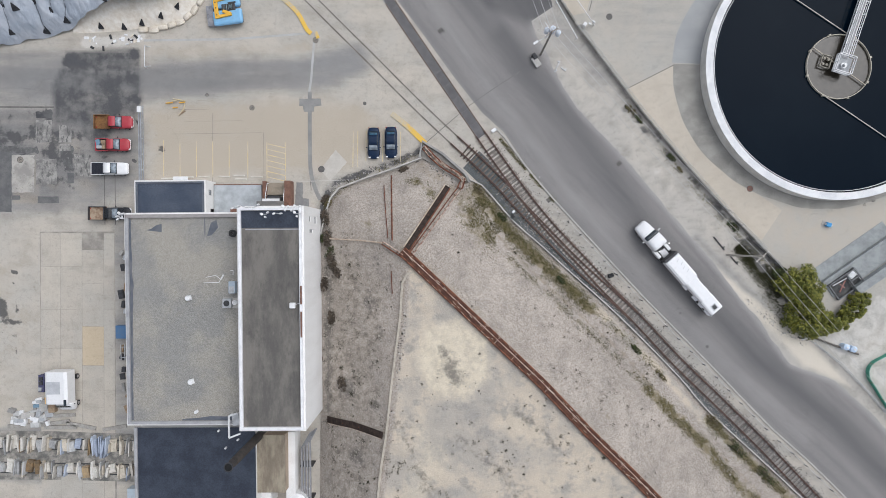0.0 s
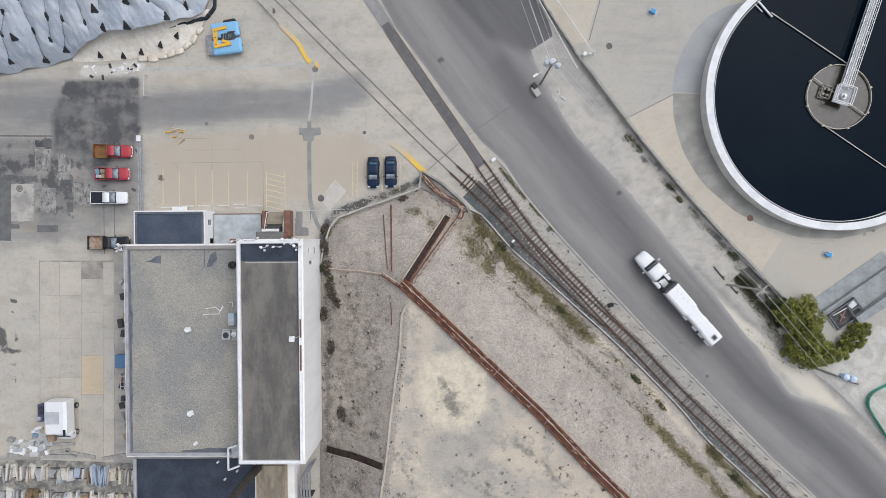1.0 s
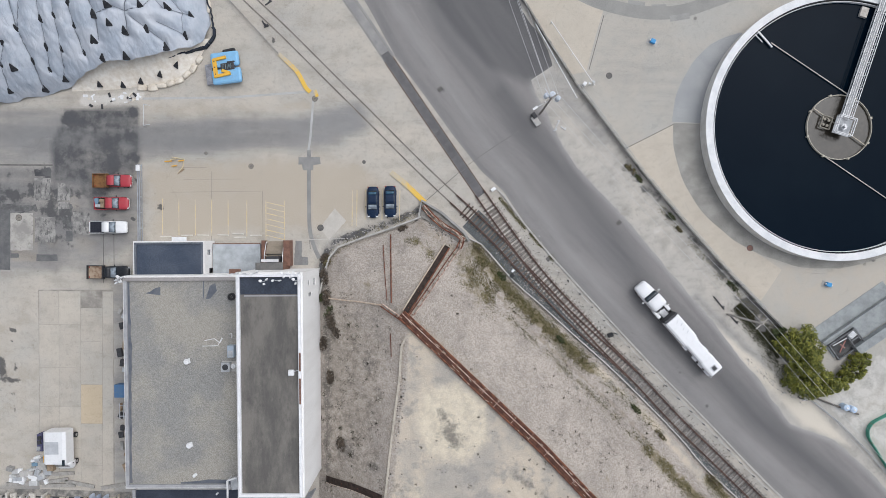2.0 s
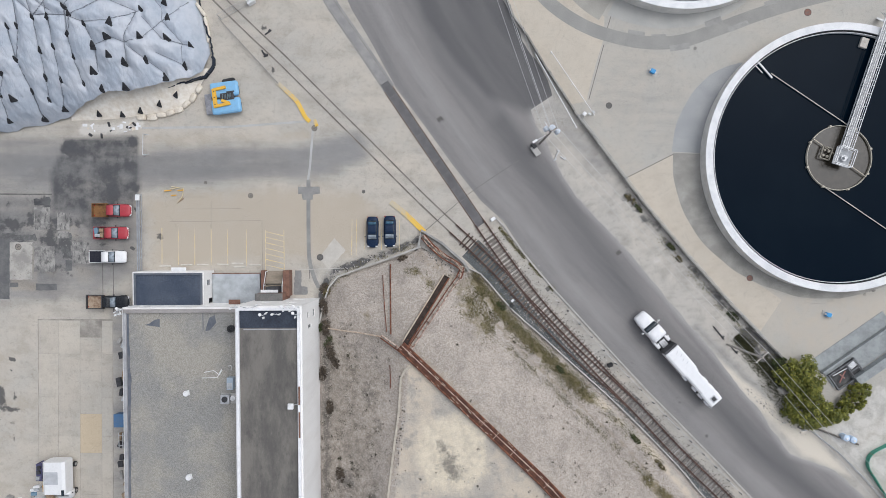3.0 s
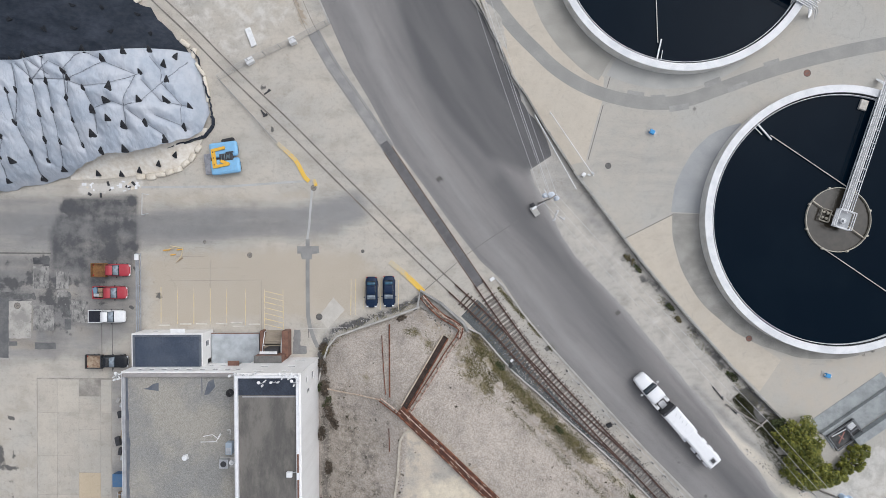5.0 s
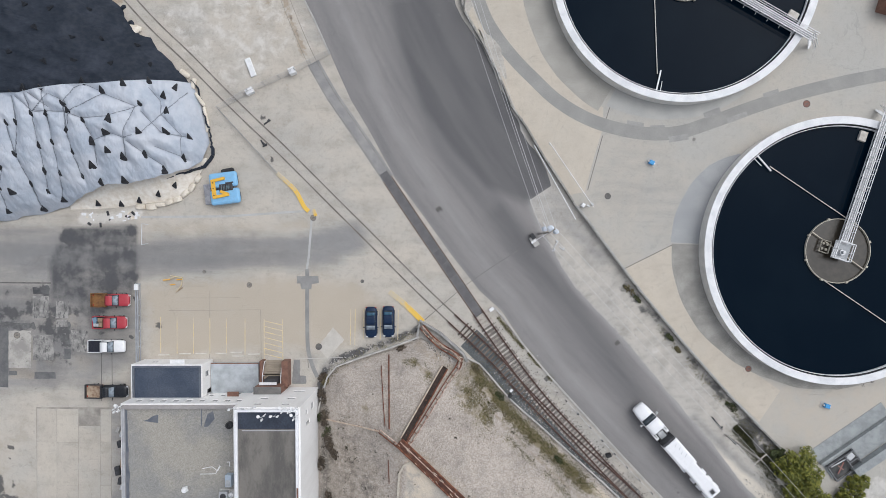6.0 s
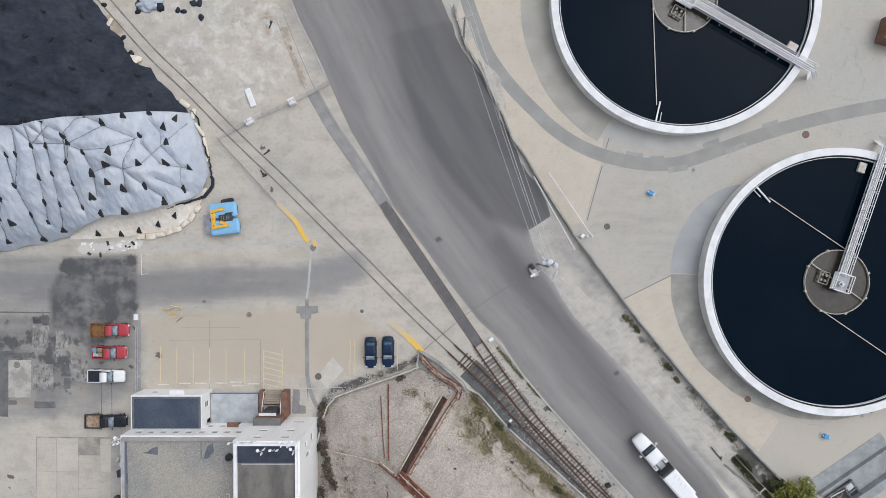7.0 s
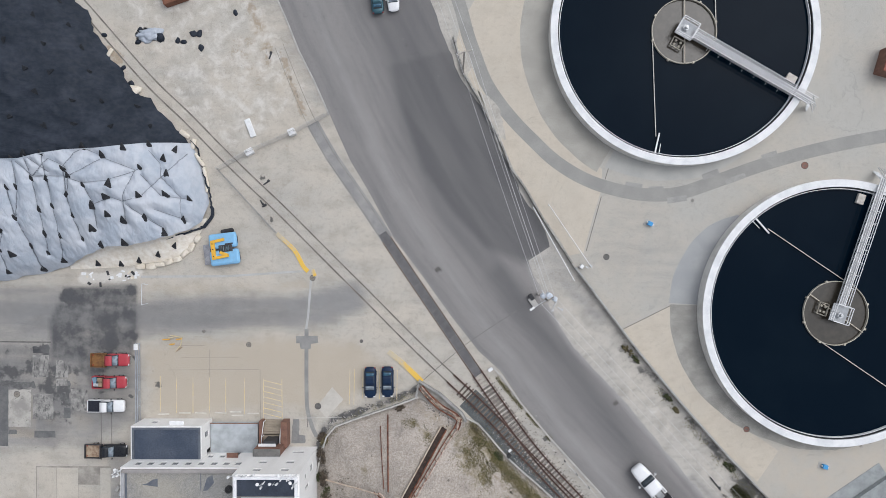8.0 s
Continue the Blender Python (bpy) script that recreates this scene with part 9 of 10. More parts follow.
def bank_run(name, pts, label, category, gauge, z_off=0.35, r=0.12, mats=(RUST, RUSTL), posts=2.6, ties=1.3, tray=False, middle=None, tray_mat=RUST):
    """Parallel rusty pipes that follow the bank, on short posts with cross ties."""
    t = thing(name, pts[0][0], pts[0][1], 0, 0, label, category, "rusty pipe runs")
    ox, oy = pts[0][:2]
    path = [p[:2] for p in along([q[:2] for q in pts], 1.0)] + [pts[-1][:2]]
    side = [(-gauge / 2, mats[0]), (gauge / 2, mats[1])] if gauge else [(0, mats[0])]
    for d, mt in side:
        q = offset(path, d)
        bm = bmesh.new()
        tube(bm, [(p[0] - ox, p[1] - oy, bank_z(*p) + z_off + random.uniform(-0.02, 0.02)) for p in q], r)
        part("pipe", bm, mt, t)
    if middle:
        side = [(0.16, middle)]
        bm = bmesh.new()
        q = offset(path, 0.16)
        tube(bm, [(p[0] - ox, p[1] - oy, bank_z(*p) + z_off) for p in q], 0.07)
        part("pipe", bm, middle, t, "flaking pale-brown pipe")
    if tray:
        bm = bmesh.new()
        lf, rt = offset(path, gauge * 0.46), offset(path, -gauge * 0.46)
        rows = [[bm.verts.new((q[0] - ox, q[1] - oy, bank_z(*c) + z_off + dz)) for q, dz in ((l, -0.1), (l, -0.15), (r_, -0.15), (r_, -0.1))] for l, r_, c in zip(lf, rt, path)]
        for u, v in zip(rows, rows[1:]):
            for j in range(4):
                bm.faces.new((u[j], v[j], v[(j + 1) % 4], u[(j + 1) % 4]))
        part("tray", bm, tray_mat, t, "dark rusty tray")
    if gauge:
        for x, y, a in along([q[:2] for q in pts], ties):
            bm = bmesh.new()
            box(bm, 0, 0, -0.05, 0.07, gauge + 0.1, 0.09)
            o = part("cross_tie", bm, RUSTL if random.random() < 0.05 else tray_mat, t)
            o.matrix_basis = pose(x - ox, y - oy, bank_z(x, y) + z_off, 0, 0, a)
    for x, y, a in along([q[:2] for q in pts], posts):
        bm = bmesh.new()
        cyl(bm, 0, 0, -0.3, 0.07, z_off + 0.3, 6)
        o = part("post", bm, RUST, t)
        o.matrix_basis = pose(x - ox, y - oy, bank_z(x, y))
    return t


RACK = bank_run("pipe_rack", [(-5.6, -0.2), (-3.99, -1.67), (5.37, -10.27), (14.74, -18.88), (21.75, -25.99), (28.0, -31.9), (38, -41.8)], "rusty steel pipe rack along the crest of the bank", "pipe rack", 1.25, 0.45, 0.13, (RUST, RUST), tray=True, ties=1.7, middle=RUSTL, tray_mat=weathered("rusty_tray", (0.075, 0.034, 0.024, 1), (0.15, 0.066, 0.042, 1), 1.2, 0.9))
bank_run("pipe_trough", [(0.75, 9.6), (-5.0, 0.1)], "dark rusty trough that climbs the gravel bank", "pipe trough", 0.95, 0.42, 0.11, (CREAMS, RUST), tray=True, ties=1.1, tray_mat=STAIRM)
bank_run("pipe_run", [(2.6, 9.4), (1.8, 8.4), (-4.3, -0.6)], "thin rusty pipes that climb beside the trough", "pipe run", 0.55, 0.3, 0.08, (RUST, RUSTL))
bank_run("pipe_bend", [(-2.9, 15.6), (-1.7, 14.2), (0.2, 12.6), (1.7, 11.8), (3.2, 10.9), (2.6, 9.4)], "flaking rusty pipes bent round the bank's corner", "pipe run", 0.7, 0.75, 0.11, (RUST, RUST), ties=0.8, middle=RUSTL)
bank_run("thin_pipe", [(-7.85, 11.2), (-7.4, 5), (-7.15, 1.3)], "thin rusty pipe down the gravel slope", "pipe run", 0, 0.2, 0.10)
bank_run("thin_pipe", [(-8.9, 9.6), (-8.3, 5), (-7.8, 1.6)], "thin rusty pipe down the gravel slope", "pipe run", 0, 0.2, 0.06)
bank_run("thin_pipe", [(-17.0, 1.4), (-11.9, 1.2), (-8.6, 0.9)], "pale flaking pipe across the gravel slope", "pipe run", 0, 0.5, 0.12, (CREAMS, RUST))
bank_run("thin_pipe", [(-8.6, 0.9), (-7.4, 0.2), (-5.6, -0.9)], "rusty pipe bent down to the rack", "pipe run", 0.4, 0.4, 0.10, (RUST, RUSTL))
bank_run("thin_pipe", [(-7.2, -3.2), (-7.0, -6.5)], "thin rusty pipe beside the sandy path", "pipe run", 0, 0.15, 0.06)
bank_run("stair_trough", [(-17.04, -26.23), (-15.04, -26.28), (-12.87, -26.26), (-10.43, -26.58), (-8.05, -26.97)], "dark rusty stair trough up the western slope", "pipe trough", 1.05, 0.35, 0.06, (CREAMS, STAIRM), tray=True, ties=0.6, tray_mat=STAIRM)
for x, y, h in ((6.2, -11.1, 0.5), (15.5, -19.6, 0.5), (19.4, -23.6, 0.5), (26.3, -30.3, 0.6)):
    bm = bmesh.new()
    rod(bm, (-0.35, -0.35, h), (0.35, 0.35, h), 0.04), rod(bm, (0, 0, 0), (0, 0, h), 0.05)
    ob = part("valve_stem", bm, RUSTL, RACK, "pale valve stem")
    ob.location = (x - RACK.location.x, y - RACK.location.y, bank_z(x, y) + 0.3)



def flakes(t, pts, gauge, z_off, count, seed):
    """Pale scraps of old lagging that cling to a run of pipes."""
    rf = random.Random(seed)
    q = along([p[:2] for p in pts], 0.2)
    bm = bmesh.new()
    for _ in range(count):
        x, y, a = rf.choice(q)
        d = rf.uniform(-gauge / 2, gauge / 2)
        box(bm, x - t.location.x - math.sin(radians(a)) * d, y - t.location.y + math.cos(radians(a)) * d, bank_z(x, y) + z_off + 0.10, rf.uniform(0.15, 0.75), rf.uniform(0.05, 0.12), 0.05, a + rf.gauss(0, 8))
    ob = part("lagging", bm, CREAMS, t, "pale scraps of old lagging")
    ob["kind"] = "stuff"


flakes(RACK, [(-5.6, -0.2), (-3.99, -1.67), (5.37, -10.27), (14.74, -18.88), (28.0, -31.9), (38, -41.8)], 1.3, 0.45, 80, 2)
for ob_ in [o for o in bpy.data.objects if o.name.startswith("pipe_bend") and o.type == "EMPTY"]:
    flakes(ob_, [(-2.9, 15.6), (-1.7, 14.2), (0.2, 12.6), (1.7, 11.8), (3.2, 10.9), (2.6, 9.4)], 0.7, 0.75, 46, 3)
# loose stones over the slopes
rng = np.random.default_rng(11)
N = 36000
XY = np.stack([rng.uniform(-18.5, 52, N), rng.uniform(-44, 13, N)], 1)
keep = inside(XY, BASE) & ~inside(XY, [(p[0] + (0.6 if p[0] < -3 else -0.6), p[1] - 0.6) for p in CREST]) & (seg_dist(XY, EAST_LINE) > 4.2)
XY = XY[keep]
Z = bank_height(XY)
S = rng.uniform(0.04, 0.11, len(XY)) * np.where(rng.random(len(XY)) < 0.03, 1.8, 1)
V, Fc = [], []
oct_ = np.array([(1, 0, 0), (0, 1, 0), (-1, 0, 0), (0, -1, 0), (0, 0, 0.8), (0, 0, -0.4)])
tri = [(0, 1, 4), (1, 2, 4), (2, 3, 4), (3, 0, 4), (1, 0, 5), (2, 1, 5), (3, 2, 5), (0, 3, 5)]
ang = rng.uniform(0, 6.28, len(XY))
for i, ((x, y), z, s, a) in enumerate(zip(XY, Z, S, ang)):
    c_, s_ = math.cos(a) * s, math.sin(a) * s
    j = 1 + 0.35 * math.sin(a * 7)
    V += [(x + c_ * o[0] * j - s_ * o[1], y + s_ * o[0] * j + c_ * o[1], z + 0.07 + o[2] * s * 0.7) for o in oct_]
    Fc += [(6 * i + p, 6 * i + q, 6 * i + r) for p, q, r in tri]
me = bpy.data.meshes.new("gravel_stones")
me.from_pydata(V, [], Fc)
sk = Mat("loose_stone", 0.9)
_r = sk.island()
me.materials.append(sk.done(sk.mix(sk.ramp(_r, 0.0, 1.0), (0.31, 0.278, 0.242, 1), (0.44, 0.398, 0.35, 1))))
tagged(new("gravel_stones", me), "loose grey crushed stones on the bank's slopes", "gravel", kind="stuff")

# ballast stones and litter along the rails
rng = np.random.default_rng(3)
base_pts = [p for p in TRACK_A if -46 < p[1] < 11]
V, Fc = [], []
for i in range(9000):
    p = base_pts[rng.integers(len(base_pts))]
    wide = rng.random() < 0.55
    d = rng.uniform(-2.6, 1.3) if wide else rng.uniform(-3.6, 1.7)
    x, y = p[0] + 0.70 * d + rng.uniform(-0.6, 0.6), p[1] + 0.70 * d + rng.uniform(-0.6, 0.6)
    s, a = rng.uniform(0.04, 0.11), rng.uniform(0, 6.28)
    c_, s_ = math.cos(a) * s, math.sin(a) * s
    n0 = len(V)
    V += [(x + c_ * o[0] - s_ * o[1], y + s_ * o[0] + c_ * o[1], 0.03 + o[2] * s * 0.7) for o in oct_]
    Fc += [(n0 + p_, n0 + q, n0 + r) for p_, q, r in tri]
me = bpy.data.meshes.new("ballast_stones")
me.from_pydata(V, [], Fc)
sk = Mat("ballast_stone", 0.9)
me.materials.append(sk.done(sk.mix(sk.ramp(sk.island(), 0.0, 1.0), (0.12, 0.115, 0.108, 1), (0.42, 0.40, 0.37, 1))))
tagged(new("ballast_stones", me), "dark and pale ballast stones along the rails", "ballast stones", kind="stuff")


# ---------------------------------------------------------------- plants
def leaf_mat(name, a, b):
    k = Mat(name, 0.7)
    c = k.mix(k.island(), a, b)
    k.b.inputs["Subsurface Weight"].default_value = 0.0
    return k.done(k.mix(k.ramp(k.noise(0.8, 4), 0.35, 0.7, 0, 0.6), c, (a[0] * 0.6, a[1] * 0.6, a[2] * 0.6, 1)))


LEAF = leaf_mat("bush_leaves", (0.065, 0.085, 0.011, 1), (0.31, 0.30, 0.045, 1))
LEAF2 = leaf_mat("dark_leaves", (0.030, 0.045, 0.012, 1), (0.08, 0.095, 0.025, 1))
DRY = leaf_mat("dry_grass", (0.10, 0.085, 0.035, 1), (0.23, 0.19, 0.09, 1))
BARK = weathered("bark", (0.10, 0.08, 0.06, 1), (0.16, 0.13, 0.10, 1), 3, 0.9)


def bush(name, x, y, rx, ry, h, leaves, mat, label, rz=0.0, seed=1, size=(0.12, 0.30)):
    """Stems and limbs under a ragged crown of many single leaves."""
    rg = random.Random(seed)
    t = thing(name, x, y, 0, rz, label, "bush", "bushes")
    bm = bmesh.new()
    tips = []
    for k in range(9):
        a = rg.uniform(0, 6.28)
        b = Vector((rg.uniform(-0.3, 0.3) * rx, rg.uniform(-0.3, 0.3) * ry, 0))
        e = Vector((math.cos(a) * rx * rg.uniform(0.3, 0.8), math.sin(a) * ry * rg.uniform(0.3, 0.8), h * rg.uniform(0.55, 0.9)))
        mid = (b + e) / 2 + Vector((0, 0, h * 0.1))
        rod(bm, b, mid, 0.07), rod(bm, mid, e, 0.04)
        tips.append(e)
    part("stems", bm, BARK, t)
    V, Fs = [], []
    clumps = [Vector((rg.uniform(-1, 1) * rx * 0.85, rg.uniform(-1, 1) * ry * 0.85, h * rg.uniform(0.3, 0.95))) for _ in range(46)] + tips
    clumps = [c for c in clumps if (c.x / rx) ** 2 + (c.y / ry) ** 2 < 0.95]
    for k in range(leaves):
        c = rg.choice(clumps)
        r = rg.uniform(0.35, 1.0) * min(rx, ry) * 0.30
        d = Vector((rg.gauss(0, 1), rg.gauss(0, 1), rg.gauss(0, 0.8))).normalized()
        p = c + d * r
        drop = 1 - 0.5 * ((p.x / rx) ** 2 + (p.y / ry) ** 2)
        p.z = max(0.1, p.z * max(0.35, drop))
        s = rg.uniform(*size)
        n = (d + Vector((0, 0, 0.9)) + Vector((rg.gauss(0, 0.5), rg.gauss(0, 0.5), 0))).normalized()
        u = n.orthogonal().normalized()
        u.rotate(Matrix.Rotation(rg.uniform(0, 6.28), 3, n))
        w = n.cross(u)
        i0 = len(V)
        V += [tuple(p - u * s), tuple(p + w * s * 0.42), tuple(p + u * s), tuple(p - w * s * 0.42)]
        Fs.append((i0, i0 + 1, i0 + 2, i0 + 3))
    me = bpy.data.meshes.new("crown")
    me.from_pydata(V, [], Fs)
    me.materials.append(mat)
    o = new("crown", me)
    o.parent = t
    tagged(o, "ragged crown of small leaves")
    return t


bush("leafy_bush", 54.3, -5.0, 3.4, 3.3, 4.4, 5200, LEAF, "broad green leafy bush by the fence", 30, 1)
bush("leafy_bush", 55.5, -9.4, 3.2, 2.9, 3.8, 4600, LEAF, "green leafy bush above the dusty verge", -30, 2)
bush("leafy_bush", 58.6, -10.2, 3.0, 1.9, 3.0, 3200, LEAF, "green leafy bush beside the fence corner", 20, 3)
bush("hedge", 62.6, -8.2, 3.6, 1.5, 2.6, 3600, LEAF, "dense yellow-green hedge along a ramp wall", 52, 4)
bush("scrub", 52.0, -3.2, 1.6, 1.2, 0.8, 700, LEAF2, "low dark scrub before the bush", -45, 6)
for k, (x, y, rx, ry, h) in enumerate(((5.6, 9.3, 1.2, 0.7, 0.7), (9.2, 5.2, 1.0, 0.5, 0.5), (18.4, -4.4, 0.9, 0.4, 0.4), (42.2, -25.8, 1.8, 0.8, 0.8), (45.8, -29.8, 2.0, 0.8, 0.8), (50.2, -33.8, 2.2, 0.8, 0.9), (-17.6, 7.0, 0.9, 0.7, 0.8), (-18.3, 1.4, 0.8, 0.6, 0.7), (-17.0, -0.6, 1.2, 0.5, 0.8),
                                         (28.6, 21.8, 1.2, 0.5, 0.4), (29.9, 20.4, 0.9, 0.35, 0.3), (35.0, 14.6, 0.9, 0.4, 0.4), (36.2, 12.8, 0.7, 0.35, 0.3), (44.6, 4.2, 1.2, 0.6, 0.5), (30.0, -14.8, 1.2, 0.4, 0.5), (34.0, -18.8, 1.3, 0.4, 0.5), (57.4, -11.7, 0.8, 0.5, 0.6))):
    bush("weed_clump", x, y, rx, ry, h, 420, LEAF2 if k % 3 else DRY, "straggling weed clump on dusty ground", -45 if x > 0 else 60, 20 + k, (0.06, 0.15)).location.z = bank_z(x, y) if inside(np.array([[x, y]]), BASE)[0] else 0.0

TWIG = leaf_mat("dry_twigs", (0.050, 0.038, 0.028, 1), (0.15, 0.115, 0.08, 1))
for k, (x, y, rx, ry, h, a) in enumerate(((-17.9, 4.6, 0.8, 1.4, 0.9, 10), (-17.4, 1.4, 0.7, 1.5, 1.0, 0), (-16.6, -2.0, 0.8, 1.6, 1.1, 15), (-15.7, -3.6, 0.6, 1.2, 0.9, 30), (-17.9, -5.6, 0.6, 1.3, 0.8, 0), (-18.0, 7.4, 0.9, 0.6, 0.7, 40), (-16.6, -10.6, 0.6, 1.2, 0.7, 5), (-14.6, -20.4, 0.7, 1.4, 0.7, 10), (-6.0, 12.2, 0.9, 0.4, 0.5, 25))):
    bush("dry_shrub", x, y, rx, ry, h, 620, TWIG, "leafless brown shrub of dry twigs on the bank", a, 60 + k, (0.05, 0.20)).location.z = bank_z(x, y) if inside(np.array([[x, y]]), BASE)[0] else 0.0

# grass on the bank's foot and in cracks
rg = random.Random(4)
V, Fs = [], []
lines = [(MOSS_LOW, 0.85, 6500), (MOSS_HIGH, 0.6, 4200), ([(3, 7.4), (6, 4), (8.4, 1)], 1.2, 2200), ([(41.5, -25.6), (45.3, -29.5), (49.9, -33.6), (55, -38.6)], 0.6, 2600), ([(10, -0.9), (19, -8.9), (27.4, -16.4), (32, -21)], 0.4, 1500), ([(-5.5, 10.6), (-3.2, 10.0), (-1.2, 7.8)], 0.45, 500),
         ([(24, -9.4), (30, -14.6), (34, -18.6)], 0.5, 700), ([(33, 16.2), (43, 5.4), (48.5, 0.3), (53, -4)], 0.4, 800), ([(8.8, 17.0), (11.9, 13.4), (14.4, 10.7), (17.3, 7.6)], 0.17, 1100), ([(-18.5, 6.0), (-15, 9.8), (-8, 12.9), (-4, 14.5)], 0.35, 500)]
for pts, sd, n in lines:
    q = along(pts, 0.25)
    for k in range(n):
        x, y, a = rg.choice(q)
        x, y = x + rg.gauss(0, sd), y + rg.gauss(0, sd)
        if noise.noise(Vector((x * 0.5, y * 0.5, 9))) < -0.28:
            continue
        z = bank_z(x, y) if inside(np.array([[x, y]]), BASE)[0] else 0.0
        for b in range(2):
            th = rg.uniform(0, 6.28)
            l, w = rg.uniform(0.07, 0.20), rg.uniform(0.02, 0.04)
            dx, dy = math.cos(th), math.sin(th)
            i0 = len(V)
            V += [(x - dy * w, y + dx * w, z), (x + dy * w, y - dx * w, z), (x + dx * l, y + dy * l, z + rg.uniform(0.05, 0.22))]
            Fs.append((i0, i0 + 1, i0 + 2))
me = bpy.data.meshes.new("grass")
me.from_pydata(V, [], Fs)
me.materials.append(leaf_mat("bank_grass", (0.070, 0.070, 0.018, 1), (0.215, 0.18, 0.062, 1)))
tagged(new("grass", me), "dry olive grass along the foot of the bank", "grass", kind="stuff")

# long dark grass before the bushes
rg = random.Random(31)
V, Fs = [], []
for k in range(8200):
    u, v = rg.random(), rg.gauss(0, 1.0)
    x, y = 45.2 + 9.2 * u + v * (0.35 + u) * 0.75, 1.2 - 9.4 * u + v * (0.35 + u) * 0.75
    if noise.noise(Vector((x * 0.5, y * 0.5, 4))) < -0.25:
        continue
    th, l, w = rg.uniform(0, 6.28), rg.uniform(0.12, 0.34), rg.uniform(0.02, 0.04)
    dx, dy = math.cos(th), math.sin(th)
    i0 = len(V)
    V += [(x - dy * w, y + dx * w, 0), (x + dy * w, y - dx * w, 0), (x + dx * l, y + dy * l, rg.uniform(0.15, 0.5))]
    Fs.append((i0, i0 + 1, i0 + 2))
me = bpy.data.meshes.new("long_grass")
me.from_pydata(V, [], Fs)
me.materials.append(leaf_mat("long_grass", (0.035, 0.042, 0.014, 1), (0.115, 0.108, 0.042, 1)))
tagged(new("long_grass", me), "long dark green grass between the fence and bushes", "grass", kind="stuff")

# dark weed tufts dotted over the sandy top and the slopes
rg = random.Random(14)
V, Fs = [], []
for k in range(420):
    x, y = (rg.uniform(-6, 24), rg.uniform(-42, -6)) if k < 190 else (rg.uniform(-17.8, -8), rg.uniform(-40, 1)) if k < 290 else (rg.uniform(-17, 34), rg.uniform(-36, 6))
    if not inside(np.array([[x, y]]), BASE)[0] or noise.noise(Vector((x * 0.22, y * 0.22, 3))) < (0.12 if k < 190 else -0.1):
        continue
    z, r = bank_z(x, y), rg.uniform(0.06, 0.26) * (1.5 if rg.random() < 0.12 else 1)
    for b in range(16):
        th, l = rg.uniform(0, 6.28), r * rg.uniform(0.5, 1.2)
        dx, dy, w = math.cos(th), math.sin(th), r * 0.16
        ox, oy = rg.uniform(-r, r) * 0.5, rg.uniform(-r, r) * 0.5
        i0 = len(V)
        V += [(x + ox - dy * w, y + oy + dx * w, z), (x + ox + dy * w, y + oy - dx * w, z), (x + ox + dx * l, y + oy + dy * l, z + r * rg.uniform(0.3, 1.0))]
        Fs.append((i0, i0 + 1, i0 + 2))
# scrubby patches: many short dark stems round a few centres
patches = [(rg.uniform(-18.2, -14.2), rg.uniform(-34, 3.5), rg.uniform(0.35, 0.9)) for _ in range(34)] + [(rg.uniform(-14.5, -6.8), rg.uniform(-40, -1), rg.uniform(0.25, 0.7)) for _ in range(40)]
patches += [(rg.gauss(u, 1.6), rg.gauss(v, 1.4), rg.uniform(0.2, 0.5)) for u, v, n in ((1, -36, 9), (-4.6, -31, 8), (9, -30, 7), (17.5, -27.5, 5), (3.5, -27, 4), (21, -30.5, 6), (-5, -37, 8)) for _ in range(n)]
patches += [(rg.uniform(14, 34), rg.uniform(-28, -6), rg.uniform(0.15, 0.4)) for _ in range(60)]
for x0, y0, r0 in patches:
    if not inside(np.array([[x0, y0]]), BASE)[0]:
        continue
    for b in range(int(46 * r0) + 8):
        x, y = x0 + rg.gauss(0, r0 * 0.5), y0 + rg.gauss(0, r0 * 0.5)
        z, th, l = bank_z(x, y), rg.uniform(0, 6.28), rg.uniform(0.06, 0.2)
        dx, dy, w = math.cos(th), math.sin(th), rg.uniform(0.02, 0.05)
        i0 = len(V)
        V += [(x - dy * w, y + dx * w, z), (x + dy * w, y - dx * w, z), (x + dx * l, y + dy * l, z + rg.uniform(0.05, 0.2))]
        Fs.append((i0, i0 + 1, i0 + 2))
me = bpy.data.meshes.new("weed_tufts")
me.from_pydata(V, [], Fs)
me.materials.append(leaf_mat("weed_tuft", (0.035, 0.032, 0.022, 1), (0.10, 0.085, 0.05, 1)))
tagged(new("weed_tufts", me), "small dark weed tufts dotted over sand and gravel", "weeds", kind="stuff")

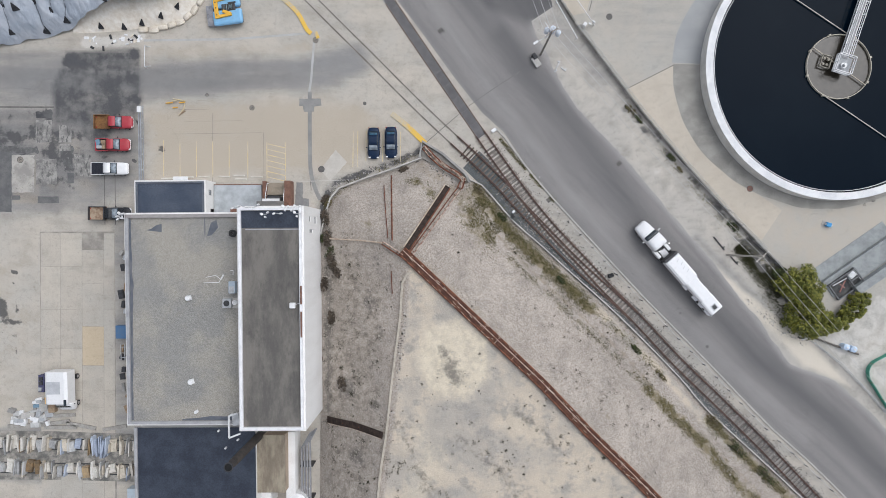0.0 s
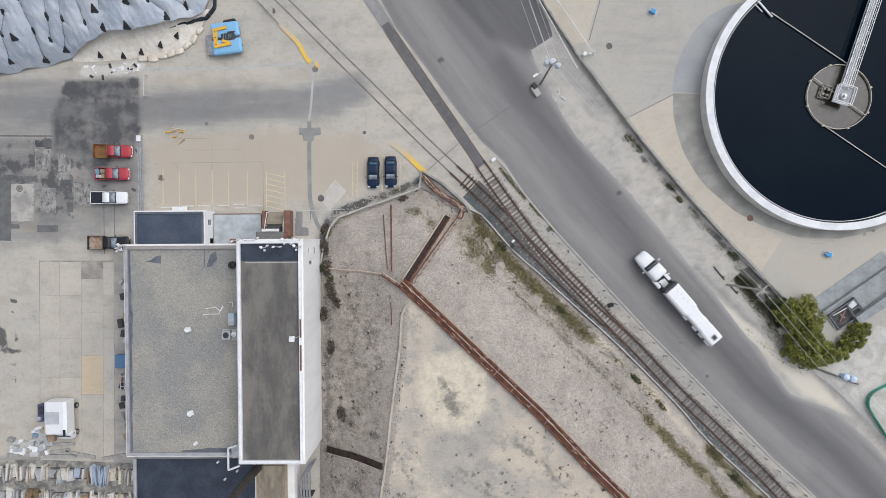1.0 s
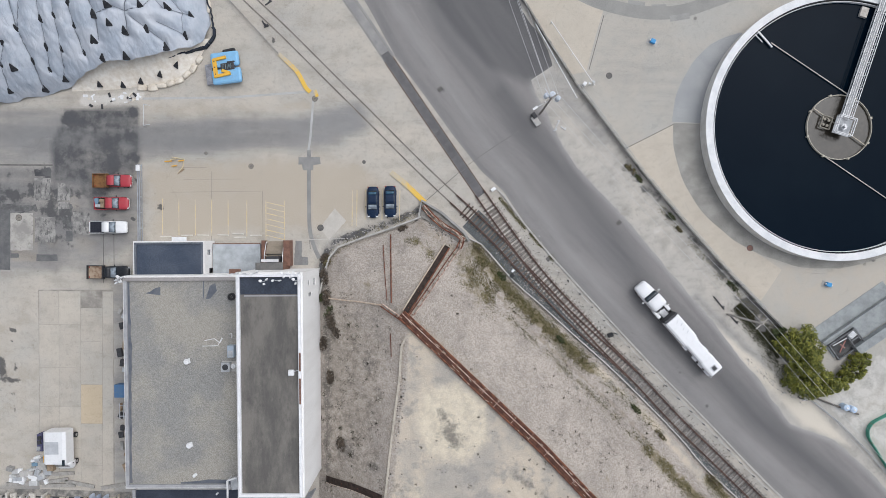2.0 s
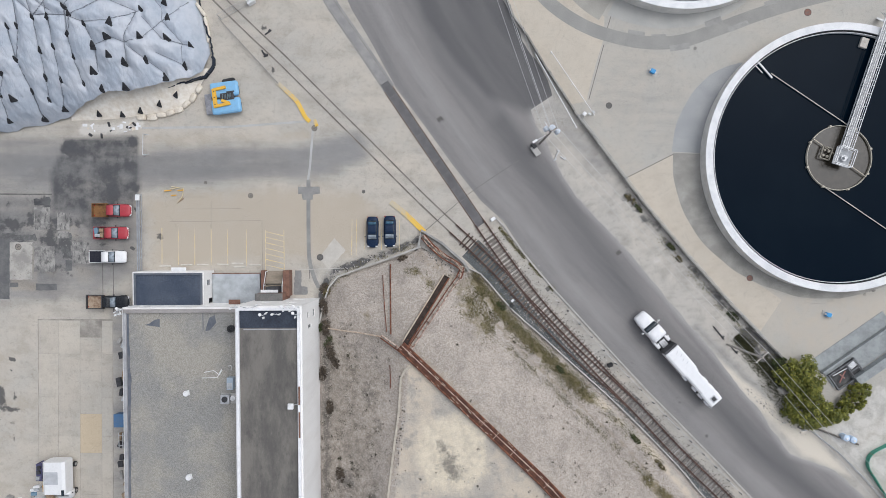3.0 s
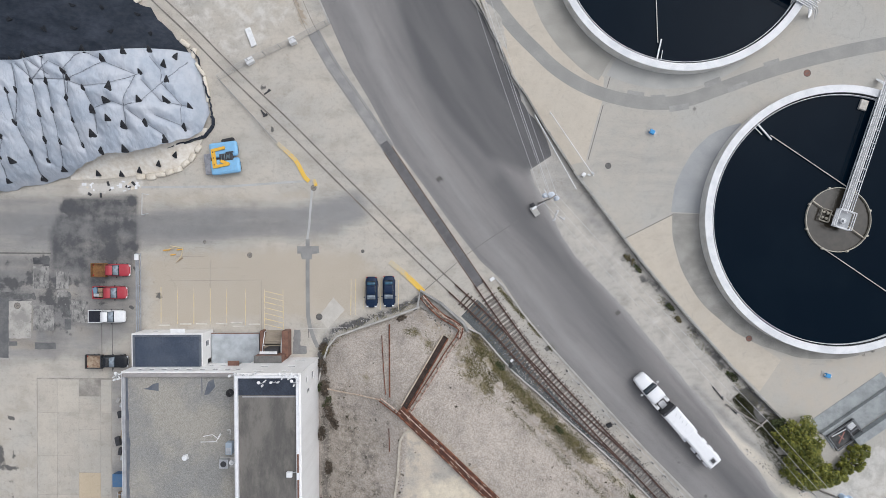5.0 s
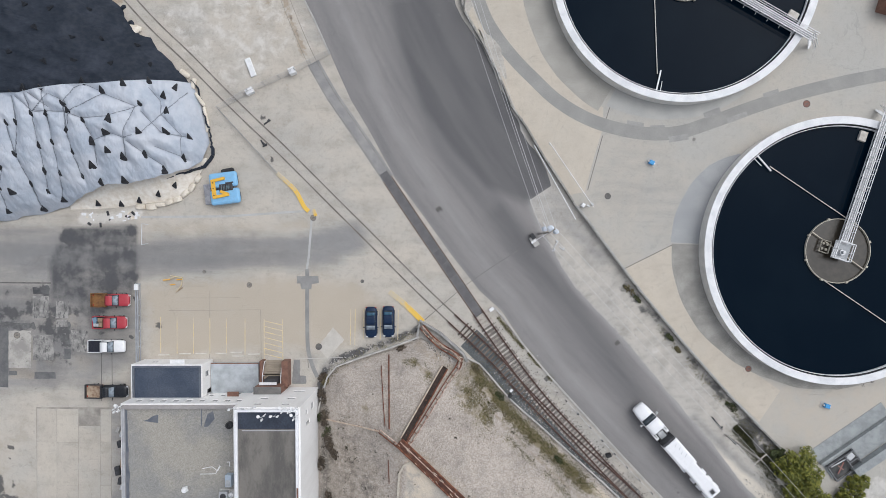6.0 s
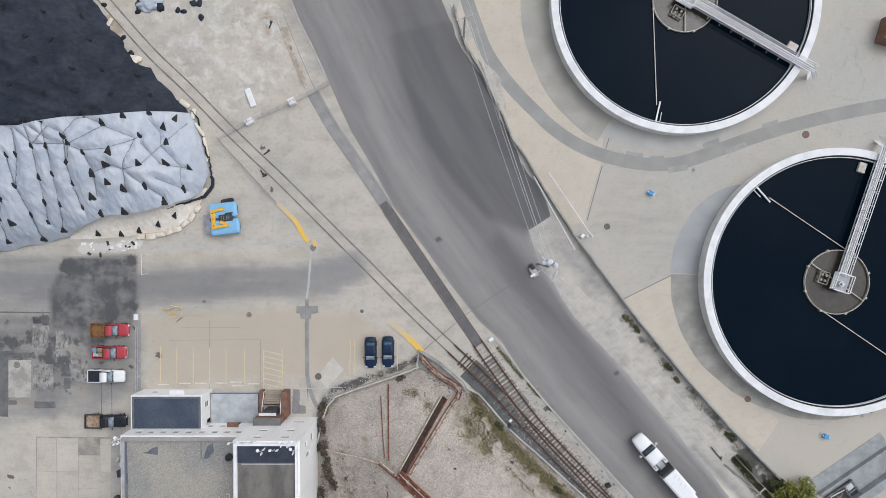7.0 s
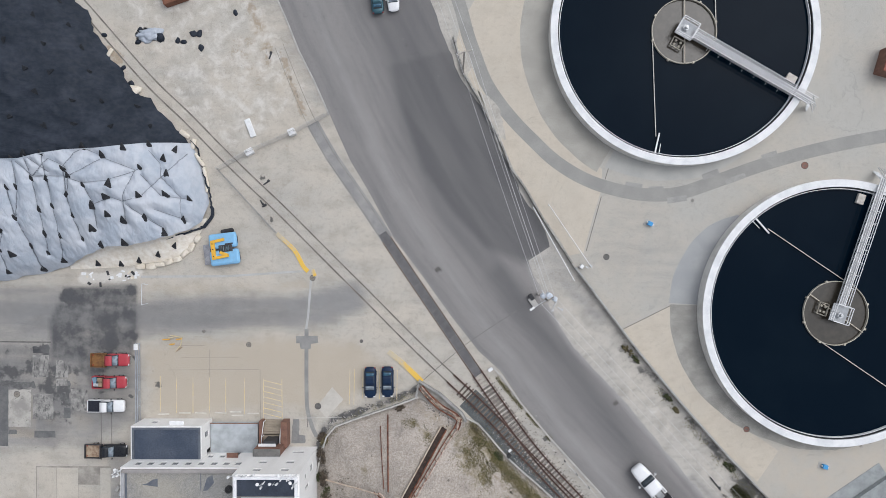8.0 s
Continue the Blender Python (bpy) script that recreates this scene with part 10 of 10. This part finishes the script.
# small litter and rubble along walls and kerbs
rng = np.random.default_rng(21)
V, Fc = [], []
for pts, sd, n in (([(-18.4, 6.4), (-16.6, 9.8), (-12.4, 11.5), (-7.5, 13.2), (-3.8, 14.9)], 0.35, 150), ([(8.5, 17.2), (17.6, 5.7), (27, -3.9), (45, -23.5), (57, -35)], 0.6, 260), ([(47, -7), (52, -11.5), (56, -13.5)], 0.35, 110), ([(24, -6), (27.5, -9)], 0.9, 160), ([(-2, 13), (2.5, 10.5)], 0.7, 160), ([(-5, -9), (-7, -26)], 0.3, 120), ([(14, -16), (-2, -28)], 6.0, 130)):
    q = along(pts, 0.3)
    for k in range(n):
        x, y, _ = q[rng.integers(len(q))]
        x, y = x + rng.normal(0, sd), y + rng.normal(0, sd)
        z = bank_z(x, y) if inside(np.array([[x, y]]), BASE)[0] else 0.0
        s, a = rng.uniform(0.03, 0.11), rng.uniform(0, 6.28)
        c_, s_ = math.cos(a) * s, math.sin(a) * s
        n0 = len(V)
        V += [(x + c_ * o[0] * 1.4 - s_ * o[1], y + s_ * o[0] * 1.4 + c_ * o[1], z + 0.03 + o[2] * s * 0.6) for o in oct_]
        Fc += [(n0 + p_, n0 + q_, n0 + r) for p_, q_, r in tri]
me = bpy.data.meshes.new("rubble")
me.from_pydata(V, [], Fc)
sk = Mat("mixed_rubble", 0.85)
me.materials.append(sk.done(sk.mix(sk.ramp(sk.island(), 0.25, 0.8), (0.05, 0.045, 0.04, 1), (0.52, 0.50, 0.47, 1))))
tagged(new("rubble", me), "scattered pale and dark rubble along walls and kerbs", "rubble", kind="stuff")


# ---------------------------------------------------------------- guard posts along the kerb
bm = bmesh.new()
cyl(bm, 0, 0, 0, 0.09, 0.75, 8)
cyl(bm, 0, 0, 0.75, 0.09, 0.05, 8, 0.04)
gp0 = tagged(part("guard_post", bm, DARK), "short dark steel post along the kerb", "post", "guard posts")
pts = along([(19.6, 4.9), (27.0, -3.0), (36.0, -12.1), (42.3, -18.3), (46.3, -22.4), (51.6, -27.6), (56.4, -31.8), (62.2, -37.2), (70, -45)], 2.75)
for i, (x, y, a) in enumerate(pts):
    m = pose(x - 0.25, y - 0.25, 0.0, 0, 0, a)
    if i == 0:
        gp0.matrix_world = m
    else:
        copy_thing(gp0, m)
t = thing("guard_cable", 19.6, 4.9, 0, 0, "pale steel cable strung along the guard posts", "cable")
bm = bmesh.new()
for (x0, y0, _), (x1, y1, _) in zip(pts, pts[1:]):
    rod(bm, (x0 - 19.85, y0 - 5.15, 0.62), (x1 - 19.85, y1 - 5.15, 0.62), 0.03, 5)
part("cable", bm, GALV, t)

# the low wall with its fence beside the plant
FW = thing("boundary_wall", 21.4, 35.3, 0, 0, "low grey concrete wall of short panels", "wall")
WALLP = weathered("wall_panel", (0.36, 0.345, 0.32, 1), (0.24, 0.23, 0.21, 1), 0.7, 0.9, vary=0.5)
bm = bmesh.new()
box(bm, 0, 0, 0, 1.93, 0.24, 0.75, 0, 0.025)
wp0 = None
for x, y, a in along(FENCE[1:], 1.96):
    if -2 < y < 70:
        m = pose(x - 21.4, y - 35.3, 0, 0, 0, a)
        if wp0 is None:
            wp0 = part("wall_panel", bm, WALLP, FW)
            wp0.matrix_basis = m
        else:
            same_mesh(wp0, m, FW)
bm = bmesh.new()
box(bm, 0, 0, 0, 0.34, 0.34, 0.95, 0, 0.03)
pl0 = None
for x, y, a in along(FENCE[1:], 3.92):
    if -2 < y < 70:
        m = pose(x - 21.4, y - 35.3, 0, 0, 0, a)
        if pl0 is None:
            pl0 = part("pier", bm, WALLC, FW)
            pl0.matrix_basis = m
        else:
            same_mesh(pl0, m, FW)
chain_fence("boundary_fence", [(20.3, 34.2), (24.9, 28.3), (30.2, 21.5), (36.4, 14.3), (43.8, 6.2), (49, 1.0)], 3.0, 1.9, "thin chain-link fence on the plant's boundary")
chain_fence("corner_fence", [(56.9, -13.2), (60.8, -16.2), (65.2, -20.5), (70, -25.8)], 2.4, 1.2, "sagging chain-link fence at the sandy corner")
# barrier arms by the plant's entrance
for x0, y0, x1, y1, r, lab in ((15.9, 43.9, 22.7, 34.3, 0.06, "long white barrier arm beside the wall"), (13.6, 43.4, 20.1, 32.3, 0.07, "white barrier rail along the road's edge")):
    t = thing("barrier_arm", x1, y1, 0, 0, lab, "barrier", "barrier arms")
    bm = bmesh.new()
    rod(bm, (x0 - x1, y0 - y1, 0.95), (0, 0, 0.95), r, 8)
    part("arm", bm, WHITEP, t)
    for f in (0.02, 0.5, 0.98):
        bm = bmesh.new()
        cyl(bm, (x0 - x1) * f, (y0 - y1) * f, 0, 0.06, 0.95, 8)
        part("post", bm, GALV, t)
t = thing("gate_operator", 21.2, 34.5, 0, 55, "white gate operator cabinet on the wall", "gate operator")
bm = bmesh.new()
box(bm, 0, 0, 0, 0.6, 0.5, 1.0, 0, 0.04)
part("cabinet", bm, WHITEP, t)
bm = bmesh.new()
rod(bm, (0.3, -0.6, 0), (0.3, -0.6, 1.3), 0.05), rod(bm, (0.9, -0.9, 0), (0.9, -0.9, 1.3), 0.05)
box(bm, 0.3, -0.6, 1.3, 0.2, 0.45, 0.15), box(bm, 0.9, -0.9, 1.3, 0.2, 0.45, 0.15)
part("signal_post", bm, GALV, t)


# ---------------------------------------------------------------- utility poles and wires
POLEW = weathered("pole_wood", (0.24, 0.22, 0.20, 1), (0.32, 0.30, 0.27, 1), 2, 0.9)


def utility_pole(x, y, h, arm_rz, mat, label, arm=1.1):
    t = thing("utility_pole", x, y, 0, arm_rz, label, "utility pole", "utility poles")
    bm = bmesh.new()
    cyl(bm, 0, 0, 0, 0.17, h, 12, 0.12)
    part("pole", bm, mat, t)
    bm = bmesh.new()
    box(bm, 0, 0, h - 0.45, arm * 2, 0.14, 0.14)
    part("cross_arm", bm, mat, t)
    for s in (-0.92, 0.0, 0.92):
        bm = bmesh.new()
        cyl(bm, s * arm, 0, h - 0.31, 0.07, 0.22, 10, 0.05)
        part("insulator", bm, WHITEP, t, "white insulator")
    return t


PH = 10.2
p1 = utility_pole(14.7, 30.1, PH, 35, POLEW, "wooden utility pole with transformers and a street lamp", 1.1)
for dx, dy, r, h in ((0.55, 0.35, 0.42, 1.2), (-0.15, 0.75, 0.34, 1.1), (0.95, -0.45, 0.34, 1.0)):
    bm = bmesh.new()
    cyl(bm, dx, dy, PH - 1.9, r, h, 18)
    cyl(bm, dx, dy, PH - 1.9 + h, r, 0.1, 18, r * 0.6)
    tr = part("transformer", bm, paint("pale_transformer", (0.66, 0.71, 0.78, 1), 0.5), p1, "pale grey transformer can")
    bm = bmesh.new()
    for k in (-1, 1):
        cyl(bm, dx + k * r * 0.4, dy, PH - 1.8 + h, 0.05, 0.3, 8)
    part("bushing", bm, WHITEP, tr)
bm = bmesh.new()
rod(bm, (0, 0, PH - 1.6), (-2.2, 0.15, PH - 1.0), 0.05)
lamp_arm = part("lamp_arm", bm, GALV, p1)
bm = bmesh.new()
box(bm, -2.4, 0.17, PH - 1.08, 0.75, 0.32, 0.16, 0, 0.06)
part("lamp_head", bm, WHITEP, p1, "white street lamp head")
bm = bmesh.new()
box(bm, 0.1, 0.9, PH - 0.7, 0.10, 1.5, 0.10)
part("side_arm", bm, GALV, p1)
p2 = utility_pole(43.85, -0.15, PH + 0.3, 42, weathered("pale_pole", (0.46, 0.43, 0.39, 1), (0.36, 0.33, 0.29, 1), 2), "pale wooden utility pole with a plain cross arm", 1.1)
p3 = utility_pole(2.6, 63.7, PH, 18, weathered("pale_pole_b", (0.46, 0.43, 0.39, 1), (0.36, 0.33, 0.29, 1), 2), "pale utility pole behind the boundary wall", 1.2)
WIREM = weathered("wire", (0.42, 0.42, 0.42, 1), (0.52, 0.52, 0.52, 1), 1, 0.5)


def wire(a, b, sag, r=0.024):
    t = thing("overhead_wire", a[0], a[1], 0, 0, "thin pale overhead wire between the poles", "wire", "overhead wires")
    a, b = Vector(a), Vector(b)
    n = 14
    q = [a.lerp(b, k / n) - Vector((0, 0, sag * 4 * (k / n) * (1 - k / n))) for k in range(n + 1)]
    o = Vector((a.x, a.y, 0))
    bm = bmesh.new()
    side = Vector((-(b - a).y, (b - a).x, 0)).normalized()
    rows = [[bm.verts.new(p - o + side * (r * math.cos(k * 2.0944)) + Vector((0, 0, r * math.sin(k * 2.0944)))) for k in range(3)] for p in q]
    for u, v in zip(rows, rows[1:]):
        for k in range(3):
            bm.faces.new((u[k], v[k], v[(k + 1) % 3], u[(k + 1) % 3]))
    part("strand", bm, WIREM, t)


def arm_ends(x, y, h, rz, arm):
    c, s = math.cos(radians(rz)), math.sin(radians(rz))
    return [(x + c * k * arm, y + s * k * arm, h) for k in (-0.92, 0.0, 0.92)]


e1, e2, e3 = arm_ends(14.7, 30.1, PH - 0.1, 35, 1.1), arm_ends(43.85, -0.15, PH + 0.2, 42, 1.1), arm_ends(2.6, 63.7, PH - 0.1, 18, 1.2)
e4 = [(68.0 + k, -26.0 + k, PH) for k in (-1.1, 0, 1.1)]
e0 = [(-13.0 + k, 106.0, PH) for k in (-1.1, 0, 1.1)]
for u, v, s in ((e0, e3, 1.0), (e3, e1, 1.0), (e1, e2, 1.1), (e2, e4, 0.9)):
    for a, b in zip(u, v):
        wire(a, b, s)
wire((3.3, 63.9, PH - 2.2), (15.2, 30.5, PH - 2.4), 0.8, 0.04)

# ---------------------------------------------------------------- the plant's small things
def hydrant_box(x, y, rz):
    t = thing("valve_box", x, y, 0, rz, "bright blue valve box on a pale concrete pad", "valve box", "valve boxes")
    bm = bmesh.new()
    box(bm, 0, 0, 0, 1.7, 1.0, 0.06, 0, 0.02)
    part("pad", bm, KERB, t)
    bm = bmesh.new()
    box(bm, 0, 0, 0.06, 0.75, 0.62, 0.55, 0, 0.06)
    part("body", bm, paint("bright_blue", (0.05, 0.30, 0.62, 1), 0.5), t)
    for s in (-1, 1):
        bm = bmesh.new()
        cyl(bm, s * 0.42 - 0.11, 0, 0.35, 0.13, 0.22, 12, axis="x")
        part("port", bm, WHITEP, t)


hydrant_box(31.5, 41.2, -25), hydrant_box(58.9, 4.7, -15)
t = thing("brick_kiosk", 66.6, 65.9, 0, -15, "small red brick kiosk in the plant", "kiosk")
bm = bmesh.new()
box(bm, 0, 0, 0, 3.0, 3.8, 2.2)
part("walls", bm, BRICK, t)
bm = bmesh.new()
box(bm, 0, 0, 2.2, 3.2, 4.0, 0.15, 0, 0.03)
part("roof", bm, weathered("kiosk_roof", (0.24, 0.085, 0.055, 1), (0.19, 0.07, 0.05, 1), 1), t)
bm = bmesh.new()
for k in range(2):
    box(bm, -0.7, 0.3 + k * 0.5, 2.35, 0.9, 0.32, 0.06)
part("roof_vent", bm, DARK, t)
bm = bmesh.new()
box(bm, -1.2, 2.3, 2.2, 1.2, 0.3, 0.3)
part("lintel", bm, WHITEP, t)

# the sunken ramp with its walls
t = thing("ramp_pit", 62.9, -3.1, 0, 36, "grey concrete ramp walls with a dark pit", "ramp")
RW = weathered("ramp_wall", (0.34, 0.36, 0.36, 1), (0.25, 0.265, 0.265, 1), 0.7)
for nm, x, y, sx, sy, sz in (("wall", 2.0, 1.9, 13.0, 0.35, 0.7), ("wall", 3.4, -1.9, 9.0, 1.3, 1.1), ("floor", 2.0, 0.3, 12.5, 2.9, 0.08), ("apron", 2.0, 3.2, 13.0, 2.2, 0.05)):
    bm = bmesh.new()
    box(bm, x, y, 0, sx, sy, sz, 0, 0.05)
    part(nm, bm, RW, t)
PITD = weathered("pit_dark", (0.05, 0.05, 0.052, 1), (0.12, 0.12, 0.115, 1), 1)
bm = bmesh.new()
box(bm, -1.6, -0.3, 0.03, 4.6, 2.7, 0.10)
part("pit_floor", bm, PITD, t, "dark wet floor of the pit")
STEELP = weathered("pit_steel", (0.20, 0.21, 0.215, 1), (0.11, 0.11, 0.115, 1), 1.5, 0.7)
for a, b in (((-3.9, -1.6, 0.5), (0.7, -1.6, 0.6)), ((-3.9, 1.0, 0.5), (0.7, 1.0, 0.6)), ((-3.9, -1.6, 0.5), (-3.9, 1.0, 0.5)), ((-0.9, -1.6, 0.58), (-0.9, 1.0, 0.58)), ((0.7, -1.6, 0.6), (0.7, 1.0, 0.6)), ((-0.9, -0.3, 0.58), (0.7, -0.3, 0.6))):
    bm = bmesh.new()
    beam(bm, a, b, 0.16, 0.18)
    part("frame_beam", bm, STEELP, t)
for x_, y_ in ((-3.9, -1.6), (-3.9, 1.0), (0.7, -1.6), (0.7, 1.0)):
    bm = bmesh.new()
    box(bm, x_, y_, 0.03, 0.18, 0.18, 0.5)
    part("post", bm, STEELP, t)
bm = bmesh.new()
box(bm, -0.1, 0.35, 0.13, 1.1, 0.9, 0.4, 8, 0.06)
part("pump", bm, GALV, t, "grey pump housing")
bm = bmesh.new()
rod(bm, (-0.1, 0.3, 0.4), (-3.4, 0.6, 0.35), 0.10, 8)
part("pipe", bm, GALV, t, "grey suction pipe")
bm = bmesh.new()
for a, b in (((-3.2, -0.7, 0.55), (-1.5, 0.3, 0.55)), ((-2.5, 0.35, 0.57), (-2.2, -0.6, 0.57))):
    beam(bm, a, b, 0.15, 0.12)
part("brace", bm, weathered("red_oxide", (0.30, 0.13, 0.11, 1), (0.36, 0.20, 0.17, 1), 1), t, "pale red crossed braces")
# the sandy corner
t = thing("water_bowser", 62.2, -14.0, 0, -15, "pair of round pale blue tanks by the fence", "tank")
for x in (-0.55, 0.6):
    bm = bmesh.new()
    cyl(bm, x, 0, 0, 0.5, 1.1, 20, 0.48)
    cyl(bm, x, 0, 1.1, 0.48, 0.15, 20, 0.15)
    part("tank", bm, paint("pale_blue_plastic", (0.55, 0.68, 0.85, 1), 0.4), t)
    bm = bmesh.new()
    cyl(bm, x, 0, 1.24, 0.15, 0.08, 12)
    part("cap", bm, WHITEP, t)
t = thing("fallen_pole", 60.2, -13.6, 0, -15, "dark broken pole lying along the fence", "pole")
bm = bmesh.new()
rod(bm, (-3.0, 0.2, 0.2), (4.0, -0.4, 0.35), 0.14, 8)
part("shaft", bm, weathered("dark_pole", (0.12, 0.11, 0.10, 1), (0.18, 0.16, 0.14, 1), 2), t)
t = thing("silt_fence", 65.8, -17, 0, 0, "green fabric silt fence on the sandy ground", "silt fence")
q = curve_pts([(74, -10.5), (71, -13.2), (68.2, -15.0), (65.9, -16.4), (65.4, -18.2), (66.7, -20.4), (68.4, -23.0), (72, -28)], 0.6)
bm = bmesh.new()
strip(bm, [(p.x - 65.8, p.y + 17) for p in q], 0.09, 0, 0.75)
part("fabric", bm, weathered("green_fabric", (0.10, 0.36, 0.26, 1), (0.07, 0.27, 0.20, 1), 2), t)
for p in q[::5]:
    bm = bmesh.new()
    box(bm, p.x - 65.8, p.y + 17, 0, 0.1, 0.1, 0.9)
    part("stake", bm, WOOD, t)
t = thing("sign_post", 54.9, -12.6, 0, 20, "white sign on a dark post by the verge", "sign")
bm = bmesh.new()
cyl(bm, 0, 0, 0, 0.06, 1.8, 8)
part("post", bm, DARK, t)
bm = bmesh.new()
box(bm, 0, 0, 1.3, 0.7, 0.05, 0.6)
part("board", bm, WHITEP, t)
t = thing("switch_stand", 26.0, -3.6, 0, 20, "black railway switch stand beside the kerb", "switch stand")
bm = bmesh.new()
box(bm, 0, 0, 0, 0.8, 0.6, 0.6, 0, 0.08)
part("housing", bm, RUBBER, t)
bm = bmesh.new()
rod(bm, (0, 0, 0.6), (0.5, 0.3, 1.3), 0.05)
part("lever", bm, DARK, t)
t = thing("switch_stand", 10.8, 5.2, 0, 50, "dark railway switch stand beside the bank", "switch stand")
bm = bmesh.new()
box(bm, 0, 0, 0, 0.7, 0.5, 0.5, 0, 0.06)
part("housing", bm, RUBBER, t)
bm = bmesh.new()
box(bm, 0.7, 0.4, 0, 0.5, 0.35, 0.35, 0, 0.05)
part("marker", bm, WHITEP, t)
t = thing("concrete_footing", 14.0, 28.9, 0, 35, "pale concrete footing with a dark box by the pole", "footing")
bm = bmesh.new()
box(bm, 0, 0, 0, 0.9, 1.6, 0.5, 0, 0.05)
part("block", bm, KERB, t)
bm = bmesh.new()
box(bm, 0.2, 0.8, 0.1, 0.6, 0.9, 0.7, 0, 0.05)
part("box", bm, DARK, t)
for x, y, a, l in ((17.4, 28.6, 60, 1.1), (18.2, 27.9, -35, 0.9), (17.0, 27.6, 20, 0.5), (42.5, 1.6, -50, 2.6), (44.8, -0.9, -48, 1.8)):
    bm = bmesh.new()
    box(bm, 0, 0, 0, l, 0.16, 0.16, 0, 0.02)
    box(bm, l * 0.35, 0.15, 0, 0.16, 0.4, 0.22, 10, 0.02)
    ob = part("metal_scrap", bm, GALV if y > 18 else DARK)
    ob.matrix_world = pose(x, y, 0, 0, 0, a)
    tagged(ob, "bent metal scrap on the dusty verge", "scrap", "verge scrap")
